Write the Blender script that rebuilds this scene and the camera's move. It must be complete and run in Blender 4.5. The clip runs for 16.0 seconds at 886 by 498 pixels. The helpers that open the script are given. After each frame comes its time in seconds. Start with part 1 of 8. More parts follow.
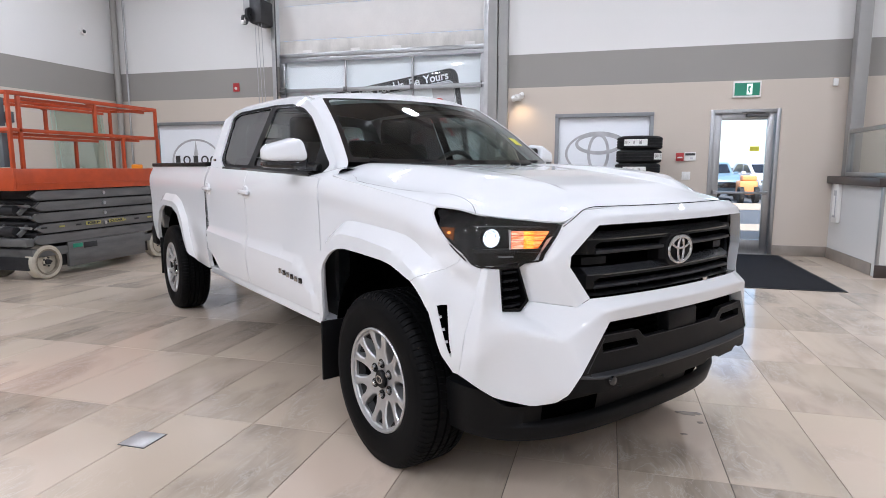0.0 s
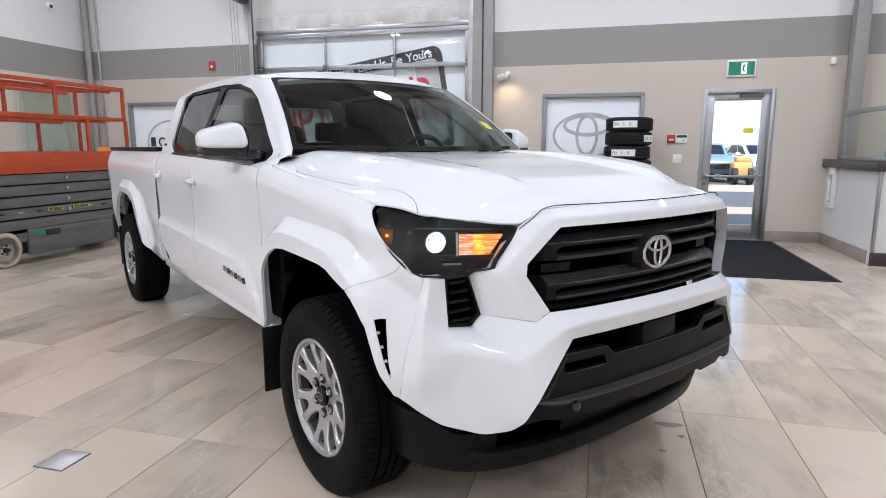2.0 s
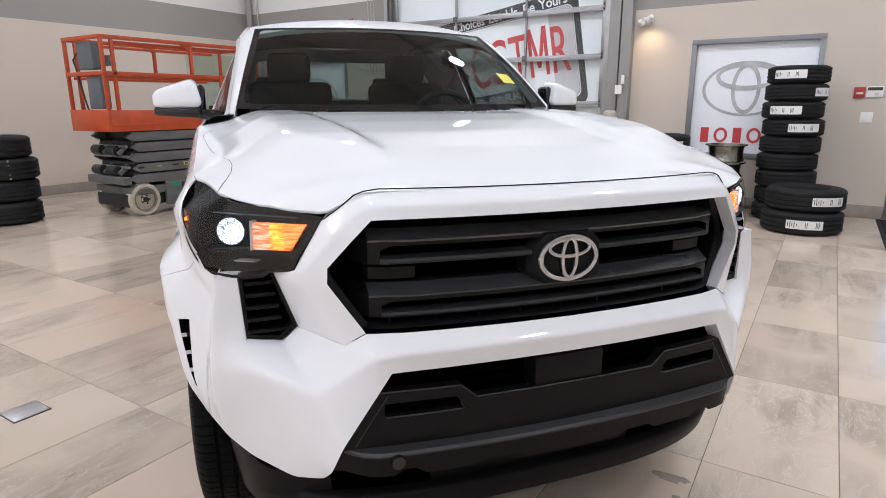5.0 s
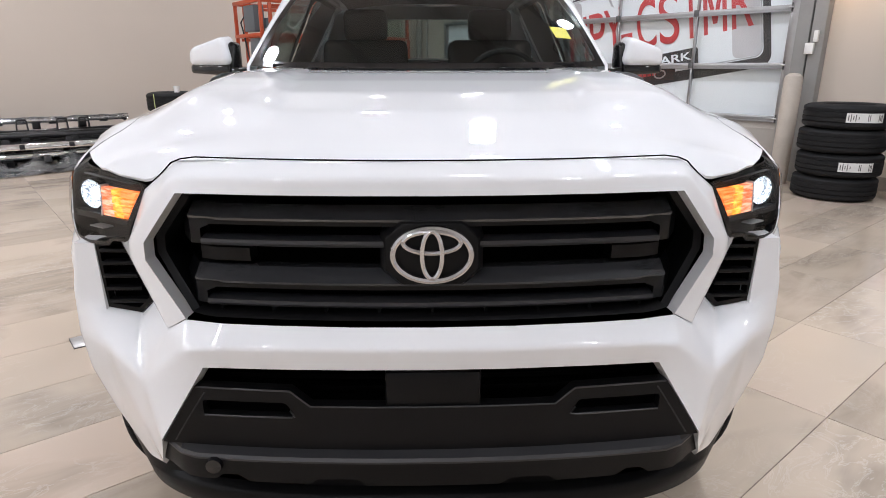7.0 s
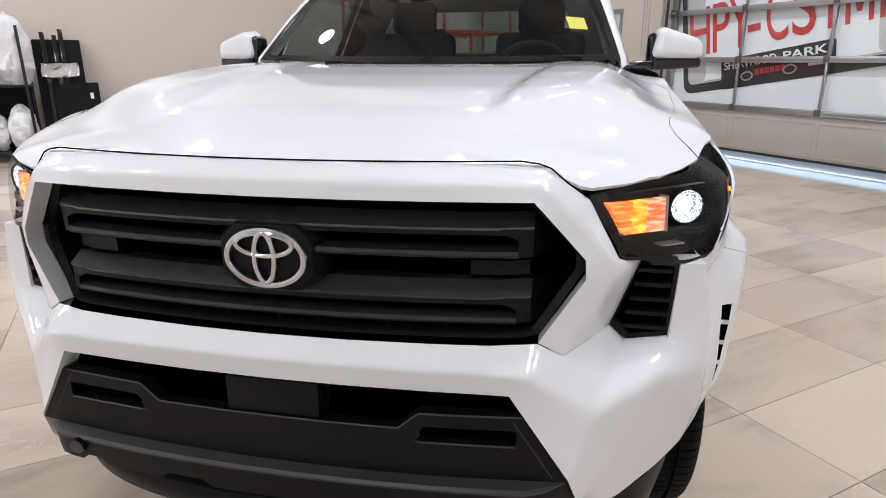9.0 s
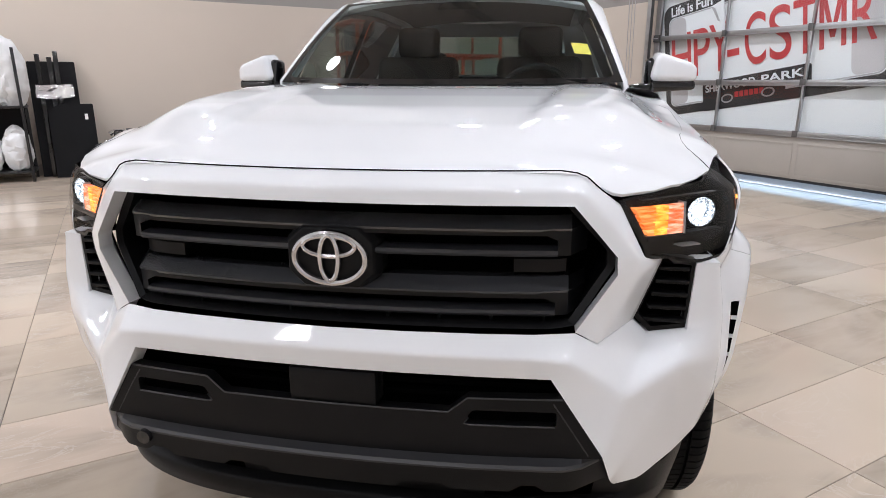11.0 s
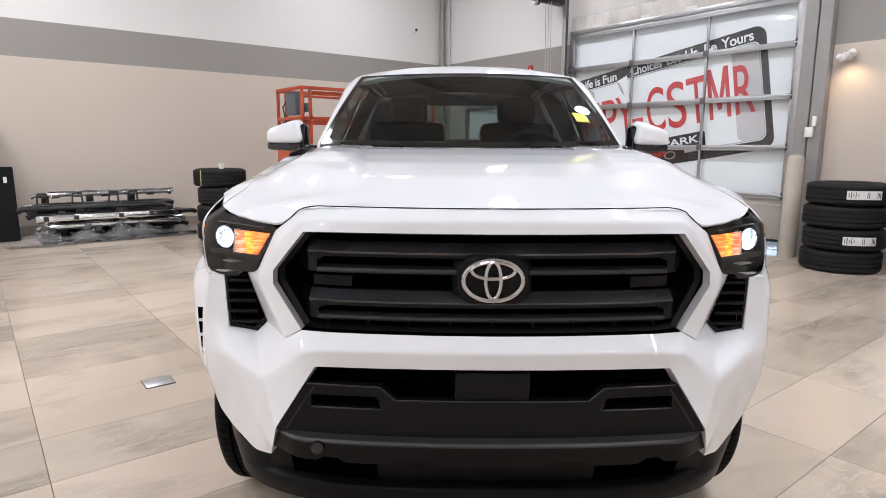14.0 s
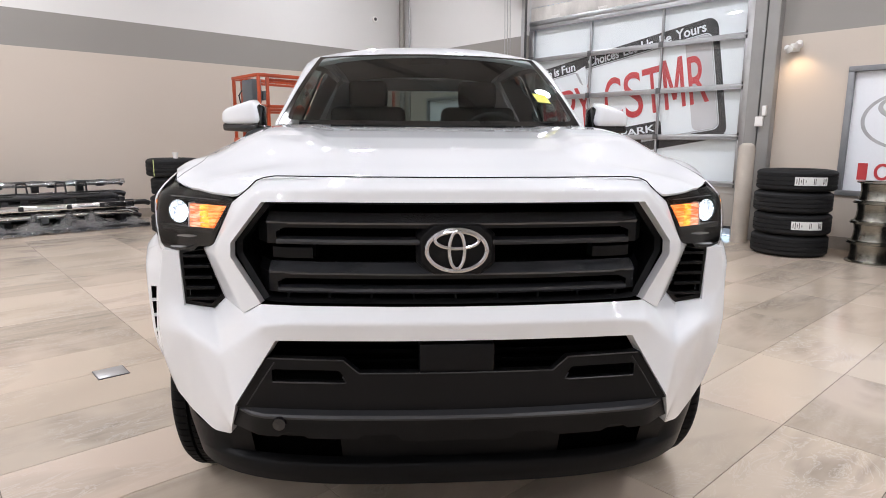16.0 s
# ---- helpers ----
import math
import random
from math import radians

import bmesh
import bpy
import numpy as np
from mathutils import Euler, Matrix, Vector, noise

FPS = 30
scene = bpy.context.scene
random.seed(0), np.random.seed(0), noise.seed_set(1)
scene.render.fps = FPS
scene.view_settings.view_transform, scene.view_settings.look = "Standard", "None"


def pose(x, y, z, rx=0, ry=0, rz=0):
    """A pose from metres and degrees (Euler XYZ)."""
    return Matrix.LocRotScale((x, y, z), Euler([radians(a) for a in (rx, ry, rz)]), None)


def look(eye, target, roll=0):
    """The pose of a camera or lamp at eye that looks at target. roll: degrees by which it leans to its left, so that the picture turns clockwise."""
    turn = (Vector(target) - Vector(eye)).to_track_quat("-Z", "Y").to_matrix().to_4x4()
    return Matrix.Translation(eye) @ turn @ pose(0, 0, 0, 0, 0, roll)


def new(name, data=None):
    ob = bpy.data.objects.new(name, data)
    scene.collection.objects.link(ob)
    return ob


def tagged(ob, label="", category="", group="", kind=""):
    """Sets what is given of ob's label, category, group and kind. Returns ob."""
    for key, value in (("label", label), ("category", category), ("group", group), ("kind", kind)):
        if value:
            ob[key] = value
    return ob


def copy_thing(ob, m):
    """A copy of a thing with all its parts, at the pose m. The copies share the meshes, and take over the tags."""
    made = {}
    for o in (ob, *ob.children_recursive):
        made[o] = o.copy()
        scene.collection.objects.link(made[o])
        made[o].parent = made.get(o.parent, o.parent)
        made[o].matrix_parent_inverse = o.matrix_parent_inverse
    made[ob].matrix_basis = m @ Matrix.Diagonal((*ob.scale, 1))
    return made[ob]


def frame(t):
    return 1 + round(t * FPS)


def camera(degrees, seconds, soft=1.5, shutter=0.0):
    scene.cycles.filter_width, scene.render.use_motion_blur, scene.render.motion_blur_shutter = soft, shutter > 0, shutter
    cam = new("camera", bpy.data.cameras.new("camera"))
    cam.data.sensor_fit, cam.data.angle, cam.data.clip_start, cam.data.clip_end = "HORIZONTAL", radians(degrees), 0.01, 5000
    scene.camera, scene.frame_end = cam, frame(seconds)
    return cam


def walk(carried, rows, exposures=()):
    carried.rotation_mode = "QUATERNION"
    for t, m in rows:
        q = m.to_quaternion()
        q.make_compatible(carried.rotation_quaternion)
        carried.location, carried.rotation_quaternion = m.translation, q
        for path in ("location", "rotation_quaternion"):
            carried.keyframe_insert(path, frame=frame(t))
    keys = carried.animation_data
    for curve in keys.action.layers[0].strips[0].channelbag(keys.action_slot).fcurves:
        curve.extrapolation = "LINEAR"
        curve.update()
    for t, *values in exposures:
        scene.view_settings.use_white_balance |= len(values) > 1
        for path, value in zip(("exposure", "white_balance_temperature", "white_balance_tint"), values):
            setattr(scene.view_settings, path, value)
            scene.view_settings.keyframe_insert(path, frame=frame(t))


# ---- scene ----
cam = camera(72.8, 16.0, 0.9)
# seconds, eye, target, roll
PATH = [
    (0, (0.229, 0.022, 1.292), (-0.296, 1.933, 1.021), 0.0),
    (0.5, (0.235, 0.029, 1.291), (-0.285, 1.94, 1.013), 0.0),
    (1, (0.27, 0.059, 1.3), (-0.239, 1.971, 1.005), 0.0),
    (1.5, (0.293, 0.163, 1.303), (-0.2, 2.076, 0.988), 0.0),
    (2, (0.32, 0.371, 1.328), (-0.186, 2.276, 0.993), 0.0),
    (2.5, (0.365, 0.51, 1.326), (-0.206, 2.392, 0.965), 0.0),
    (3, (0.518, 0.633, 1.328), (-0.17, 2.473, 0.95), -0.1),
    (3.5, (0.689, 0.746, 1.354), (-0.108, 2.537, 0.958), -0.1),
    (3.7, (0.724, 0.791, 1.352), (-0.113, 2.562, 0.947), -0.1),
    (5.8, (1.226, 1.479, 1.33), (0.023, 2.987, 0.803), 0.2),
    (6, (1.269, 1.543, 1.331), (0.016, 3.004, 0.789), 0.4),
    (6.5, (1.321, 1.75, 1.342), (-0.043, 3.097, 0.772), 0.2),
    (7, (1.388, 1.884, 1.318), (-0.088, 3.102, 0.736), -0.0),
    (7.5, (1.518, 2.042, 1.322), (-0.066, 3.117, 0.741), -0.2),
    (8, (1.605, 2.163, 1.316), (-0.046, 3.129, 0.732), -0.1),
    (8.5, (1.616, 2.324, 1.314), (-0.076, 3.206, 0.714), -0.2),
    (8.7, (1.608, 2.397, 1.316), (-0.092, 3.26, 0.713), -0.1),
    (10.8, (1.66, 2.245, 1.31), (-0.041, 3.14, 0.759), 0.3),
    (11, (1.671, 2.216, 1.315), (-0.023, 3.135, 0.782), 0.1),
    (11.5, (1.628, 2.117, 1.32), (-0.029, 3.119, 0.819), 0.1),
    (12, (1.512, 1.958, 1.32), (-0.099, 3.041, 0.839), 0.5),
    (12.5, (1.458, 1.809, 1.331), (-0.118, 2.955, 0.883), 0.5),
    (13, (1.468, 1.709, 1.328), (-0.092, 2.892, 0.923), 0.4),
    (13.5, (1.565, 1.615, 1.323), (0.006, 2.813, 0.954), 0.4),
    (14, (1.619, 1.547, 1.301), (0.067, 2.764, 0.969), 0.3),
    (14.5, (1.644, 1.521, 1.269), (0.111, 2.764, 0.949), 0.3),
    (15, (1.648, 1.504, 1.238), (0.133, 2.768, 0.912), 0.3),
    (15.5, (1.642, 1.523, 1.243), (0.147, 2.808, 0.905), 0.4),
    (16, (1.611, 1.55, 1.237), (0.143, 2.862, 0.886), 0.3),
]
# seconds, stops, kelvin, tint
TINTS = [(0.0, 1.30, 5830, 9.5), (3.7, 1.26, 5880, 9.5), (6.0, 1.31, 6150, 9.8), (9.0, 1.26, 6130, 9.8), (14.0, 1.35, 6180, 10.0), (16.0, 1.40, 6200, 10.0)]
walk(cam, [(t, look(eye, target, roll)) for t, eye, target, roll in PATH], TINTS)

# ---- light ----
SUN_AZ, SUN_EL = radians(180), radians(58)
world = bpy.data.worlds.new("world")
scene.world = world
world.use_nodes = True
wn = world.node_tree
sky = wn.nodes.new("ShaderNodeTexSky")
sky.sky_type, sky.sun_disc = "NISHITA", False
sky.sun_elevation, sky.sun_rotation = SUN_EL, SUN_AZ
wn.links.new(sky.outputs[0], wn.nodes["Background"].inputs[0])
wn.nodes["Background"].inputs[1].default_value = 0.15
sun = new("sun", bpy.data.lights.new("sun", "SUN"))
sun.data.energy, sun.data.angle, sun.data.color = 5.0, radians(0.5), (1.0, 0.95, 0.88)
sun.matrix_world = look((0, -30, 48), (0, 0, 0))
LAMP_W = 20.7
CEIL = 5.6


def ceiling_and_fill_lamp(x, y, k=1.0):
    data = bpy.data.lights.new("ceiling_and_fill_lamp", "AREA")
    data.shape, data.size = "DISK", 0.36
    data.energy, data.color = LAMP_W * k, (0.985, 0.965, 1.0)
    ob = new("ceiling_and_fill_lamp", data)
    ob.matrix_world = pose(x, y, CEIL - 0.42)
    return ob


LAMPS = [(x, y) for x in (-6.9, -4.1, -1.3, 1.5, 4.6) for y in (-5.2, -1.4, 2.4, 7.2)]
# uneven lamp strengths, set to throw shade before and beside the truck
LAMP_LEVELS = (1.0, 1.7, 1.6, 1.5,  1.3, 1.1, 0.6, 1.2,  1.2, 0.8, 0.35, 1.2,  1.0, 0.7, 0.2, 1.15,  1.4, 1.3, 0.8, 1.0)
for (lx, ly), k in zip(LAMPS, LAMP_LEVELS):
    ceiling_and_fill_lamp(lx, ly, k)
# four added fill lamps without housings, to balance light round the truck
for lx, ly, k in ((3.1, 4.6, 1.3), (0.9, 5.2, 1.1), (-5.5, -3.3, 1.8), (-2.7, -3.3, 1.0)):
    ceiling_and_fill_lamp(lx, ly, k)
gap_data = bpy.data.lights.new("door_gap_daylight", "AREA")
gap_data.shape, gap_data.size, gap_data.size_y = "RECTANGLE", 3.6, 0.07
gap_data.energy, gap_data.color = 16.0, (0.62, 0.78, 1.0)
gap_lamp = new("door_gap_daylight", gap_data)
gap_lamp.matrix_world = pose(-3.605, 9.87, 0.045, 90, 0, 0)
spot_data = bpy.data.lights.new("emergency_beam", "SPOT")
spot_data.energy, spot_data.spot_size, spot_data.spot_blend = 3.5, radians(95), 0.9
spot_data.color, spot_data.shadow_soft_size = (1.0, 0.66, 0.34), 0.03
spot_lamp = new("emergency_beam", spot_data)
spot_lamp.matrix_world = look((-1.20, 9.53, 2.36), (-1.10, 9.78, 1.9))


# ---- materials ----
def shader(name):
    m = bpy.data.materials.new(name)
    m.use_nodes = True
    n = m.node_tree
    return m, n, n.nodes["Principled BSDF"]


def mat(name, color, rough=0.5, metal=0.0, coat=0.0, var=0.08, scale=3.0, bump=0.0, bscale=80.0, rvar=0.08, stretch=(1, 1, 1), spec=0.5, fine=0.04):
    """Plain surface with two scales of tone, roughness wear and fine relief."""
    m, n, b = shader(name)
    tc = n.nodes.new("ShaderNodeTexCoord")
    mp = n.nodes.new("ShaderNodeMapping")
    mp.inputs["Scale"].default_value = stretch
    n.links.new(tc.outputs["Object"], mp.inputs[0])
    big, small = n.nodes.new("ShaderNodeTexNoise"), n.nodes.new("ShaderNodeTexNoise")
    for t, s, d in ((big, scale, 4), (small, bscale, 3)):
        t.inputs["Scale"].default_value, t.inputs["Detail"].default_value = s, d
        n.links.new(mp.outputs[0], t.inputs["Vector"])
    total = n.nodes.new("ShaderNodeMath")
    total.operation = "MULTIPLY_ADD"
    total.inputs[1].default_value = fine / max(var, 1e-4)
    n.links.new(small.outputs["Fac"], total.inputs[0])
    n.links.new(big.outputs["Fac"], total.inputs[2])
    ramp = n.nodes.new("ShaderNodeMapRange")
    ramp.inputs[1].default_value, ramp.inputs[2].default_value = 0.3, 0.7 + 0.5 * fine / max(var, 1e-4)
    n.links.new(total.outputs[0], ramp.inputs[0])
    mix = n.nodes.new("ShaderNodeMix")
    mix.data_type = "RGBA"
    mix.inputs[6].default_value = (*[max(0, c * (1 - var)) for c in color], 1)
    mix.inputs[7].default_value = (*[min(1, c * (1 + var)) for c in color], 1)
    n.links.new(ramp.outputs[0], mix.inputs[0])
    n.links.new(mix.outputs[2], b.inputs["Base Color"])
    rr = n.nodes.new("ShaderNodeMapRange")
    rr.inputs[1].default_value, rr.inputs[2].default_value = 0.3, 0.7
    rr.inputs[3].default_value, rr.inputs[4].default_value = max(0.02, rough * (1 - rvar)), min(1, rough * (1 + rvar))
    n.links.new(big.outputs["Fac"], rr.inputs[0])
    n.links.new(rr.outputs[0], b.inputs["Roughness"])
    b.inputs["Metallic"].default_value = metal
    b.inputs["Coat Weight"].default_value, b.inputs["Coat Roughness"].default_value = coat, 0.03
    b.inputs["Specular IOR Level"].default_value = spec
    if bump:
        bp = n.nodes.new("ShaderNodeBump")
        bp.inputs["Strength"].default_value, bp.inputs["Distance"].default_value = bump, 0.004
        n.links.new(small.outputs["Fac"], bp.inputs["Height"])
        n.links.new(bp.outputs[0], b.inputs["Normal"])
    return m


def glow(name, color, strength):
    m, n, b = shader(name)
    b.inputs["Base Color"].default_value = (*color, 1)
    b.inputs["Emission Color"].default_value = (*color, 1)
    b.inputs["Emission Strength"].default_value = strength
    return m


def lit_lens(name, dim, bright, low, high, scale):
    """Lit lamp lens whose light is broken up by moulded facets."""
    m, n, b = shader(name)
    tc, mp = n.nodes.new("ShaderNodeTexCoord"), n.nodes.new("ShaderNodeMapping")
    mp.inputs["Scale"].default_value = scale
    n.links.new(tc.outputs["Object"], mp.inputs[0])
    nz = n.nodes.new("ShaderNodeTexNoise")
    nz.inputs["Scale"].default_value, nz.inputs["Detail"].default_value = 1.0, 3
    n.links.new(mp.outputs[0], nz.inputs["Vector"])
    fac = n.nodes.new("ShaderNodeMapRange")
    fac.inputs[1].default_value, fac.inputs[2].default_value = 0.38, 0.66
    n.links.new(nz.outputs["Fac"], fac.inputs[0])
    mix = n.nodes.new("ShaderNodeMix")
    mix.data_type = "RGBA"
    mix.inputs[6].default_value, mix.inputs[7].default_value = (*dim, 1), (*bright, 1)
    n.links.new(fac.outputs[0], mix.inputs[0])
    power = n.nodes.new("ShaderNodeMapRange")
    power.inputs[3].default_value, power.inputs[4].default_value = low, high
    n.links.new(fac.outputs[0], power.inputs[0])
    n.links.new(mix.outputs[2], b.inputs["Base Color"])
    n.links.new(mix.outputs[2], b.inputs["Emission Color"])
    n.links.new(power.outputs[0], b.inputs["Emission Strength"])
    b.inputs["Roughness"].default_value = 0.15
    return m


def glass(name, tint, gloss=1.0, edge=0.85):
    """Thin pane: tinted see-through with a mirror film that grows at grazing angles."""
    m, n, b = shader(name)
    n.nodes.remove(b)
    tr, gl = n.nodes.new("ShaderNodeBsdfTransparent"), n.nodes.new("ShaderNodeBsdfGlossy")
    tr.inputs[0].default_value = (*tint, 1)
    gl.inputs["Roughness"].default_value = 0.01
    lw = n.nodes.new("ShaderNodeLayerWeight")
    pw, mul = n.nodes.new("ShaderNodeMath"), n.nodes.new("ShaderNodeMath")
    pw.operation, pw.inputs[1].default_value = "POWER", 4.0
    n.links.new(lw.outputs["Facing"], pw.inputs[0])
    mul.operation, mul.inputs[1].default_value, mul.inputs[2].default_value = "MULTIPLY_ADD", edge, 0.055 * gloss
    n.links.new(pw.outputs[0], mul.inputs[0])
    mx = n.nodes.new("ShaderNodeMixShader")
    n.links.new(mul.outputs[0], mx.inputs[0])
    n.links.new(tr.outputs[0], mx.inputs[1])
    n.links.new(gl.outputs[0], mx.inputs[2])
    n.links.new(mx.outputs[0], n.nodes["Material Output"].inputs[0])
    return m


def tile_material(name, per_island):
    """Beige stone-look porcelain: pale ground, smoky clouds with fine streaks along the tile, pale flecks and a tone of its own for each tile."""
    m, n, b = shader(name)

    def node(kind, **values):
        nd = n.nodes.new(kind)
        for key, v in values.items():
            nd.inputs[key.replace("_", " ")].default_value = v
        return nd

    def ramp(source, *stops):
        nd = n.nodes.new("ShaderNodeValToRGB")
        e = nd.color_ramp.elements
        while len(e) < len(stops):
            e.new(0.5)
        for el, (p, col_) in zip(e, stops):
            el.position, el.color = p, (*col_, 1) if isinstance(col_, tuple) else (col_, col_, col_, 1)
        n.links.new(source, nd.inputs[0])
        return nd.outputs[0]

    def blend(fac, a, c_, mode="MIX"):
        nd = n.nodes.new("ShaderNodeMix")
        nd.data_type, nd.blend_type = "RGBA", mode
        for src, k in ((fac, 0), (a, 6), (c_, 7)):
            if isinstance(src, (tuple, float)):
                nd.inputs[k].default_value = (*src, 1) if isinstance(src, tuple) else src
            else:
                n.links.new(src, nd.inputs[k])
        return nd.outputs[2]

    def times(a, c_):
        nd = n.nodes.new("ShaderNodeMath")
        nd.operation = "MULTIPLY"
        n.links.new(a, nd.inputs[0])
        n.links.new(c_, nd.inputs[1])
        return nd.outputs[0]

    geo = n.nodes.new("ShaderNodeNewGeometry")
    rnd = geo.outputs["Random Per Island"] if per_island else n.nodes.new("ShaderNodeObjectInfo").outputs["Random"]
    off = n.nodes.new("ShaderNodeVectorMath")
    off.operation = "SCALE"
    off.inputs[0].default_value = (37, 91, 53)
    n.links.new(rnd, off.inputs["Scale"])
    add = n.nodes.new("ShaderNodeVectorMath")
    n.links.new(geo.outputs["Position"], add.inputs[0])
    n.links.new(off.outputs[0], add.inputs[1])

    def mapped(scale, turn):
        mp = n.nodes.new("ShaderNodeMapping")
        mp.inputs["Scale"].default_value = scale
        mp.inputs["Rotation"].default_value = (0, 0, radians(turn))
        n.links.new(add.outputs[0], mp.inputs[0])
        return mp.outputs[0]

    def noise_tex(vec, **values):
        nd = node("ShaderNodeTexNoise", **values)
        n.links.new(vec, nd.inputs["Vector"])
        return nd.outputs["Fac"]

    cloud = noise_tex(mapped((1.7, 1.0, 1), 0), Scale=1.1, Detail=3, Roughness=0.5, Distortion=0.8)
    streak = noise_tex(mapped((7.0, 1.3, 1), 0), Scale=1.0, Detail=4, Roughness=0.55, Distortion=1.2)
    fleck = noise_tex(mapped((4.5, 2.2, 1), 0), Scale=1.4, Detail=6, Roughness=0.66, Distortion=1.6)
    haze = noise_tex(mapped((0.9, 0.6, 1), 0), Scale=1.0, Detail=2)
    grain = noise_tex(add.outputs[0], Scale=140)
    shift = n.nodes.new("ShaderNodeMath")
    shift.operation, shift.inputs[1].default_value = "MULTIPLY_ADD", 0.16
    n.links.new(rnd, shift.inputs[0])
    n.links.new(cloud, shift.inputs[2])
    smoke = ramp(shift.outputs[0], (0.43, 1.0), (0.64, 0.0))
    ground = ramp(haze, (0.35, (0.495, 0.412, 0.324)), (0.50, (0.552, 0.464, 0.368)), (0.65, (0.575, 0.470, 0.378)))
    dark = blend(ramp(streak, (0.36, 0.0), (0.66, 1.0)), (0.300, 0.252, 0.202), (0.430, 0.362, 0.290))
    tone = blend(times(smoke, ramp(streak, (0.25, 0.95), (0.75, 0.45))), ground, dark)
    flecks = times(ramp(fleck, (0.475, 0.0), (0.50, 1.0), (0.525, 0.0)), ramp(cloud, (0.38, 0.34), (0.54, 0.0)))
    tone = blend(flecks, tone, (0.70, 0.65, 0.59))
    tint = n.nodes.new("ShaderNodeHueSaturation")
    val = n.nodes.new("ShaderNodeMapRange")
    val.inputs[3].default_value, val.inputs[4].default_value = 0.90, 1.08
    n.links.new(rnd, val.inputs[0])
    n.links.new(val.outputs[0], tint.inputs["Value"])
    n.links.new(tone, tint.inputs["Color"])
    n.links.new(tint.outputs[0], b.inputs["Base Color"])
    rough = n.nodes.new("ShaderNodeMapRange")
    rough.inputs[3].default_value, rough.inputs[4].default_value = 0.07, 0.17
    n.links.new(cloud, rough.inputs[0])
    n.links.new(rough.outputs[0], b.inputs["Roughness"])
    bp = n.nodes.new("ShaderNodeBump")
    bp.inputs["Strength"].default_value, bp.inputs["Distance"].default_value = 0.08, 0.002
    n.links.new(grain, bp.inputs["Height"])
    n.links.new(bp.outputs[0], b.inputs["Normal"])
    return m


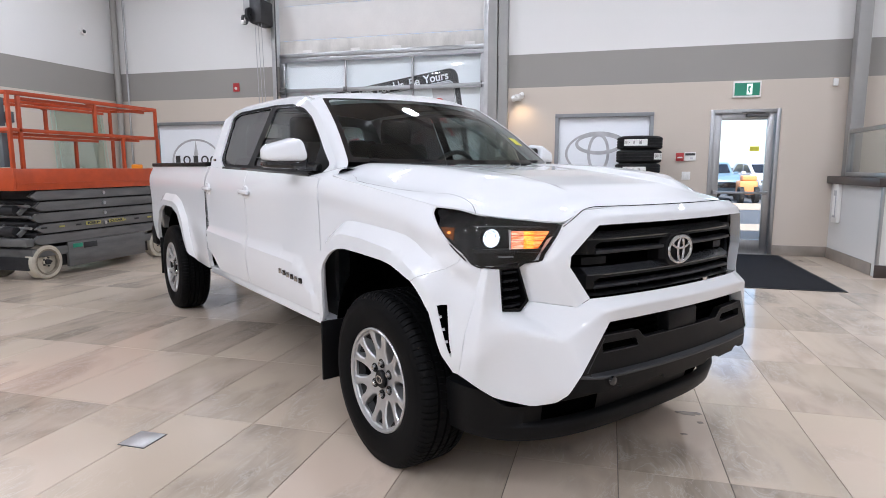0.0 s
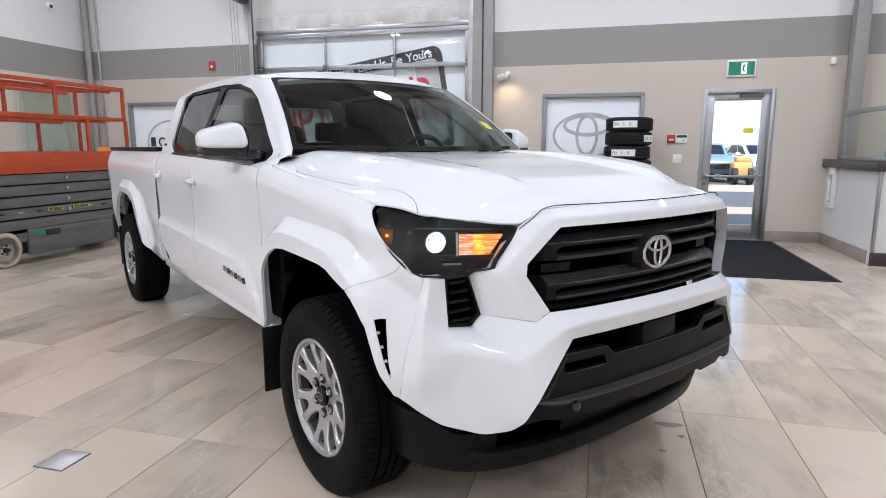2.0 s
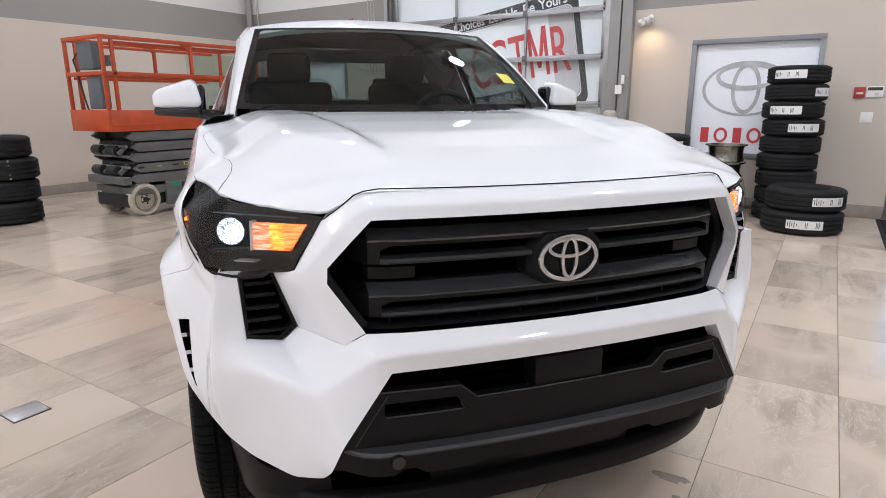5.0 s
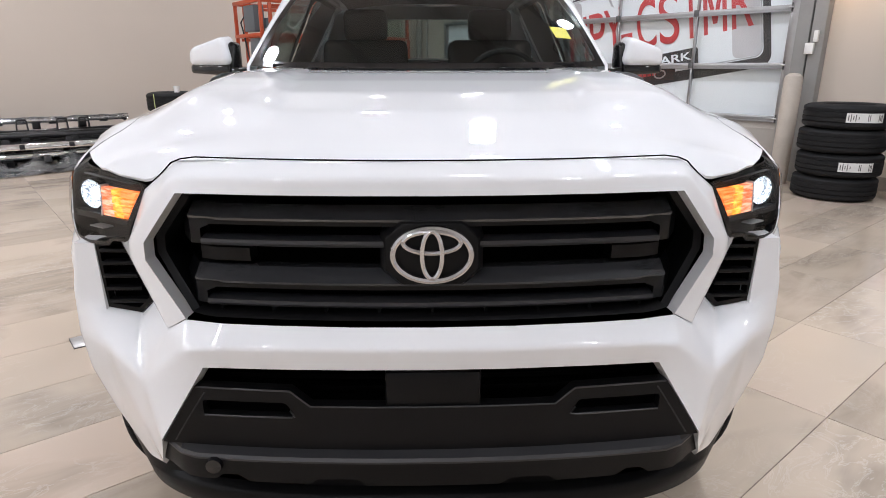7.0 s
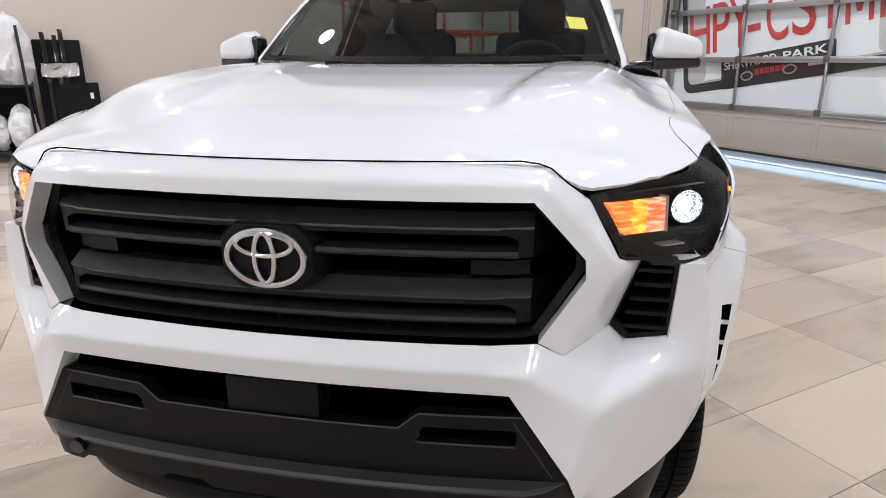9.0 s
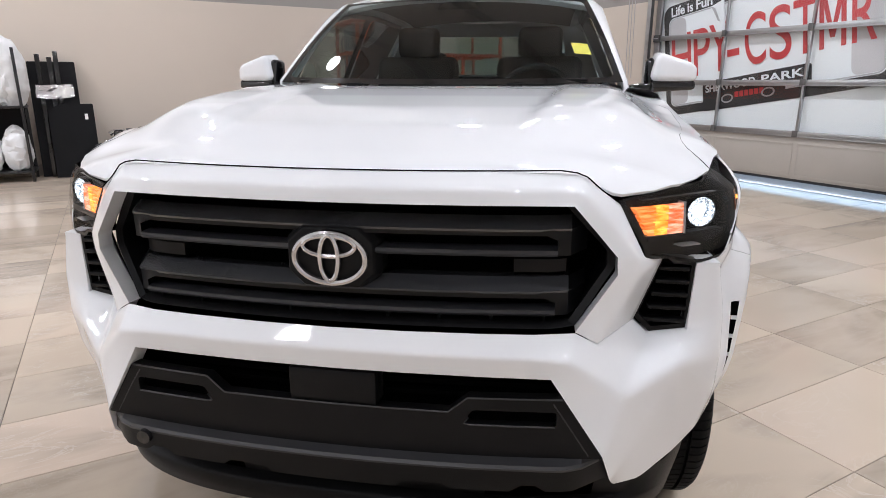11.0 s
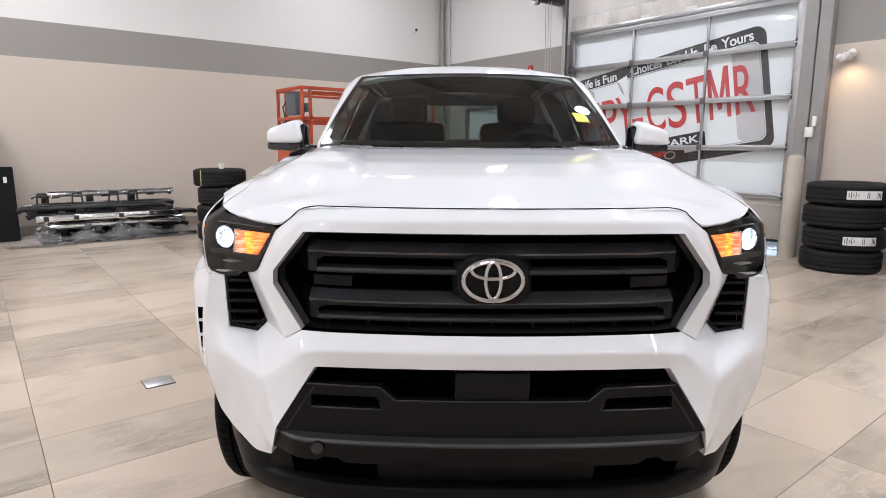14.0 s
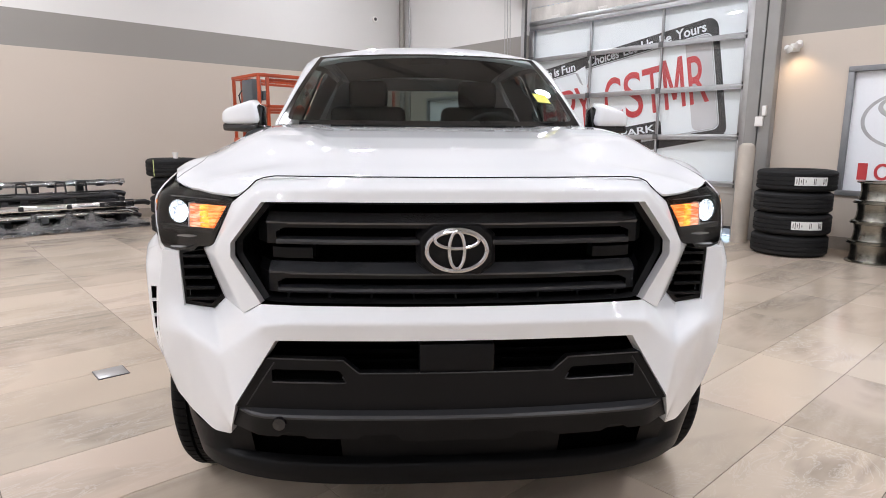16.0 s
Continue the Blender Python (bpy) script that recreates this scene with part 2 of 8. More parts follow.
M = {
    "wall_low": mat("greige_wall_paint", (0.54, 0.475, 0.405), 0.55, var=0.04, scale=0.7, bump=0.12, bscale=160),
    "wall_band": mat("grey_stripe_paint", (0.27, 0.255, 0.235), 0.55, var=0.05, scale=0.8, bump=0.12, bscale=160),
    "wall_high": mat("white_wall_paint", (0.675, 0.665, 0.645), 0.55, var=0.03, scale=0.7, bump=0.12, bscale=160),
    "ceiling": mat("painted_steel_deck", (0.52, 0.51, 0.49), 0.6, var=0.08, scale=0.6),
    "base": mat("taupe_base_tile", (0.27, 0.235, 0.20), 0.35, var=0.2, scale=5),
    "grout": mat("dark_grout", (0.15, 0.13, 0.11), 0.8, var=0.2, scale=9),
    "tile": tile_material("stone_tile", False),
    "tile_far": tile_material("stone_tile_joined", True),
    "steel": mat("dull_galvanised_steel", (0.42, 0.42, 0.42), 0.38, metal=0.85, var=0.15, scale=6),
    "grey_paint": mat("grey_frame_paint", (0.285, 0.28, 0.268), 0.45, var=0.08, scale=4, bump=0.05),
    "dark_steel": mat("dark_track_steel", (0.12, 0.12, 0.12), 0.45, metal=0.6, var=0.2, scale=9),
    "alu": mat("brushed_aluminium", (0.38, 0.385, 0.39), 0.33, metal=0.9, var=0.08, scale=12, stretch=(1, 1, 0.1)),
    "door_panel": mat("greige_door_panel", (0.42, 0.39, 0.35), 0.5, var=0.06, scale=3, bump=0.1),
    "white_panel": mat("off_white_door_panel", (0.72, 0.70, 0.67), 0.45, var=0.07, scale=2.5, bump=0.1),
    "worn_panel": mat("scuffed_white_panel", (0.60, 0.58, 0.54), 0.5, var=0.2, scale=5, stretch=(1, 1, 0.4)),
    "film": mat("white_vinyl_film", (0.83, 0.85, 0.88), 0.35, var=0.03, scale=1.2),
    "film_black": mat("black_vinyl", (0.035, 0.033, 0.035), 0.35, var=0.15, scale=4),
    "film_red": mat("red_vinyl", (0.55, 0.055, 0.06), 0.35, var=0.1, scale=4),
    "film_grey": mat("silver_print", (0.42, 0.42, 0.43), 0.4, var=0.25, scale=6),
    "film_shade": mat("grey_print", (0.55, 0.53, 0.55), 0.4, var=0.15, scale=2),
    "white_plastic": mat("white_plastic", (0.78, 0.77, 0.74), 0.4, var=0.04, scale=9),
    "red_plastic": mat("red_plastic", (0.38, 0.03, 0.03), 0.35, var=0.1, scale=20),
    "rubber": mat("tyre_rubber", (0.009, 0.009, 0.0095), 0.72, var=0.25, scale=14, bump=0.25, bscale=220, spec=0.3),
    "label": mat("paper_label", (0.72, 0.72, 0.70), 0.6, var=0.06, scale=30),
    "ink": mat("label_ink", (0.04, 0.04, 0.04), 0.6, var=0.2, scale=30),
    "bare_rim": mat("tarnished_bright_rim", (0.24, 0.235, 0.205), 0.25, metal=1.0, var=0.25, scale=8),
    "orange": mat("orange_lift_paint", (0.42, 0.062, 0.015), 0.42, var=0.2, scale=6, bump=0.08),
    "lift_grey": mat("worn_grey_lift_paint", (0.135, 0.134, 0.130), 0.45, metal=0.25, var=0.25, scale=7, bump=0.1, stretch=(1, 0.4, 2)),
    "cream": mat("dirty_cream_tyre", (0.46, 0.42, 0.34), 0.65, var=0.22, scale=9, bump=0.15),
    "rim_dirt": mat("greasy_tan_rim", (0.20, 0.17, 0.125), 0.6, var=0.35, scale=14),
    "lift_dark": mat("oily_black_steel", (0.03, 0.03, 0.032), 0.5, metal=0.3, var=0.3, scale=12),
    "box_grey": mat("slate_control_box", (0.10, 0.115, 0.125), 0.45, var=0.1, scale=8),
    "yellow": mat("yellow_sticker", (0.62, 0.60, 0.06), 0.5, var=0.08, scale=20),
    "tread_mark": mat("pale_lime_marker", (0.42, 0.47, 0.20), 0.6, var=0.2, scale=30),
    "frame_grey": mat("brushed_grey_window_frame", (0.23, 0.235, 0.245), 0.4, metal=0.4, var=0.1, scale=8),
    "warning": mat("dull_yellow_label", (0.36, 0.33, 0.09), 0.5, var=0.25, scale=30),
    "amber": mat("amber_lens", (0.8, 0.28, 0.02), 0.2, var=0.08, scale=20),
    "clear": glass("clear_glass", (0.93, 0.96, 0.95)),
    "green_glass": glass("thick_green_glass", (0.88, 0.94, 0.91), 2.0),
    "mat_fabric": mat("charcoal_mat_pile", (0.022, 0.0225, 0.025), 0.95, spec=0.08, var=0.35, scale=40, bump=0.5, bscale=300),
    "exit_green": mat("exit_sign_green", (0.02, 0.22, 0.13), 0.35, var=0.05, scale=8),
    "exit_white": glow("lit_sign_white", (0.85, 0.95, 0.9), 0.25),
    "concrete": mat("painted_bollard", (0.47, 0.42, 0.36), 0.5, var=0.12, scale=6, bump=0.15),
    "black_board": mat("black_trim_panel", (0.006, 0.006, 0.007), 0.5, spec=0.15, var=0.2, scale=4, bump=0.05),
    "poly_bag": mat("white_poly_bag", (0.66, 0.66, 0.66), 0.3, var=0.12, scale=6, bump=0.5, bscale=22),
    "bar_black": mat("black_powder_coat", (0.008, 0.008, 0.009), 0.35, var=0.25, scale=12),
    "bar_bright": mat("polished_step_bar", (0.75, 0.75, 0.76), 0.12, metal=1.0, var=0.06, scale=6),
    "brown": mat("dark_wood_cap", (0.045, 0.032, 0.028), 0.35, var=0.2, scale=8, stretch=(1, 0.2, 1)),
    "asphalt": mat("lot_asphalt", (0.06, 0.06, 0.065), 0.85, var=0.2, scale=1.5, bump=0.2),
    "pavement": mat("pale_concrete_apron", (0.30, 0.235, 0.175), 0.8, var=0.1, scale=1.0),
    "lot_car": mat("grey_blue_car_paint", (0.13, 0.19, 0.24), 0.3, coat=0.8, var=0.05),
    "lot_orange": mat("orange_machine_paint", (0.62, 0.25, 0.08), 0.4, var=0.05),
}
m, n, b = shader("clear_wrap")
n.nodes.remove(b)
see, shine, haze = n.nodes.new("ShaderNodeBsdfTransparent"), n.nodes.new("ShaderNodeBsdfGlossy"), n.nodes.new("ShaderNodeBsdfDiffuse")
see.inputs[0].default_value = (0.93, 0.94, 0.95, 1)
haze.inputs[0].default_value = (0.8, 0.82, 0.85, 1)
shine.inputs["Roughness"].default_value = 0.13
nz, bp = n.nodes.new("ShaderNodeTexNoise"), n.nodes.new("ShaderNodeBump")
nz.inputs["Scale"].default_value, nz.inputs["Detail"].default_value = 24, 3
bp.inputs["Strength"].default_value, bp.inputs["Distance"].default_value = 0.8, 0.02
n.links.new(nz.outputs["Fac"], bp.inputs["Height"])
n.links.new(bp.outputs[0], shine.inputs["Normal"])
lw = n.nodes.new("ShaderNodeFresnel")
lw.inputs["IOR"].default_value = 2.3
body, film = n.nodes.new("ShaderNodeMixShader"), n.nodes.new("ShaderNodeMixShader")
body.inputs[0].default_value = 0.07
n.links.new(see.outputs[0], body.inputs[1])
n.links.new(haze.outputs[0], body.inputs[2])
n.links.new(lw.outputs[0], film.inputs[0])
n.links.new(body.outputs[0], film.inputs[1])
n.links.new(shine.outputs[0], film.inputs[2])
n.links.new(film.outputs[0], n.nodes["Material Output"].inputs[0])
M["wrap"] = m


# ---- mesh helpers ----
def part(name, bm, material, parent=None, label="", angle=35, flat=False):
    """Links a bmesh as one mesh object, under a thing or a part if one is given."""
    me = bpy.data.meshes.new(name)
    bmesh.ops.recalc_face_normals(bm, faces=bm.faces[:])
    bm.to_mesh(me)
    bm.free()
    if not flat:
        me.shade_smooth()
        me.set_sharp_from_angle(angle=radians(angle))
    for mm in material if isinstance(material, (list, tuple)) else [material]:
        me.materials.append(mm)
    ob = new(name, me)
    if parent:
        ob.parent = parent
    if label:
        ob["label"] = label
    return ob


def thing(name, m, label, category, group="", kind=""):
    ob = new(name)
    ob.empty_display_size = 0.1
    ob.matrix_basis = m
    return tagged(ob, label, category, group, kind)


def solid(name, bm, material, label, category, group="", kind="", angle=35):
    return tagged(part(name, bm, material, None, "", angle), label, category, group, kind)


def box(x0, x1, y0, y1, z0, z1, r=0.0, bm=None, seg=2, m=None):
    bm = bm or bmesh.new()
    g = bmesh.ops.create_cube(bm, size=1, matrix=Matrix.Translation(((x0 + x1) / 2, (y0 + y1) / 2, (z0 + z1) / 2)) @ Matrix.Diagonal((x1 - x0, y1 - y0, z1 - z0, 1)))
    vs = g["verts"]
    if r:
        es = list({e for v in vs for e in v.link_edges})
        out = bmesh.ops.bevel(bm, geom=es, offset=r, segments=seg, profile=0.5, affect="EDGES")
        vs = list({v for f in out["faces"] for v in f.verts} | {v for v in vs if v.is_valid})
    if m:
        bmesh.ops.transform(bm, matrix=m, verts=[v for v in vs if v.is_valid])
    return bm


def rod(a, b, r, seg=12, bm=None, r2=None):
    """Round bar from a to b."""
    bm = bm or bmesh.new()
    a, b = Vector(a), Vector(b)
    d = b - a
    m = Matrix.Translation((a + b) / 2) @ d.to_track_quat("Z", "Y").to_matrix().to_4x4()
    bmesh.ops.create_cone(bm, cap_ends=True, segments=seg, radius1=r, radius2=r if r2 is None else r2, depth=d.length, matrix=m)
    return bm


def beam(a, b, w, h, r=0.004, bm=None):
    """Square tube from a to b; h is its upright side."""
    bm = bm or bmesh.new()
    a, b = Vector(a), Vector(b)
    d = b - a
    up = Vector((0, 0, 1)) if abs(d.normalized().z) < 0.95 else Vector((0, 1, 0))
    zx = d.normalized()
    xx = up.cross(zx).normalized()
    yy = zx.cross(xx)
    m = Matrix((xx, yy, zx)).transposed().to_4x4()
    m.translation = (a + b) / 2
    return box(-w / 2, w / 2, -h / 2, h / 2, -d.length / 2, d.length / 2, r, bm, 2, m)


def tube(points, r, seg=10, bm=None):
    """Bent round bar through the points."""
    bm = bm or bmesh.new()
    rings = []
    pts = [Vector(p) for p in points]
    ref = Vector((0.13, 0.21, 0.97))
    for i, p in enumerate(pts):
        d = (pts[min(i + 1, len(pts) - 1)] - pts[max(i - 1, 0)]).normalized()
        u = d.cross(ref).normalized()
        w = d.cross(u)
        rings.append([bm.verts.new(p + r * (math.cos(k * math.tau / seg) * u + math.sin(k * math.tau / seg) * w)) for k in range(seg)])
    for a, b in zip(rings, rings[1:]):
        for k in range(seg):
            bm.faces.new((a[k], a[(k + 1) % seg], b[(k + 1) % seg], b[k]))
    bm.faces.new(rings[0])
    bm.faces.new(rings[-1])
    return bm


def lathe(profile, seg=48, bm=None, axis="z", closed=False, m=None):
    """Turns a profile of (radius, height) round the axis."""
    bm = bm or bmesh.new()
    rings = []
    for r, h in profile:
        ring = []
        for k in range(seg):
            c, s = r * math.cos(k * math.tau / seg), r * math.sin(k * math.tau / seg)
            v = Vector((c, s, h)) if axis == "z" else Vector((h, c, s))
            ring.append(bm.verts.new(m @ v if m else v))
        rings.append(ring)
    pairs = list(zip(rings, rings[1:])) + ([(rings[-1], rings[0])] if closed else [])
    for a, b in pairs:
        for k in range(seg):
            bm.faces.new((a[k], a[(k + 1) % seg], b[(k + 1) % seg], b[k]))
    return bm


def prism(poly, place, depth, bm=None, r=0.0):
    """Extrudes a flat outline: place(u, v, d) gives the point at depth d."""
    bm = bm or bmesh.new()
    front = [bm.verts.new(place(u, v, 0)) for u, v in poly]
    back = [bm.verts.new(place(u, v, depth)) for u, v in poly]
    fs = [bm.faces.new(front), bm.faces.new(back[::-1])]
    k = len(poly)
    for i in range(k):
        fs.append(bm.faces.new((front[i], back[i], back[(i + 1) % k], front[(i + 1) % k])))
    if r:
        bmesh.ops.bevel(bm, geom=list({e for f in fs[:1] for e in f.edges}), offset=r, segments=2, profile=0.5, affect="EDGES")
    return bm


def letters(name, text, size, m, material, parent, depth=0.002, bold=0.0, fit=None):
    """Words in the built-in font, as a mesh; fit scales them to that width."""
    cu = bpy.data.curves.new(name, "FONT")
    cu.body, cu.size, cu.extrude, cu.offset = text, size, depth, bold
    tmp = bpy.data.objects.new(name, cu)
    scene.collection.objects.link(tmp)
    me = bpy.data.meshes.new_from_object(tmp.evaluated_get(bpy.context.evaluated_depsgraph_get()))
    bpy.data.objects.remove(tmp)
    if fit:
        xs = [v.co.x for v in me.vertices]
        k, x0 = fit / (max(xs) - min(xs)), min(xs)
        for v in me.vertices:
            v.co.x = (v.co.x - x0) * k
    me.materials.clear()
    me.materials.append(material)
    ob = new(name, me)
    ob.parent = parent
    ob.matrix_basis = m
    return ob


def oval(cx, cz, a, b, k=48, start=0.0, end=math.tau):
    return [(cx + a * math.cos(start + (end - start) * i / k), cz + b * math.sin(start + (end - start) * i / k)) for i in range(k)]


def ring_band(outer, inner, place, depth, bm=None):
    """Flat ring between two outlines of equal count, with depth."""
    bm = bm or bmesh.new()
    k = len(outer)
    o0, i0, o1, i1 = ([bm.verts.new(place(u, v, d)) for u, v in ol] for ol, d in ((outer, 0), (inner, 0), (outer, depth), (inner, depth)))
    for i in range(k):
        j = (i + 1) % k
        bm.faces.new((o0[i], o0[j], i0[j], i0[i]))
        bm.faces.new((o0[i], o1[i], o1[j], o0[j]))
        bm.faces.new((i0[i], i0[j], i1[j], i1[i]))
        bm.faces.new((o1[i], i1[i], i1[j], o1[j]))
    return bm


def round_rect(x0, x1, z0, z1, r, k=6):
    out = []
    for cx, cz, a in ((x1 - r, z1 - r, 0), (x0 + r, z1 - r, 90), (x0 + r, z0 + r, 180), (x1 - r, z0 + r, 270)):
        out += [(cx + r * math.cos(radians(a + 90 * i / k)), cz + r * math.sin(radians(a + 90 * i / k))) for i in range(k + 1)]
    return out


# ---- the room: long walls along x and y ----
XW, YW = -8.92, 9.78
XE, YS = 8.0, -7.0
BAND0, BAND1 = 2.53, 3.04
T = 0.25


def on_wall(y):
    return lambda u, v, d: Vector((u, y - d, v))


def sheet(x0, x1, y, z0, z1):
    """One pane across x."""
    bm = bmesh.new()
    bm.faces.new([bm.verts.new(p) for p in ((x0, y, z0), (x1, y, z0), (x1, y, z1), (x0, y, z1))])
    return bm


def wall_piece(name, x0, x1, y0, y1, z0, z1, material, parent=None):
    return part(name, box(x0, x1, y0, y1, z0, z1), material, parent)


def painted_wall(name, x0, x1, y0, y1, label, z0=0.0):
    """A stretch of wall in three bands of paint."""
    w = tagged(new(name), label, "wall", kind="structure")
    for za, zb, mm, nm in ((0.0, BAND0, "wall_low", "lower_wall"), (BAND0, BAND1, "wall_band", "stripe"), (BAND1, CEIL, "wall_high", "upper_wall")):
        if zb > z0:
            wall_piece(nm, x0, x1, y0, y1, max(za, z0), zb, M[mm], w)
    return w


# openings in the back wall: left film window, overhead door, film window, glass door
LW0, LW1, LWZ0, LWZ1 = -8.13, -6.45, 0.64, 2.12
GD0, GD1, GDZ = -5.47, -1.74, 4.55
RW0, RW1, RWZ0, RWZ1 = -0.62, 0.85, 0.64, 2.11
DR0, DR1, DRZ = 1.64, 2.57, 2.12
wb = tagged(new("wall_north"), "greige wall with a grey stripe and white above", "wall", kind="structure")
for x0, x1 in ((XW - T, LW0), (LW1, GD0), (GD1, RW0), (RW1, DR0), (DR1, XE + T)):
    wall_piece("lower_wall", x0, x1, YW, YW + T, 0, BAND0, M["wall_low"], wb)
for x0, x1, z0, z1 in ((LW0, LW1, 0, LWZ0), (LW0, LW1, LWZ1, BAND0), (RW0, RW1, 0, RWZ0), (RW0, RW1, RWZ1, BAND0), (DR0, DR1, DRZ, BAND0)):
    wall_piece("lower_wall", x0, x1, YW, YW + T, z0, z1, M["wall_low"], wb)
for x0, x1 in ((XW - T, GD0), (GD1, XE + T)):
    wall_piece("stripe", x0, x1, YW, YW + T, BAND0, BAND1, M["wall_band"], wb)
    wall_piece("upper_wall", x0, x1, YW, YW + T, BAND1, CEIL, M["wall_high"], wb)
wall_piece("upper_wall", GD0, GD1, YW, YW + T, GDZ, CEIL, M["wall_high"], wb)
painted_wall("wall_west", XW - T, XW, YS - T, YW, "greige wall with a grey stripe and white above")
# unseen closing walls, white all over to bounce light onto the truck
for nm, x0, x1, y0, y1 in (("wall_south", XW, XE, YS - T, YS), ("wall_east", XE, XE + T, YS - T, YW)):
    w = tagged(new(nm), "unseen plain white wall added to bounce light", "wall", kind="structure")
    wall_piece("upper_wall", x0, x1, y0, y1, 0, CEIL, M["wall_high"], w)
ceil = solid("ceiling", box(XW - T, XE + T, YS - T, YW + T, CEIL, CEIL + 0.15), M["ceiling"], "grey painted steel deck ceiling", "ceiling", kind="structure")
jb = bmesh.new()
for i in range(9):
    beam((XW, -6.2 + 1.9 * i, CEIL - 0.12), (XE, -6.2 + 1.9 * i, CEIL - 0.12), 0.14, 0.22, 0, jb)
solid("ceiling_joist", jb, M["grey_paint"], "grey steel joists under the roof deck", "joists", kind="structure")

# lamp housings
housing = thing("ceiling_light", pose(0, 0, 0), "flat white high-bay ceiling light", "ceiling light", "high-bay lights")
part("housing", box(-0.6, 0.6, -0.2, 0.2, -0.415, -0.37, 0.006), M["white_plastic"], housing)
for sx in (-0.5, 0.5):
    part("hanger", rod((sx, 0, -0.37), (sx, 0, 0.002), 0.008), M["steel"], housing)
housing.matrix_basis = pose(LAMPS[0][0], LAMPS[0][1], CEIL)
for lx, ly in LAMPS[1:]:
    copy_thing(housing, pose(lx, ly, CEIL))

# base tiles along the walls
bt = tagged(new("baseboard"), "taupe tile baseboard along the walls", "baseboard", kind="structure")
for x0, x1 in ((XW, GD0 - 0.1), (GD1 + 0.16, DR0), (DR1, 3.28)):
    part("base_run", box(x0, x1, YW - 0.012, YW - 0.001, 0, 0.15, 0.003), M["base"], bt)
part("base_run", box(XW + 0.001, XW + 0.012, YS, YW - 0.013, 0, 0.15, 0.003), M["base"], bt)


def film_window(name, x0, x1, z0, z1, label):
    """Window in a grey metal frame, blanked with a white printed film."""
    w = tagged(new(name), label, "window", kind="structure")
    fb = 0.06
    for nm, bx in (("frame_head", (x0, x1, z1 - fb, z1)), ("frame_sill", (x0, x1, z0, z0 + fb)), ("frame_jamb", (x0, x0 + fb, z0 + fb, z1 - fb)), ("frame_jamb", (x1 - fb, x1, z0 + fb, z1 - fb))):
        part(nm, box(bx[0], bx[1], YW - 0.02, YW + 0.12, bx[2], bx[3], 0.004), M["frame_grey"], w)
    part("film", box(x0 + fb, x1 - fb, YW + 0.05, YW + 0.06, z0 + fb, z1 - fb), M["film"], w, "white printed film")
    return w


def oval_logo(parent, cx, cz, w, y, mt, t=0.10, depth=0.003):
    """Plain emblem of three crossing ovals."""
    def at(u, v, d):
        return Vector((u, y - d, v))
    h = w * 0.66
    k = w / 2
    part("emblem_ring", ring_band(oval(cx, cz, k, h / 2), oval(cx, cz, k * (1 - t), h / 2 * (1 - 1.25 * t)), at, depth), mt, parent)
    part("emblem_oval", ring_band(oval(cx, cz + h * 0.215, k * 0.70, h * 0.245), oval(cx, cz + h * 0.225, k * 0.61, h * 0.170), at, depth + 0.001), mt, parent)
    part("emblem_oval", ring_band(oval(cx, cz, k * 0.33, h * 0.46), oval(cx, cz, k * 0.245, h * 0.385), at, depth + 0.002), mt, parent)


win_r = film_window("window_1", RW0, RW1, RWZ0, RWZ1, "grey-framed window blanked with white printed film")
oval_logo(win_r, 0.05, 1.50, 1.02, YW + 0.048, M["film_grey"], 0.075)
win_l = film_window("window_2", LW0, LW1, LWZ0, LWZ1, "grey-framed window blanked with white printed film")


def glyph_bars(parent, x0, z0, w, h, y, mt, shapes):
    """Printed mark as a row of plain bars and rings."""
    step = w / len(shapes)
    for i, s in enumerate(shapes):
        a, b = x0 + i * step + 0.08 * step, x0 + (i + 1) * step - 0.08 * step
        at = on_wall(y)
        if s == "o":
            cx, cz, rx, rz = (a + b) / 2, z0 + h / 2, (b - a) / 2, h / 2
            part("print_ring", ring_band(oval(cx, cz, rx, rz, 28), oval(cx, cz, rx * 0.62, rz * 0.68, 28), at, 0.003), mt, parent)
        else:
            q = 0.2 * (b - a)
            part("print_bar", prism([(a + q, z0), (b - q, z0), (b - q, z0 + h), (a + q, z0 + h)], at, 0.003), mt, parent)


glyph_bars(win_r, -0.48, 0.83, 1.16, 0.19, YW + 0.047, M["film_red"], "-o-o--")
# half-round mark over a row of black blocks on the far window
at = on_wall(YW + 0.048)
part("print_arc", ring_band(oval(-7.28, 1.40, 0.535, 0.41, 40), oval(-7.28, 1.40, 0.495, 0.375, 40), at, 0.003), M["film_grey"], win_l)
part("print_star", prism([(-7.28, 1.78), (-7.325, 1.52), (-7.28, 1.48), (-7.235, 1.52)], at, 0.003), M["film_grey"], win_l)
glyph_bars(win_l, -7.78, 1.335, 0.98, 0.165, YW + 0.044, M["film_black"], "boboo")

# ---- overhead door ----
gd = tagged(new("overhead_door"), "sectional overhead door with aluminium-framed panes and a worn header", "overhead door", kind="structure")
yd = YW + 0.06
RAILS = (0.70, 1.33, 1.98, 2.62, 3.15)
part("bottom_panel", box(GD0 + 0.02, GD1 - 0.02, yd, yd + 0.05, 0.13, 0.66, 0.004), M["door_panel"], gd)
for i in range(3):
    a, b = GD0 + 0.06 + i * 1.225, GD0 + 0.06 + (i + 1) * 1.225 - 0.05
    at = on_wall(yd)
    part("panel_emboss", ring_band([(a, 0.16), (b, 0.16), (b, 0.58), (a, 0.58)], [(a + 0.02, 0.18), (b - 0.02, 0.18), (b - 0.02, 0.56), (a + 0.02, 0.56)], at, 0.006), M["door_panel"], gd)
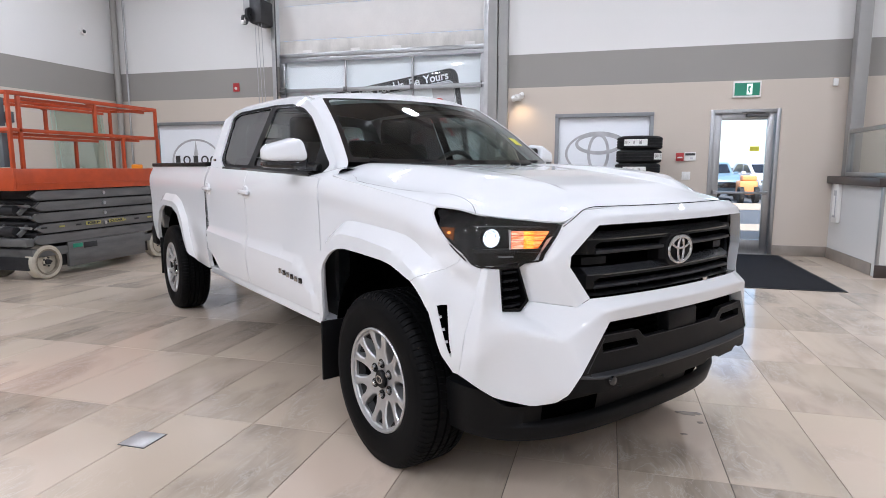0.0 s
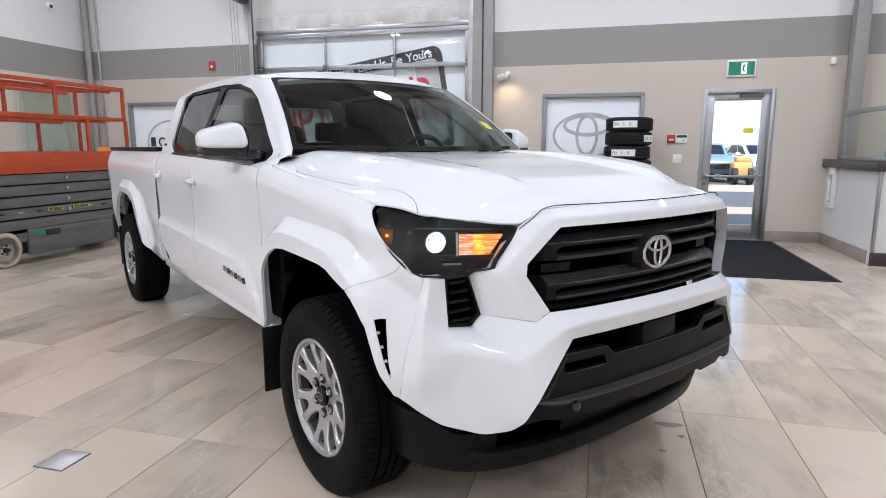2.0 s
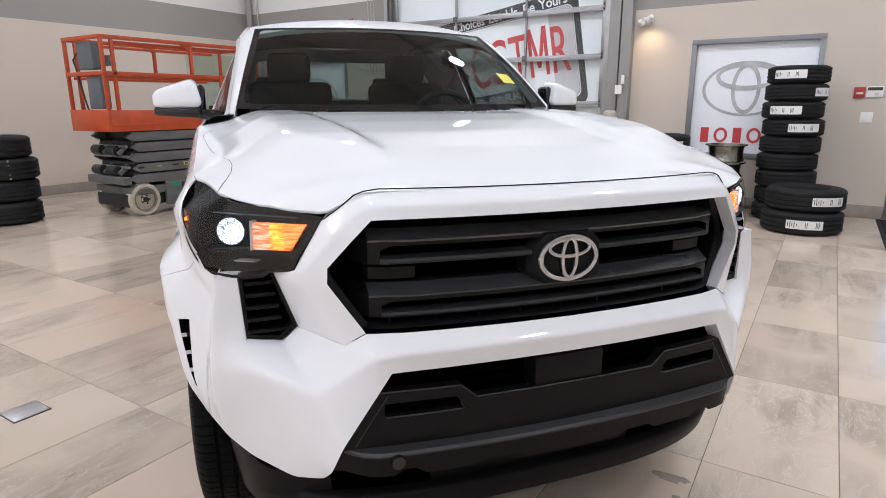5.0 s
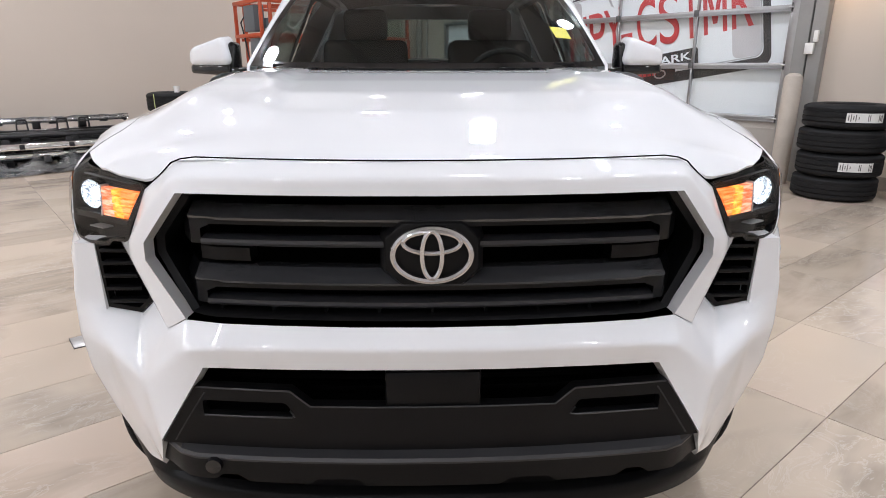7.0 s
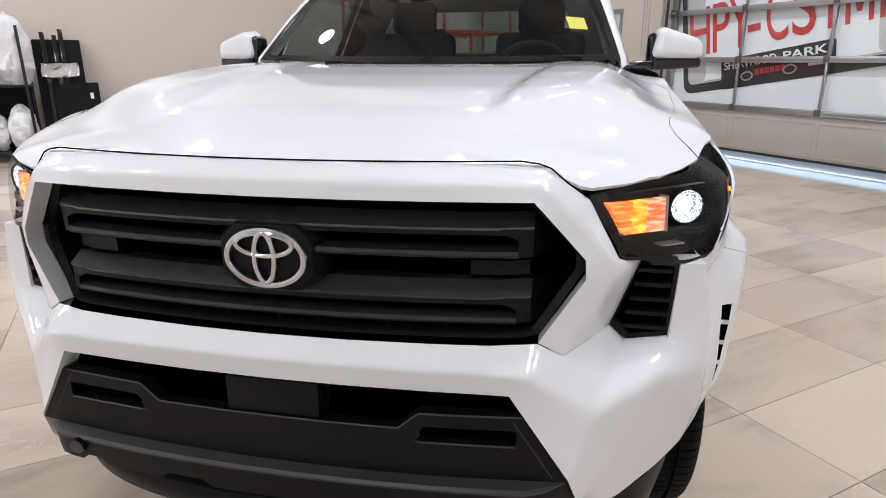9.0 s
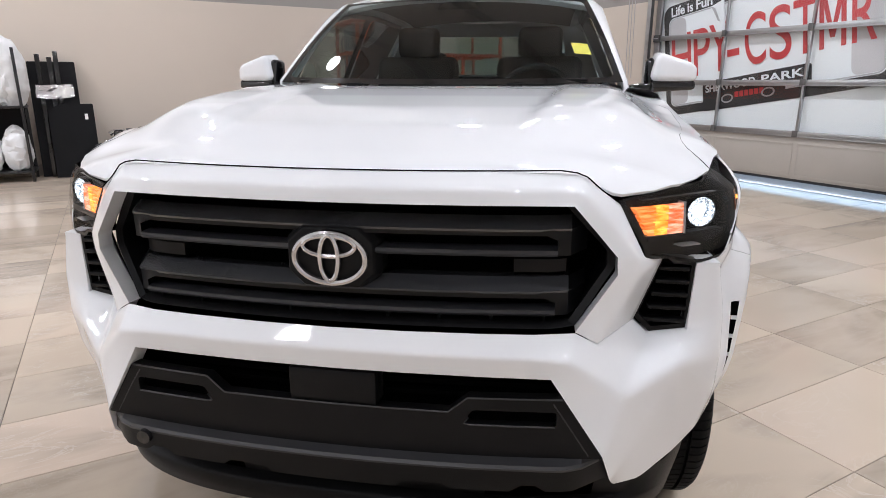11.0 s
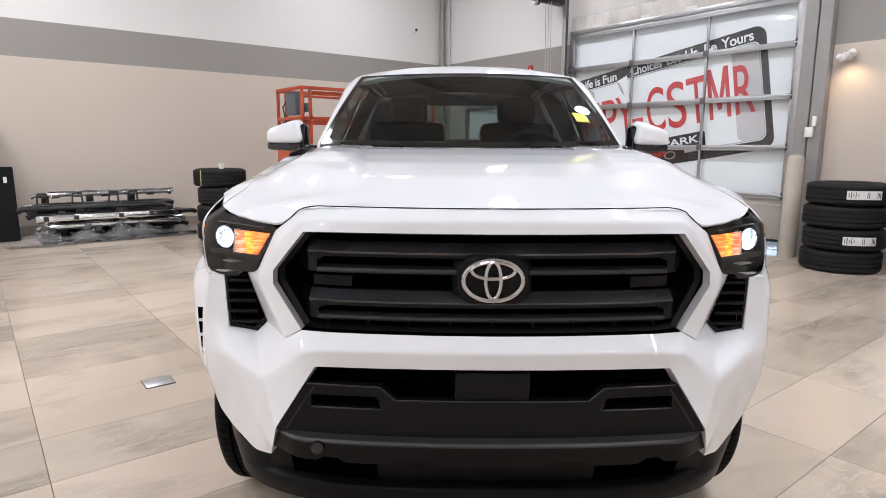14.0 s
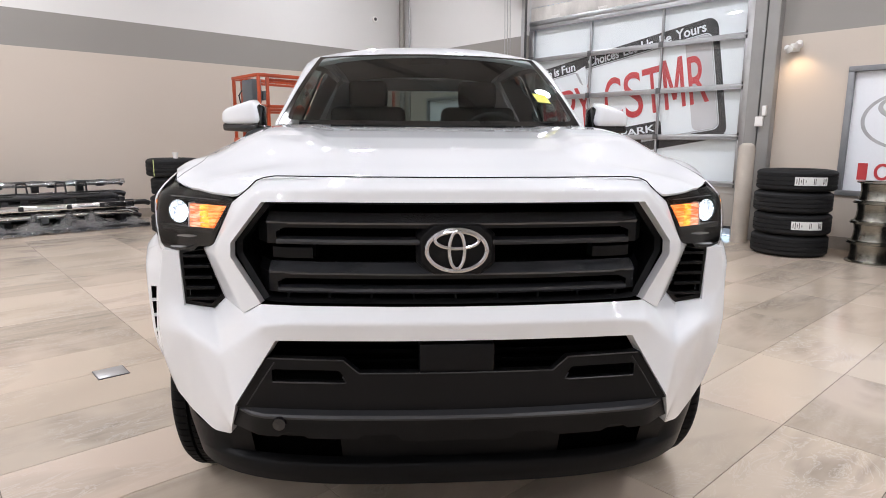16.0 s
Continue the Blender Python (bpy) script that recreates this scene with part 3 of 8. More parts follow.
part("bottom_seal", box(GD0 + 0.02, GD1 - 0.02, yd + 0.005, yd + 0.04, 0.095, 0.13, 0.006), M["lift_dark"], gd)
for i, z in enumerate(RAILS):
    part("rail", box(GD0 + 0.03, GD1 - 0.03, yd - 0.018, yd + 0.03, z - 0.035, z + 0.03, 0.005), M["alu"], gd)
    part("rail_lip", box(GD0 + 0.03, GD1 - 0.03, yd - 0.03, yd - 0.018, z - 0.045, z - 0.03, 0.002), M["alu"], gd)
for r0, r1 in zip(RAILS, RAILS[1:]):
    for i in range(4):
        x = GD0 + 0.06 + i * 1.207
        wv = 0.10 if i in (0, 3) else 0.030
        part("stile", box(x - wv / 2, x + wv / 2, yd - 0.012, yd + 0.03, r0 + 0.03, r1 - 0.045, 0.004), M["alu"], gd)
        if 0 < i < 3:
            part("hinge", box(x - 0.035, x + 0.035, yd - 0.04, yd - 0.03, r0 - 0.04, r0 + 0.04, 0.004), M["dark_steel"], gd)
    for i in range(3):
        x = GD0 + 0.06 + i * 1.207
        pn = part("pane", sheet(x + 0.02, x + 1.187, yd + 0.01, r0 + 0.03, r1 - 0.045), M["clear"], gd)
        pn.visible_shadow = False
for z in RAILS[:-1]:
    for x, s in ((GD0 + 0.05, 1), (GD1 - 0.05, -1)):
        part("roller", rod((x - s * 0.09, yd - 0.04, z), (x + s * 0.06, yd - 0.04, z), 0.012), M["steel"], gd)
        part("roller_bracket", box(x - 0.03, x + 0.05 * s + 0.03, yd - 0.05, yd - 0.018, z - 0.05, z + 0.05, 0.004), M["dark_steel"], gd)
part("header_rail", box(GD0 + 0.02, GD1 - 0.02, yd - 0.03, yd + 0.03, 3.18, 3.25, 0.006), M["alu"], gd)
part("worn_section", box(GD0 + 0.02, GD1 - 0.02, yd, yd + 0.04, 3.25, 3.47, 0.004), M["worn_panel"], gd, "scuffed white section")
for x in (-5.0, -4.1, -3.35, -2.1):
    part("patch_plate", box(x, x + 0.16, yd - 0.006, yd, 3.25, 3.30, 0.002), M["white_panel"], gd)
part("upper_panel", box(GD0 + 0.02, GD1 - 0.02, yd + 0.004, yd + 0.04, 3.48, 4.05, 0.004), M["white_panel"], gd)
part("upper_panel", box(GD0 + 0.02, GD1 - 0.02, yd + 0.004, yd + 0.04, 4.06, 4.55, 0.004), M["white_panel"], gd)
for x, s in ((GD0 - 0.02, -1), (GD1 + 0.02, 1)):
    trk = thing("door_track", pose(0, 0, 0), "dark steel roller track beside the overhead door", "door track", "door tracks", "structure")
    part("rail_web", box(x - 0.012, x + 0.012, YW - 0.08, YW + 0.03, 0, 4.6, 0.003), M["dark_steel"], trk)
    part("rail_flange", box(x - 0.035, x + 0.035, YW - 0.092, YW - 0.08, 0, 4.6, 0.003), M["steel"], trk)
post = thing("door_post", pose(0, 0, 0), "grey steel column beside the overhead door", "column", kind="structure")
for a, b, dy in ((GD1 + 0.05, GD1 + 0.20, 0.10), (GD1 + 0.23, GD1 + 0.37, 0.14)):
    part("post", box(a, b, YW - dy, YW - 0.001, 0, CEIL, 0.008), M["grey_paint"], post)
part("conduit", rod((GD1 + 0.215, YW - 0.06, 0.2), (GD1 + 0.215, YW - 0.06, 2.6), 0.010), M["steel"], post)

# banner hung behind the panes
sign = thing("door_banner", pose(0, 0, 0), "white banner with red and black slogan lettering behind the door panes", "banner")
yb = yd + 0.075
part("sheet", box(GD0, GD1, yb, yb + 0.01, 0.62, 3.2), M["film"], sign)
TILTB = radians(9.2)


def tilted(u, v, d, y=yb):
    c, s = math.cos(TILTB), math.sin(TILTB)
    return Vector((-3.64 + c * u - s * v, y - d, 1.86 + s * u + c * v))


part("plate_border", ring_band(round_rect(-1.65, 1.535, -0.79, 0.83, 0.15), round_rect(-1.565, 1.445, -0.665, 0.645, 0.10), tilted, 0.004), M["film_black"], sign)
part("plate_edge", ring_band(round_rect(-1.555, 1.435, -0.655, 0.635, 0.10), round_rect(-1.54, 1.42, -0.64, 0.62, 0.09), tilted, 0.006), M["film_grey"], sign)
part("plate_shade", prism(round_rect(1.06, 1.415, -0.635, 0.615, 0.08), tilted, 0.002), M["film_shade"], sign)
part("plate_shade", prism(round_rect(-1.535, -1.25, -0.635, 0.615, 0.08), tilted, 0.002), M["film_shade"], sign)
part("name_plate", prism(round_rect(-0.98, 0.60, -0.80, -0.395, 0.03), tilted, 0.007), M["film_black"], sign)
part("swoosh", prism([(0.58, -0.66), (1.40, -0.79), (0.58, -0.80)], tilted, 0.0055), M["film_black"], sign)


def tilt_pose(u, v, d):
    p = tilted(u, v, d)
    return Matrix.Translation(p) @ Matrix.Rotation(-TILTB, 4, "Y") @ pose(0, 0, 0, 90, 0, 0)


for word, u, w in (("Life", -1.505, 0.24), ("is", -1.215, 0.10), ("Fun", -1.06, 0.27), ("Choices", -0.53, 0.55), ("Let", 0.10, 0.23), ("Us", 0.40, 0.19), ("Be", 0.69, 0.18), ("Yours", 0.935, 0.44)):
    letters("slogan_word", word, 0.185, tilt_pose(u, 0.668, 0.008), M["film"], sign, 0.001, 0.004, w)
for ch, u, w in zip("HPY-CSTMR", (-1.515, -1.12, -0.85, -0.565, -0.295, 0.055, 0.375, 0.695, 1.067), (0.345, 0.275, 0.325, 0.185, 0.30, 0.295, 0.295, 0.305, 0.268)):
    if ch == "M":
        shape = [(0, 0), (0, 1), (0.20, 1), (0.5, 0.36), (0.80, 1), (1, 1), (1, 0), (0.83, 0), (0.83, 0.70), (0.58, 0.17), (0.42, 0.17), (0.17, 0.70), (0.17, 0)]
        part("plate_letter", prism([(u + w * a, -0.268 + 0.70 * b) for a, b in shape], tilted, 0.009), M["film_red"], sign)
        continue
    letters("plate_letter", ch, 0.955, tilt_pose(u, -0.268, 0.008), M["film_red"], sign, 0.001, 0.003, w)
for u0, u1, v0, v1, mm in [(0.27, 0.56, -0.665, -0.60, "film")] + [(-0.46 + 0.074 * k, -0.402 + 0.074 * k, -0.668, -0.592, "film_red") for k in range(6)]:
    part("print_bar", prism([(u0, v0), (u1, v0), (u1, v1), (u0, v1)], tilted, 0.009), M[mm], sign)
for word, u, w in (("SHERWOOD", -0.93, 0.78), ("PARK", -0.06, 0.57)):
    letters("place_word", word, 0.145, tilt_pose(u, -0.538, 0.009), M["film"], sign, 0.001, 0.003, w)
for cu in (-0.58, 0.03):
    part("print_ring", ring_band(oval(cu, -0.665, 0.095, 0.062, 24), oval(cu, -0.665, 0.072, 0.042, 24), tilted, 0.0095), M["film_grey"], sign)
part("loose_corner", prism([(-0.80, 0.64), (-0.60, 0.69), (-0.585, 0.30), (-0.66, 0.16), (-0.70, 0.42)], tilted, 0.014), M["film"], sign, "peeling white corner")
part("loose_fold", prism([(-0.80, 0.64), (-0.70, 0.42), (-0.66, 0.40), (-0.74, 0.60)], tilted, 0.018), M["film_grey"], sign, "folded grey back of the peeling corner")

# opener with its hanging chains
op = thing("door_opener", pose(-5.68, YW - 0.30, 3.74), "black overhead door opener with hanging chains", "door opener")
part("motor_box", box(-0.16, 0.14, -0.12, 0.29, 0.16, 0.50, 0.012), M["steel"], op)
part("gear_case", box(-0.02, 0.20, -0.16, 0.29, -0.05, 0.34, 0.02), M["lift_dark"], op)
part("sprocket", lathe([(0.02, -0.02), (0.11, -0.02), (0.11, 0.02), (0.02, 0.02)], 24, None, "x", True, pose(0.0, -0.19, 0.08)), M["lift_dark"], op)
part("hand_wheel", lathe([(0.05, -0.02), (0.08, -0.02), (0.08, 0.02), (0.05, 0.02)], 24, None, "x", True, pose(-0.14, -0.12, 0.02)), M["dark_steel"], op)
part("lever", box(-0.16, -0.10, -0.20, -0.14, -0.06, 0.00, 0.008), M["white_plastic"], op)
for dx in (0.03, 0.09, 0.15):
    part("chain", rod((dx, -0.08, -0.02), (dx + 0.02, -0.04, -2.35), 0.006, 6), M["steel"], op)
solid("torsion_shaft", rod((-5.5, YW - 0.2, 4.35), (-1.7, YW - 0.2, 4.35), 0.018), M["steel"], "steel shaft over the overhead door", "shaft", kind="structure")

# ---- glass door ----
door = tagged(new("door_1"), "glazed aluminium exit door looking onto a sunny car lot", "door", kind="structure")
for bx in ((DR0, DR0 + 0.055, 0, DRZ), (DR1 - 0.055, DR1, 0, DRZ), (DR0 + 0.055, DR1 - 0.055, DRZ - 0.055, DRZ)):
    part("frame", box(bx[0], bx[1], YW - 0.02, YW + 0.13, bx[2], bx[3], 0.004), M["alu"], door)
a, b = DR0 + 0.06, DR1 - 0.06
leaf = part("leaf", box(a, a + 0.10, YW + 0.04, YW + 0.085, 0.012, DRZ - 0.06, 0.004), M["alu"], door)
for bx in ((b - 0.10, b, 0.012, DRZ - 0.06), (a + 0.10, b - 0.10, 0.012, 0.22), (a + 0.10, b - 0.10, DRZ - 0.15, DRZ - 0.06)):
    part("leaf_rail", box(bx[0], bx[1], YW + 0.04, YW + 0.085, bx[2], bx[3], 0.004), M["alu"], door)
dp = part("pane", sheet(a + 0.09, b - 0.09, YW + 0.06, 0.21, DRZ - 0.14), M["clear"], door)
dp.visible_shadow = False
part("push_bar", box(a + 0.03, b - 0.03, YW - 0.03, YW + 0.0, 0.895, 0.93, 0.008), M["alu"], door)
for x in (a + 0.05, b - 0.05):
    part("bar_mount", box(x - 0.03, x + 0.03, YW - 0.028, YW + 0.04, 0.88, 0.945, 0.006), M["alu"], door)
part("lock", rod((a + 0.03, YW - 0.0, 0.80), (a + 0.03, YW + 0.045, 0.80), 0.016), M["dark_steel"], door)
part("door_closer", box(2.12, 2.42, YW - 0.02, YW + 0.04, 2.01, 2.06, 0.008), M["dark_steel"], door)
part("closer_arm", beam((2.05, YW - 0.035, 2.075), (2.36, YW - 0.03, 2.07), 0.02, 0.012), M["dark_steel"], door)
part("notice", box(2.20, 2.33, YW + 0.052, YW + 0.056, 1.52, 1.59), M["yellow"], door, "small yellow notice")
part("threshold", box(DR0, DR1, YW - 0.01, YW + 0.2, 0, 0.012, 0.003), M["alu"], door)

# ---- wall fittings ----
ex = thing("exit_sign", pose(2.10, YW - 0.03, 2.40), "green pictogram exit sign in a pale frame", "exit sign")
part("housing", box(-0.185, 0.185, 0, 0.029, -0.115, 0.115, 0.006), M["white_plastic"], ex)
at = lambda u, v, d: Vector((u, -d, v))
part("face", prism([(-0.165, -0.09), (0.165, -0.09), (0.165, 0.09), (-0.165, 0.09)], at, 0.002), M["exit_green"], ex)
part("doorway_mark", prism([(-0.005, -0.075), (0.068, -0.075), (0.068, 0.075), (-0.005, 0.075)], at, 0.004), M["exit_white"], ex)
part("arrow_mark", prism([(0.010, -0.02), (0.034, -0.055), (0.044, -0.04), (0.028, 0.0), (0.048, 0.03), (0.030, 0.052), (0.012, 0.03)], at, 0.006), M["exit_green"], ex)

al = thing("fire_alarm", pose(-6.31, YW - 0.03, 2.71), "red wall fire alarm with a white strobe", "fire alarm")
part("body", box(-0.06, 0.06, 0, 0.029, -0.075, 0.075, 0.008), M["red_plastic"], al)
part("strobe", lathe([(0.0, 0.02), (0.02, 0.015), (0.028, 0.0)], 16, None, "z", False, pose(0, -0.001, -0.02, 90, 0, 0)), M["white_plastic"], al)
pl = thing("pull_station", pose(1.24, YW - 0.03, 1.44), "red fire pull station", "pull station")
part("body", box(-0.055, 0.055, 0, 0.029, -0.06, 0.06, 0.006), M["red_plastic"], pl)
part("handle", box(-0.035, 0.035, -0.012, 0, -0.02, 0.0, 0.003), M["white_plastic"], pl)
th = thing("notice_plate", pose(1.385, YW - 0.015, 1.445), "pale thermostat plate with a dark strip", "thermostat")
part("plate", box(-0.08, 0.08, 0, 0.014, -0.062, 0.062, 0.004), M["white_plastic"], th)
part("strip", box(-0.07, 0.07, -0.003, 0, 0.015, 0.05, 0.001), M["film_black"], th)
part("key", box(0.0, 0.04, -0.004, 0, -0.04, -0.01, 0.001), M["film_shade"], th)
sw = thing("light_switch", pose(1.34, YW - 0.01, 1.16), "white light switch plate", "light switch")
part("plate", box(-0.06, 0.06, 0, 0.009, -0.06, 0.06, 0.003), M["white_plastic"], sw)
for sx in (-0.025, 0.025):
    part("rocker", box(sx - 0.015, sx + 0.015, -0.005, 0, -0.03, 0.03, 0.002), M["white_plastic"], sw)
em = thing("emergency_light", pose(-1.21, YW - 0.09, 2.38), "twin-head emergency light with warm lamp", "emergency light")
part("base", box(-0.05, 0.05, 0.05, 0.089, -0.05, 0.05, 0.006), M["white_plastic"], em)
for sx, ry in ((-0.05, -25), (0.06, 30)):
    hd = part("lamp_head", lathe([(0.0, 0.05), (0.03, 0.045), (0.045, 0.0), (0.05, -0.02), (0.0, -0.02)], 20, None, "z", False, pose(sx, 0.0, 0.0 + sx * 0.4, 60, 0, ry)), M["white_plastic"], em)
jn = thing("junction_box", pose(-1.49, YW - 0.19, 1.52), "white switch box with a wire on the steel post", "junction box")
part("box", box(-0.045, 0.045, 0, 0.045, -0.07, 0.05, 0.005), M["white_plastic"], jn)
part("button_box", box(0.03, 0.075, 0.0, 0.045, 0.06, 0.18, 0.004), M["white_plastic"], jn)
dm = thing("dome_camera", pose(XW + 0.02, 9.05, 3.68), "small white wall camera with a black eye", "security camera")
part("base", lathe([(0.0, 0.03), (0.055, 0.03), (0.06, 0.0), (0.06, -0.019)], 24, None, "x"), M["white_plastic"], dm)
part("eye", lathe([(0.0, 0.055), (0.025, 0.045), (0.035, 0.028)], 20, None, "x"), M["film_black"], dm)
pr = thing("motion_detector", pose(3.22, YW - 0.05, 2.46), "small white motion detector", "detector")
part("body", box(-0.03, 0.03, 0, 0.049, -0.05, 0.05, 0.01), M["white_plastic"], pr)
pp = tagged(new("corner_pipe"), "pale grey drain pipe in the corner", "pipe", kind="structure")
part("pipe", rod((XW + 0.13, YW - 0.12, 0), (XW + 0.13, YW - 0.12, CEIL), 0.055, 20), M["wall_band"], pp)
part("conduit", rod((XW + 0.27, YW - 0.03, 1.3), (XW + 0.27, YW - 0.03, CEIL), 0.018, 12), M["steel"], pp)

# ---- half wall with its glass screen ----
hw = tagged(new("wall_partition"), "white half wall with a dark cap and a glass screen", "partition", kind="structure")
part("half_wall", box(3.29, 3.44, 8.22, YW - 0.001, 0, 1.06), M["wall_high"], hw)
part("return_wall", box(3.29, 5.6, 8.07, 8.219, 0, 1.06), M["wall_high"], hw)
part("corner_trim", box(3.27, 3.30, 8.05, 8.10, 0.15, 1.06, 0.004), M["alu"], hw)
part("cap", box(3.22, 3.50, 8.02, YW - 0.002, 1.06, 1.165, 0.006), M["brown"], hw)
part("return_cap", box(3.501, 5.6, 8.02, 8.27, 1.06, 1.165, 0.006), M["brown"], hw)
part("base_run", box(3.277, 3.289, 8.22, YW - 0.014, 0, 0.15, 0.003), M["base"], hw)
part("end_base", box(3.26, 3.50, 8.05, 8.069, 0, 0.15, 0.003), M["brown"], hw)
for z0, z1 in ((1.166, 1.22), (1.74, 1.79)):
    part("screen_rail", box(3.33, 3.40, 8.10, 9.45, z0, z1, 0.004), M["alu"], hw)
    part("screen_rail", box(3.401, 5.5, 8.10, 8.16, z0, z1, 0.004), M["alu"], hw)
for y in (8.10, 9.39):
    part("screen_post", box(3.33, 3.40, y, y + 0.06, 1.22, 1.74, 0.004), M["alu"], hw)
sp = part("screen_pane", box(3.362, 3.364, 8.16, 9.39, 1.22, 1.74), M["clear"], hw)
col = solid("steel_column", box(3.36, 3.52, 9.5, 9.68, 0.0 + 1.166, CEIL, 0.006), M["grey_paint"], "grey steel column rising behind the half wall", "column", kind="structure")
fe = thing("extinguisher_cabinet", pose(3.288, 9.45, 0.80), "white wall cabinet with a clear front", "cabinet")
part("cabinet_body", box(-0.05, -0.001, -0.10, 0.10, -0.27, 0.27, 0.006), M["white_plastic"], fe)
part("cabinet_window", box(-0.054, -0.05, -0.05, 0.05, -0.20, 0.17, 0.001), M["film_grey"], fe)
part("cylinder", rod((-0.058, 0, -0.17), (-0.058, 0, 0.1), 0.02), M["white_plastic"], fe)

# ---- floor mat ----
fm = thing("floor_mat", pose(0, 0, 0), "charcoal entrance mat with a rubber edge", "door mat")
part("surface", box(1.62, 2.62, 7.06, 9.68, 0.0, 0.010, 0.003), M["mat_fabric"], fm)
part("edge", ring_band([(1.58, 7.02), (2.66, 7.02), (2.66, 9.72), (1.58, 9.72)], [(1.62, 7.06), (2.62, 7.06), (2.62, 9.68), (1.62, 9.68)], lambda u, v, d: Vector((u, v, 0.001 + d)), 0.006), M["rubber"], fm)

# floor box lid
pl8 = thing("floor_box", pose(-1.875, 2.265, 0), "square steel floor outlet lid", "floor box")
part("lid", box(-0.07, 0.07, -0.072, 0.072, 0, 0.006, 0.002), mat("brushed_steel_lid", (0.52, 0.52, 0.52), 0.36, metal=0.7, var=0.15, scale=20, bump=0.05, stretch=(1, 0.1, 1)), pl8)
part("rim", ring_band([(-0.074, -0.076), (0.074, -0.076), (0.074, 0.076), (-0.074, 0.076)], [(-0.071, -0.073), (0.071, -0.073), (0.071, 0.073), (-0.071, 0.073)], lambda u, v, d: Vector((u, v, d)), 0.004), M["dark_steel"], pl8)

# ---- bollard ----
bo = solid("bollard", lathe([(0.0, 1.245), (0.05, 1.24), (0.085, 1.215), (0.095, 1.18), (0.095, 0.0), (0.0, 0.0)], 32), M["concrete"], "beige painted steel bollard by the overhead door", "bollard")
bo.matrix_basis = pose(-1.52, 9.40, 0)


# ---- tyres ----
def tyre_mesh(r, w, rim, tread=60):
    """Section turned round z, with tread ribs and cross cuts."""
    prof = [(rim, -w * 0.40), (rim + 0.012, -w * 0.46), (rim + (r - rim) * 0.45, -w * 0.5), (r - 0.035, -w * 0.46), (r - 0.010, -w * 0.40), (r, -w * 0.34)]
    ribs = []
    for g in (-0.2, 0.0, 0.2):
        ribs += [(r, w * (g - 0.03)), (r - 0.008, w * (g - 0.02)), (r - 0.008, w * (g + 0.02)), (r, w * (g + 0.03))]
    prof = prof + ribs + [(a, -b) for a, b in prof[::-1]] + [(rim - 0.01, w * 0.3), (rim - 0.01, -w * 0.3)]
    bm = lathe(prof, tread, None, "z", True)
    bm.verts.ensure_lookup_table()
    n = len(prof)
    for i, (pr_, ph) in enumerate(prof):
        if r - 0.012 <= pr_ and w * 0.2 < abs(ph):
            for k in range(0, tread, 2):
                v = bm.verts[i * tread + k]
                d = Vector((v.co.x, v.co.y, 0)).normalized()
                v.co -= d * 0.007
    return bm


def tyre_label(r, w, ang, dz):
    """Pale paper label bent on the tread, with dark bars."""
    bm = bmesh.new()
    n_ = round(0.33 / r / 0.055)
    for k in range(n_):
        a0, a1 = ang + k * 0.055, ang + (k + 1) * 0.055
        vs = [bm.verts.new(((r + 0.003) * math.cos(a), (r + 0.003) * math.sin(a), z)) for a, z in ((a0, dz - 0.045), (a1, dz - 0.045), (a1, dz + 0.045), (a0, dz + 0.045))]
        bm.faces.new(vs)
    bmesh.ops.remove_doubles(bm, verts=bm.verts[:], dist=1e-5)
    return bm


def label_bar(r, w, ang, dz, o, h):
    """Printed bar of a tyre label."""
    bm = bmesh.new()
    a0, a1 = ang + o, ang + o + 0.018
    bm.faces.new([bm.verts.new(((r + 0.0045) * math.cos(a), (r + 0.0045) * math.sin(a), z)) for a, z in ((a0, dz - w * h), (a1, dz - w * h), (a1, dz + w * h), (a0, dz + w * h))])
    return bm


def tyre(name, m, r, w, rim, label, group, lab=None):
    t = thing(name, m, label, "tyre", group)
    part("carcass", tyre_mesh(r, w, rim), M["rubber"], t, "", 30)
    if lab is not None:
        l = part("paper_label", tyre_label(r, w, lab, 0), M["label"], t, "white paper label")
        for o, h in ((0.04, 0.10), (0.09, 0.14), (0.14, 0.07), (0.19, 0.13), (0.25, 0.05), (0.45, 0.12), (0.49, 0.12), (0.70, 0.14), (0.735, 0.10), (0.77, 0.14)):
            part("printed_bar", label_bar(r, w, lab, 0, o, h), M["ink"], l)
    return t


def stack(x, y, rows, group, label):
    z = 0.0
    for r, w, rim, dx, dy, lab in rows:
        tyre("stacked_tyre", pose(x + dx, y + dy, z + w / 2), r, w, rim, label if lab is None else label + " with a paper label", group, lab)
        z += w
    return z


d2 = radians
stack(-0.835, 9.06, [(0.39, 0.24, 0.225, 0.0, 0.01, None), (0.39, 0.24, 0.225, 0.015, 0.0, d2(-72)), (0.395, 0.24, 0.225, 0.005, -0.01, None), (0.40, 0.24, 0.225, 0.02, 0.0, d2(-74))], "four-tyre stack", "black truck tyre in a stack of four")
stack(0.63, 9.30, [(0.315, 0.192, 0.2, dx, dy, lab) for dx, dy, lab in ((0, 0, None), (0.01, 0.0, None), (0.0, -0.01, None), (-0.01, 0.0, None), (0.0, 0.01, None), (0.01, 0.0, d2(-95)), (-0.012, 0.0, d2(-131)), (0.0, 0.01, d2(-52)), (0.006, 0.0, d2(-133)))], "tall tyre stack", "black car tyre in a tall stack")
stack(0.86, 8.60, [(0.385, 0.235, 0.22, 0, 0, d2(-108)), (0.375, 0.235, 0.22, 0.01, 0.02, d2(-78))], "two-tyre stack", "black truck tyre in a stack of two")
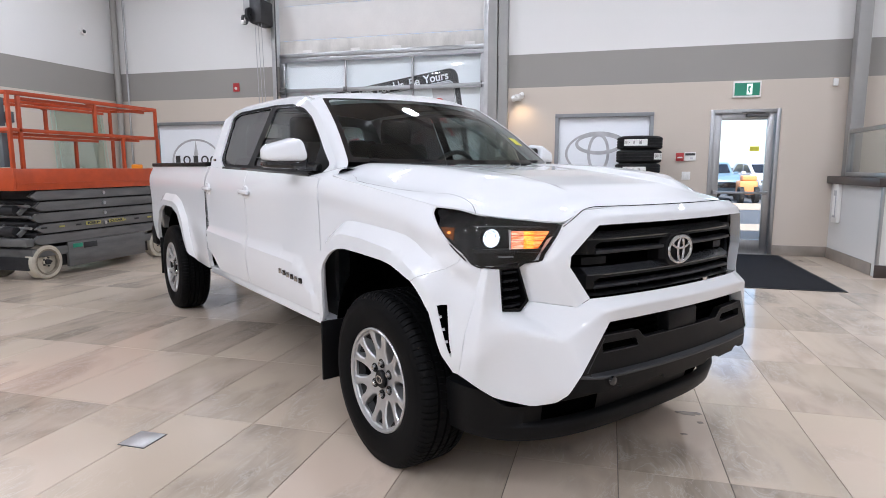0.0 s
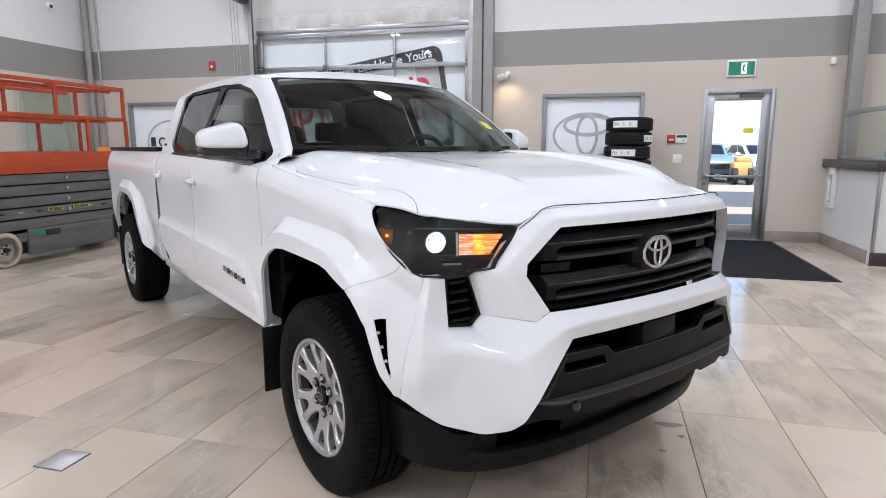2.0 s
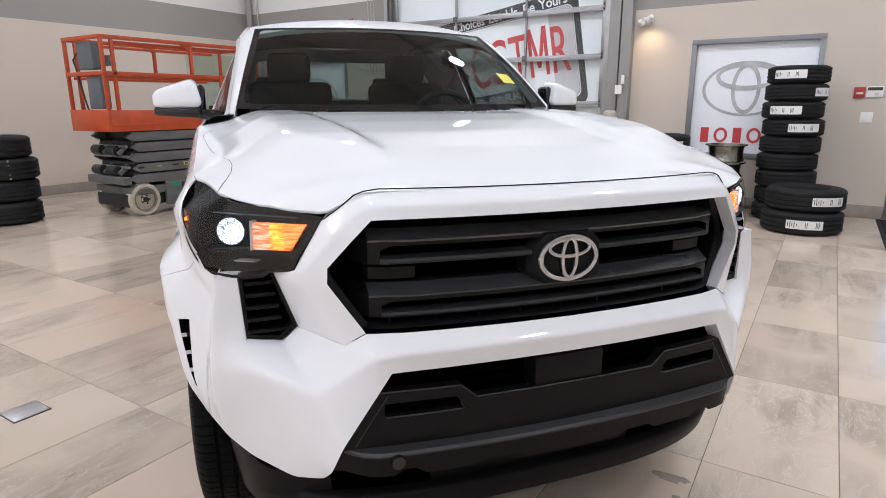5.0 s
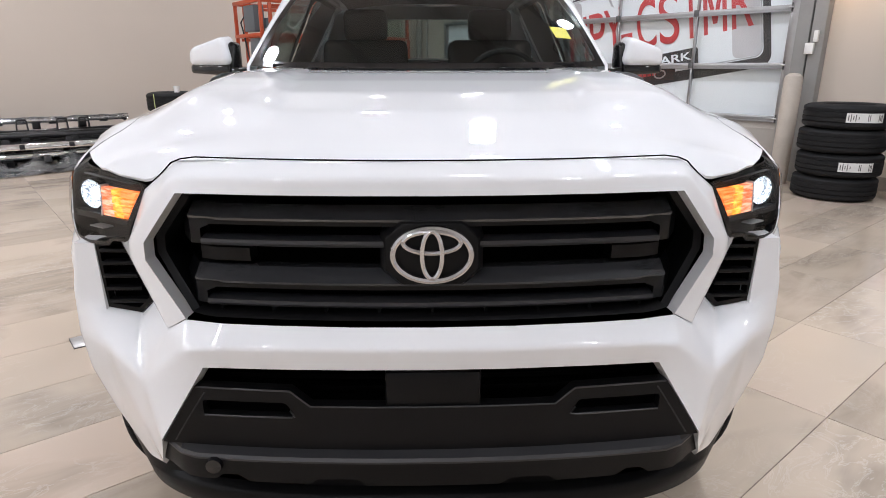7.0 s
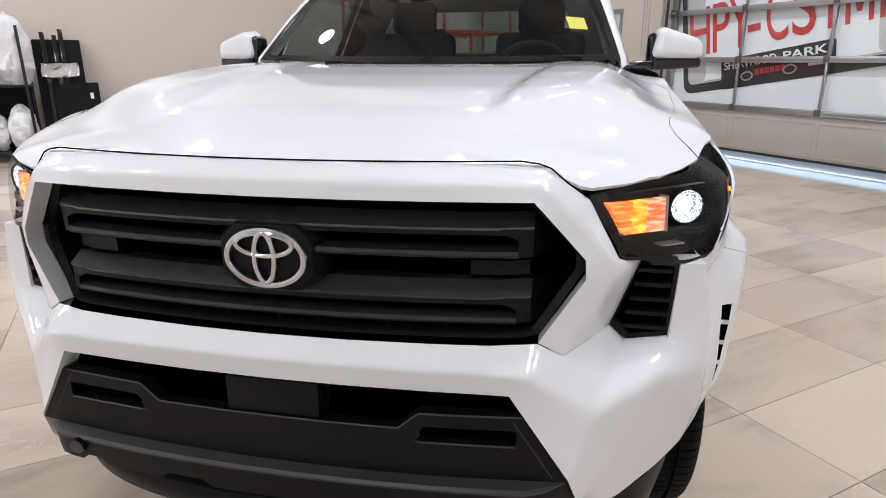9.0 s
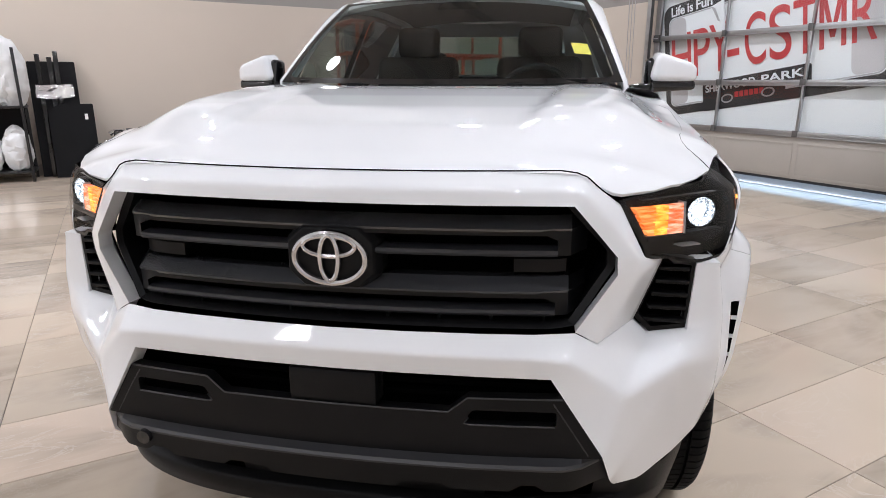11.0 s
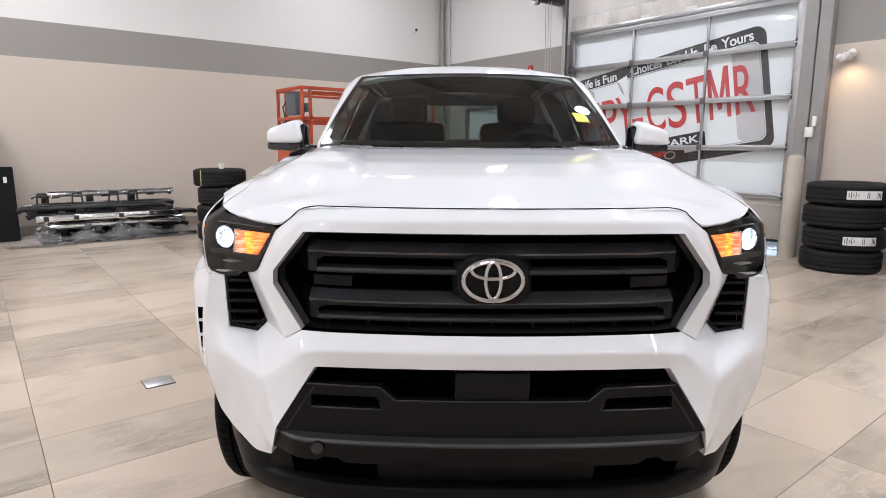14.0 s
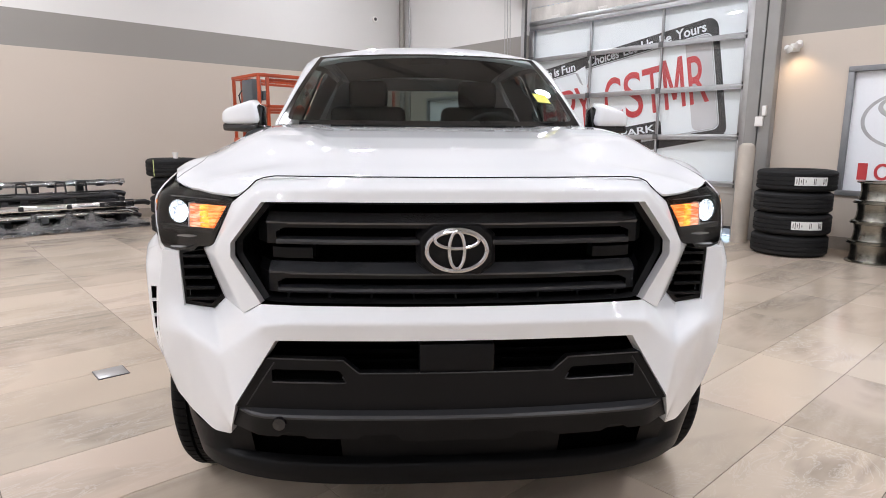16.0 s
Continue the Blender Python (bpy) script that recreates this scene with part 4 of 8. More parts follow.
zt = stack(-7.07, 4.37, [(0.355, 0.25, 0.2, 0.03, -0.02, None), (0.355, 0.25, 0.2, -0.01, 0.0, None), (0.355, 0.25, 0.2, 0.0, 0.02, None), (0.355, 0.25, 0.2, -0.03, -0.02, None)], "low tyre stack", "black tyre in a low stack by the wall")
for z, a in ((0.875, -1.15), (0.625, -0.15)):
    st = thing("tread_band", pose(-7.09, 4.36, z), "yellow-green marker band on a tyre tread", "marker band")
    bm = bmesh.new()
    bm.faces.new([bm.verts.new((0.360 * math.cos(q), 0.360 * math.sin(q), h)) for q, h in ((a, -0.11), (a + 0.045, -0.11), (a + 0.045, 0.11), (a, 0.11))])
    part("band", bm, M["tread_mark"], st)
cup = solid("paper_cup", lathe([(0.0, 0.0), (0.03, 0.0), (0.038, 0.075), (0.04, 0.075), (0.04, 0.08), (0.036, 0.08), (0.028, 0.006), (0.0, 0.006)], 24), M["label"], "small white paper cup on top of a tyre", "cup")
cup.matrix_basis = pose(-6.86, 4.30, zt)


def bare_rim(m):
    t = thing("bare_wheel_rim", m, "tarnished bare steel wheel rim in a stack", "wheel rim", "stack of bare rims")
    w = 0.212
    part("barrel", lathe([(0.235, 0), (0.235, 0.012), (0.205, 0.022), (0.195, 0.06), (0.19, w * 0.6), (0.20, w - 0.022), (0.235, w - 0.012), (0.235, w), (0.20, w), (0.18, w * 0.6), (0.185, 0.06), (0.195, 0.0)], 48, None, "z", True), M["bare_rim"], t)
    part("disc", lathe([(0.0, w * 0.82), (0.07, w * 0.82), (0.10, w * 0.7), (0.188, w * 0.66), (0.188, w * 0.60), (0.0, w * 0.6)], 32), M["bare_rim"], t)
    return t


for i in range(4):
    bare_rim(pose(-0.05 + (0.0, 0.012, 0.02, 0.035)[i], 9.15, 0.213 * i))
# ---- pickup truck; local x to its left, y to its back, origin on the floor between the front wheels ----
from mathutils.geometry import delaunay_2d_cdt

M["paint"] = mat("white_car_paint", (0.775, 0.79, 0.81), 0.55, coat=1.0, spec=0.3, var=0.01, scale=2, rvar=0.05, fine=0.005)
M["cladding"] = mat("black_textured_plastic", (0.0055, 0.0054, 0.0058), 0.44, spec=0.16, var=0.12, scale=6, bump=0.12, bscale=400)
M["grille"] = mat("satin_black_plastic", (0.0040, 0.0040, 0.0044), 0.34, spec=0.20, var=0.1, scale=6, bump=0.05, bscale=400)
# same black plastic made paler, so the bar tops look lit
M["bar"] = mat("grille_bar_lit_top", (0.034, 0.035, 0.038), 0.25, spec=1.0, var=0.1, scale=6, bump=0.05, bscale=400)
M["dam"] = mat("scuffed_black_plastic", (0.0048, 0.0048, 0.0051), 0.42, spec=0.14, var=0.25, scale=5, bump=0.12, bscale=300)
M["lamp_black"] = mat("black_lamp_housing", (0.007, 0.0068, 0.0068), 0.42, spec=0.12, var=0.1, scale=9)
# paler black: the light caught by lips and edges is in the colour
M["lip"] = mat("black_edge_highlight", (0.018, 0.018, 0.0195), 0.38, spec=0.5, var=0.15, scale=8, bump=0.06, bscale=300)
# almost no reflection: liners and gaps, and sheets standing in for deep shade
M["void"] = mat("liner_and_shade_black", (0.0016, 0.0016, 0.0016), 0.95, var=0.2, scale=9, spec=0.0)
M["gloss_black"] = mat("gloss_black_trim", (0.006, 0.006, 0.007), 0.10, coat=0.3, var=0.1, scale=9)
M["chrome"] = mat("chrome", (0.56, 0.56, 0.57), 0.16, metal=1.0, var=0.03, scale=9)
M["alloy"] = mat("silver_alloy", (0.50, 0.503, 0.508), 0.30, metal=0.75, var=0.05, scale=12)
M["window"] = glass("tinted_window", (0.42, 0.48, 0.465), 0.45)
M["privacy"] = glass("privacy_glass", (0.05, 0.05, 0.055), 0.4)
M["windscreen"] = glass("windscreen_glass", (0.50, 0.575, 0.565), 0.75)
M["ridge"] = mat("grey_lamp_ridge", (0.10, 0.10, 0.105), 0.3, var=0.1, scale=9)
M["lens"] = glass("headlight_cover", (0.88, 0.88, 0.88), 0.7, 0.10)
M["cabin"] = mat("dark_cabin_cloth", (0.030, 0.031, 0.033), 0.8, var=0.2, scale=12, bump=0.2)
M["led"] = glow("led_white", (0.88, 0.95, 1.0), 1.5)
M["turn"] = lit_lens("turn_amber", (1.0, 0.16, 0.012), (1.0, 0.33, 0.10), 0.30, 0.72, (22, 22, 170))
M["turn_hot"] = lit_lens("turn_amber_core", (1.0, 0.22, 0.015), (1.0, 0.40, 0.06), 0.5, 0.95, (40, 40, 120))
M["turn_pale"] = lit_lens("turn_amber_pale", (0.85, 0.17, 0.05), (1.0, 0.42, 0.28), 0.30, 0.62, (30, 30, 190))
M["marker"] = mat("dark_amber_reflector", (0.16, 0.045, 0.006), 0.25, var=0.1, scale=30)
M["halo"] = lit_lens("lamp_bowl_white", (0.20, 0.25, 0.32), (0.92, 0.97, 1.0), 0.02, 1.25, (260, 260, 260))
M["tread"] = mat("tyre_rubber", (0.0045, 0.0045, 0.0047), 0.6, spec=0.08, var=0.25, scale=7, bump=0.15, bscale=160)
# near-black steel: the shade between the spokes is in its colour
M["disc"] = mat("shaded_brake_steel", (0.007, 0.007, 0.007), 0.5, metal=0.4, var=0.2, scale=9)

TRUCK = pose(-0.146, 3.095, 0, 0, 0, 51.97)
truck = thing("pickup_truck", TRUCK, "glossy white crew-cab pickup truck with black grille and lit headlights", "pickup truck")


def step01(a, b, t):
    q = min(1.0, max(0.0, (t - a) / (b - a)))
    return q * q * (3 - 2 * q)


def inside(px, pz, poly):
    hit = False
    k = len(poly)
    for i in range(k):
        (x0, z0), (x1, z1) = poly[i], poly[(i + 1) % k]
        if (z0 > pz) != (z1 > pz) and px < x0 + (pz - z0) / (z1 - z0) * (x1 - x0):
            hit = not hit
    return hit


def dense(poly, step):
    out = []
    for i, (x0, z0) in enumerate(poly):
        x1, z1 = poly[(i + 1) % len(poly)]
        k = max(1, math.ceil(math.hypot(x1 - x0, z1 - z0) / step))
        out += [(x0 + (x1 - x0) * j / k, z0 + (z1 - z0) * j / k) for j in range(k)]
    return out


def soften(poly, r, k=4):
    """Rounds the corners of an outline."""
    out = []
    n_ = len(poly)
    for i in range(n_):
        p, a, b_ = (Vector(poly[j % n_]) for j in (i, i - 1, i + 1))
        u, w = a - p, b_ - p
        q = min(r, u.length * 0.45, w.length * 0.45)
        s, e = p + u.normalized() * q, p + w.normalized() * q
        out += [tuple((1 - t) ** 2 * s + 2 * t * (1 - t) * p + t * t * e) for t in (j / k for j in range(k + 1))]
    return out


def skin(poly, place, step=0.05, holes=(), lip=None, bm=None, lines=()):
    """Curved sheet: a flat outline with holes and inner creases, filled with small faces and laid on the surface place(u, v)."""
    bm = bm or bmesh.new()
    loops = [dense(poly, step)] + [dense(h, step) for h in holes]
    pts, edges = [], []
    for lp in loops:
        o = len(pts)
        pts += lp
        edges += [(o + i, o + (i + 1) % len(lp)) for i in range(len(lp))]
    seg = np.array([(*pts[a], *pts[b_]) for a, b_ in edges])
    for ln in lines:
        last = None
        for (u0, v0), (u1, v1) in zip(ln, ln[1:]):
            k = max(1, math.ceil(math.hypot(u1 - u0, v1 - v0) / step))
            for j in range(k):
                u, v = u0 + (u1 - u0) * j / k, v0 + (v1 - v0) * j / k
                d = seg[:, 2:] - seg[:, :2]
                t = np.clip((((u, v) - seg[:, :2]) * d).sum(1) / np.maximum((d * d).sum(1), 1e-12), 0, 1)
                far = np.hypot(*(seg[:, :2] + d * t[:, None] - (u, v)).T).min()
                if far > 0.004 and inside(u, v, poly):
                    pts.append((u, v))
                    if last is not None:
                        edges.append((last, len(pts) - 1))
                    last = len(pts) - 1
                else:
                    last = None
    seg = np.array([(*pts[a], *pts[b_]) for a, b_ in edges])
    us, vs = [p[0] for p in poly], [p[1] for p in poly]
    u = min(us) + step / 2
    while u < max(us):
        v = min(vs) + step / 2
        while v < max(vs):
            d = seg[:, 2:] - seg[:, :2]
            t = np.clip((((u, v) - seg[:, :2]) * d).sum(1) / np.maximum((d * d).sum(1), 1e-12), 0, 1)
            far = np.hypot(*(seg[:, :2] + d * t[:, None] - (u, v)).T).min()
            if far > 0.5 * step and inside(u, v, poly) and not any(inside(u, v, h) for h in holes):
                pts.append((u, v))
            v += step
        u += step
    co, _, faces = delaunay_2d_cdt([Vector(p) for p in pts], edges, [], 0, 1e-6)[:3]
    made = {}

    def vert(i):
        if i not in made:
            made[i] = bm.verts.new(place(co[i].x, co[i].y))
        return made[i]
    fs = []
    for f in faces:
        c = sum((co[i] for i in f), Vector((0, 0))) / len(f)
        if inside(c.x, c.y, poly) and not any(inside(c.x, c.y, h) for h in holes):
            fs.append(bm.faces.new([vert(i) for i in f]))
    bmesh.ops.recalc_face_normals(bm, faces=fs)
    if lip:
        rim = [e for f in fs for e in f.edges if len(e.link_faces) == 1]
        twin = {}
        for e in rim:
            for v_ in e.verts:
                if v_ not in twin:
                    twin[v_] = bm.verts.new(v_.co + Vector(lip(v_.co) if callable(lip) else lip))
        for e in rim:
            bm.faces.new((e.verts[0], e.verts[1], twin[e.verts[1]], twin[e.verts[0]]))
    return bm


def cage(verts, faces, bevel=0.012, seg=3, both=False, lip=None):
    """Faceted panel with softened creases; both mirrors it across x."""
    bm = bmesh.new()
    for s in (1, -1) if both else (1,):
        vs = {k: bm.verts.new((s * v[0], v[1], v[2])) for k, v in verts.items()}
        for f in faces:
            bm.faces.new([vs[k] for k in f])
    bmesh.ops.remove_doubles(bm, verts=bm.verts[:], dist=1e-4)
    bmesh.ops.recalc_face_normals(bm, faces=bm.faces[:])
    if bevel:
        es = [e for e in bm.edges if len(e.link_faces) == 2 and e.calc_face_angle(0) > radians(5)]
        bmesh.ops.bevel(bm, geom=es, offset=bevel, segments=seg, profile=0.5, affect="EDGES", clamp_overlap=True)
    if lip:
        rim = [e for e in bm.edges if len(e.link_faces) == 1]
        twin = {}
        for e in rim:
            for v in e.verts:
                if v not in twin:
                    twin[v] = bm.verts.new(v.co + Vector((lip[0] * (1 if v.co.x > 0 else -1), lip[1], lip[2])))
        for e in rim:
            bm.faces.new((e.verts[0], e.verts[1], twin[e.verts[1]], twin[e.verts[0]]))
    return bm


def soft_cage(verts, faces, cuts=7, rounds=5, free=None, lip=None):
    """Faceted panel, mirrored across x, with creases rounded by smoothing; edges stay but where free(co) is true."""
    bm = bmesh.new()
    for s in (1, -1):
        vs = {k: bm.verts.new((s * v[0], v[1], v[2])) for k, v in verts.items()}
        for f in faces:
            bm.faces.new([vs[k] for k in f])
    bmesh.ops.remove_doubles(bm, verts=bm.verts[:], dist=1e-4)
    bmesh.ops.subdivide_edges(bm, edges=bm.edges[:], cuts=cuts, use_grid_fill=True)
    bmesh.ops.recalc_face_normals(bm, faces=bm.faces[:])
    near = {}
    for v in bm.verts:
        rim = [e for e in v.link_edges if len(e.link_faces) == 1]
        if not rim:
            near[v] = [e.other_vert(v) for e in v.link_edges]
        elif len(rim) == 2 and free and free(v.co):
            near[v] = [e.other_vert(v) for e in rim]
    for _ in range(rounds):
        goal = {v: v.co.lerp(sum((w.co for w in ws), Vector()) / len(ws), 0.6) for v, ws in near.items()}
        for v, c in goal.items():
            v.co = c
    if lip:
        rim = [e for e in bm.edges if len(e.link_faces) == 1 and max(abs(v.co.x) for v in e.verts) > 1e-5]
        twin = {}
        for e in rim:
            for v in e.verts:
                if v not in twin:
                    dx, dy, dz = lip(v.co) if callable(lip) else lip
                    twin[v] = bm.verts.new(v.co + Vector((dx * (1 if v.co.x > 0 else -1), dy, dz)))
        for e in rim:
            bm.faces.new((e.verts[0], e.verts[1], twin[e.verts[1]], twin[e.verts[0]]))
    return bm


def bump_x(x):
    return -0.885 + 0.11 * x * x


def nose_x(x):
    return -0.872 + 0.17 * x * x


def grille_x(x):
    return -0.838 + 0.17 * x * x + 0.45 * max(0.0, abs(x) - 0.46)


SIDE_Z = np.array([0.40, 0.50, 0.58, 0.70, 0.80, 0.86, 0.94, 1.06, 1.14, 1.20, 1.25, 1.30])
SIDE_X = np.array([0.822, 0.856, 0.876, 0.889, 0.892, 0.891, 0.890, 0.897, 0.903, 0.896, 0.876, 0.848])
FLARE = [(0.60, 0.30), (0.592, 0.62), (0.578, 0.80), (0.552, 0.912), (0.505, 0.950), (0.44, 0.987), (0.357, 1.030), (0.31, 1.043), (0.25, 1.048), (0.10, 1.043), (-0.11, 1.031), (-0.20, 1.021), (-0.29, 1.000), (-0.385, 0.960), (-0.450, 0.922), (-0.510, 0.885), (-0.575, 0.82), (-0.63, 0.60), (-0.64, 0.30)]
FLARE_MID = [(0.550, 0.30), (0.546, 0.50), (0.535, 0.80), (0.512, 0.880), (0.46, 0.922), (0.37, 0.968), (0.31, 0.984), (0.25, 0.988), (0.10, 0.984), (-0.10, 0.966), (-0.18, 0.955), (-0.25, 0.940), (-0.345, 0.908), (-0.425, 0.835), (-0.482, 0.68), (-0.512, 0.54), (-0.52, 0.30)]
FLARE_R = [(3.10, 0.30), (3.13, 0.62), (3.21, 0.86), (3.36, 0.990), (3.44, 1.025), (3.55, 1.048), (3.95, 1.050), (4.10, 1.010), (4.20, 0.93), (4.32, 0.75), (4.36, 0.30)]
SCULPT = [(0.662, 0.40), (0.668, 0.60), (0.745, 0.680), (0.805, 0.757), (0.845, 0.792), (0.90, 0.805), (1.0, 0.808), (1.5, 0.818), (2.54, 0.842), (3.30, 0.86), (3.30, 0.40)]

SCULPT_IN = [(0.700, 0.40), (0.705, 0.56), (0.712, 0.62), (0.775, 0.660), (0.830, 0.727), (0.865, 0.758), (0.91, 0.769), (1.0, 0.772), (1.5, 0.782), (2.54, 0.806), (3.30, 0.824), (3.30, 0.40)]
FLARE_MR = [(3.16, 0.30), (3.19, 0.60), (3.265, 0.83), (3.385, 0.937), (3.46, 0.968), (3.56, 0.988), (3.93, 0.990), (4.07, 0.955), (4.155, 0.89), (4.265, 0.73), (4.30, 0.30)]


def edge_gap(line, y, z):
    """Distance from a point to an open line."""
    p = np.array(line)
    d = p[1:] - p[:-1]
    q = np.array((y, z)) - p[:-1]
    t = np.clip((q * d).sum(1) / (d * d).sum(1), 0, 1)
    return float(np.hypot(*(q - d * t[:, None]).T).min())


def ledge(outer, inner, y, z):
    """0 outside the outer line, rising evenly to 1 at the inner line."""
    if not inside(y, z, outer):
        return 0.0
    if inside(y, z, inner):
        return 1.0
    a, b = edge_gap(outer, y, z), edge_gap(inner, y, z)
    return a / (a + b + 1e-9)


def side(y, z):
    """Half width of the body at length y and height z."""
    x = float(np.mean(np.interp(z + np.linspace(-0.025, 0.025, 7), SIDE_Z, SIDE_X)))
    if 0.60 < y < 3.3:
        x += 0.019 * ledge(SCULPT, SCULPT_IN, y, z) * (1 - step01(2.62, 3.1, y))
    f = 1 - step01(0.30, 0.95, y)
    crest = 1.138 + 0.118 * (y + 0.42)
    dz = max(crest - z, -0.01)
    xf = 0.862 - 0.010 * (1 - step01(-0.45, -0.30, y)) + 0.043 * (1 - math.exp(-dz / 0.04)) - 0.014 * (1 - step01(-0.42, -0.22, y)) * math.exp(-dz / 0.03) - 0.016 * step01(0.07, 0.16, dz)
    x = (1 - f) * x + f * xf
    if y < 0.62:
        x += 0.046 * ledge(FLARE, FLARE_MID, y, z)
    elif y > 3.0:
        x += 0.036 * ledge(FLARE_R, FLARE_MR, y, z)
    if y < -0.36:
        x -= 0.27 * (math.hypot(y + 0.36, 0.04) - 0.04) + 1.6 * max(0.0, -0.48 - y) ** 2
    x -= 0.042 * (1 - step01(0.44, 0.66, z)) * (1 - step01(-0.50, -0.30, y))
    x += 0.034 * step01(-0.51, -0.40, y) * (1 - step01(-0.26, -0.05, y)) * step01(0.48, 0.60, z) * (1 - step01(0.86, 0.98, z))
    x += 0.023 * step01(-0.62, -0.52, y) * (1 - step01(-0.38, -0.16, y)) * step01(0.86, 0.95, z) * (1 - step01(1.06, 1.14, z))
    return x


def on_side(s):
    return lambda y, z: Vector((s * side(y, z), y, z))


def roof_z(x, y):
    q = min(1.0, max(0.0, (y - 1.05) / 0.85))
    e = max(0.0, y - 1.052 - 0.35 * min(x * x, 0.36))
    return 1.703 + 0.042 * (1 - math.exp(-e / 0.035)) + 0.05 * math.sin(math.pi / 2 * q) - 0.052 * (abs(x) / 0.62) ** 2.4 - 0.03 * max(0, (y - 2.3) / 0.4) ** 2


def green_x(z, y=2.0):
    """Half width of the cab above the belt, drawn in towards the windscreen."""
    return 0.862 - 0.46 * (z - 1.26) - 0.45 * max(0.0, z - 1.66) - 0.10 * (max(0.0, 1.35 - y) / 0.73) ** 1.4


def on_glass(s, d=0.0):
    return lambda y, z: Vector((s * (green_x(z, y) - d), y, z))


def screen(u, v, off=0.0):
    """Windscreen: u from -1 to 1 across, v from 0 at the cowl to 1 at the roof."""
    lo = Vector((0.722 * u, 0.430 + 0.175 * abs(u) ** 2.2, 1.308 + 0.010 * u * u))
    hi = Vector((0.592 * u, 1.050 + 0.115 * u * u, 1.703 - 0.008 * u * u))
    bow = 0.02 * math.sin(math.pi * v)
    return lo.lerp(hi, v) + Vector((0, -bow + off, bow * 0.6))


# -- side panels --
FENDER = [(0.60, 0.515), (0.53, 0.515), (0.506, 0.56), (0.504, 0.784), (0.487, 0.820), (0.437, 0.868), (0.385, 0.897), (0.333, 0.915), (0.25, 0.922), (0.10, 0.918), (-0.06, 0.911), (-0.17, 0.904), (-0.25, 0.893), (-0.335, 0.868),
          (-0.37, 0.888), (-0.45, 0.922), (-0.500, 0.950), (-0.523, 0.980), (-0.475, 1.016), (-0.422, 1.071), (-0.385, 1.101), (-0.357, 1.121), (-0.350, 1.134), (-0.353, 1.145), (-0.25, 1.157), (0.0, 1.187), (0.368, 1.231), (0.50, 1.248), (0.60, 1.238)]
CORNER = [(-0.3365, 0.866), (-0.368, 0.843), (-0.395, 0.812), (-0.424, 0.762), (-0.445, 0.674), (-0.461, 0.602), (-0.484, 0.535), (-0.505, 0.53), (-0.525, 0.60), (-0.535, 0.70), (-0.555, 0.82), (-0.574, 0.932), (-0.550, 0.945), (-0.525, 0.976), (-0.5015, 0.9492), (-0.4512, 0.9212), (-0.3712, 0.8872)]
SLIT = [(-0.476, 0.794), (-0.448, 0.791), (-0.471, 0.68), (-0.490, 0.596), (-0.496, 0.606)]
DOOR_F = [(0.608, 0.53), (1.70, 0.53), (1.70, 1.268), (1.2, 1.254), (0.67, 1.240), (0.608, 1.236)]
DOOR_R = [(1.707, 0.53), (2.36, 0.53), (2.44, 0.61), (2.58, 0.67), (2.585, 1.292), (2.28, 1.279), (1.707, 1.268)]
BED = [(2.60, 0.66), (2.62, 0.52), (2.70, 0.498), (3.10, 0.505), (3.23, 0.58), (3.31, 0.76), (3.42, 0.88), (3.60, 0.935), (3.95, 0.94), (4.10, 0.88), (4.22, 0.72), (4.27, 0.55), (4.55, 0.56), (4.62, 0.75), (4.62, 1.315), (2.615, 1.298)]
SEAM = [(0.685, 1.318), (0.785, 1.398), (0.88, 1.480), (0.979, 1.560), (1.05, 1.608), (1.12, 1.643), (1.20, 1.674)]
GREEN = [(0.80, 1.222), (0.685, 1.250)] + SEAM + [(y, roof_z(0.61, y)) for y in (1.35, 1.6, 1.9, 2.2, 2.5, 2.66)] + [(2.735, 1.66), (2.735, 1.58), (2.65, 1.34), (2.60, 1.296), (2.28, 1.275), (1.70, 1.262), (1.2, 1.244)]
WINDOW_HOLE = soften([(0.723, 1.300), (0.821, 1.373), (0.938, 1.468), (1.088, 1.578), (1.215, 1.636), (1.42, 1.678), (1.80, 1.700), (2.51, 1.702), (2.575, 1.665), (2.44, 1.345), (2.30, 1.292), (1.70, 1.272), (1.2, 1.258), (0.80, 1.240)], 0.03)
GLASS_F = soften([(0.885, 1.276), (0.905, 1.418), (0.98, 1.480), (1.10, 1.566), (1.22, 1.616), (1.44, 1.658), (1.70, 1.672), (1.70, 1.300)], 0.03)
GLASS_R = soften([(1.80, 1.302), (1.80, 1.680), (2.49, 1.682), (2.545, 1.655), (2.42, 1.360), (2.29, 1.312)], 0.04)


def arc_liner(yc, s):
    """Black wheel-house lining."""
    bm = bmesh.new()
    rows = []
    for k in range(13):
        a = radians(-4 + 164 * k / 12)
        y, z = yc + 0.530 * math.cos(a), 0.42 + 0.50 * math.sin(a)
        rows.append([bm.verts.new((s * x, y, z)) for x in (0.52, 0.850)])
    for a, b_ in zip(rows, rows[1:]):
        bm.faces.new((a[0], a[1], b_[1], b_[0]))
    return bm


def handle(s, y, parent):
    x = side(y, 1.125)
    p = part("handle", box(s * (x + 0.018) - 0.014, s * (x + 0.018) + 0.014, y - 0.085, y + 0.075, 1.118, 1.146, 0.011, None, 3), M["paint"], parent)
    part("handle_cup", lathe([(0.0, 0.004), (0.045, 0.006), (0.055, 0.0)], 24, None, "x", False, Matrix.Translation((s * (x - 0.002), y + 0.01, 1.13)) @ Matrix.Diagonal((s, 1.2, 0.8, 1))), M["paint"], parent)
    part("key_cap", box(s * (x + 0.012) - 0.012, s * (x + 0.012) + 0.012, y + 0.080, y + 0.10, 1.118, 1.146, 0.006), M["paint"], parent)
    return p


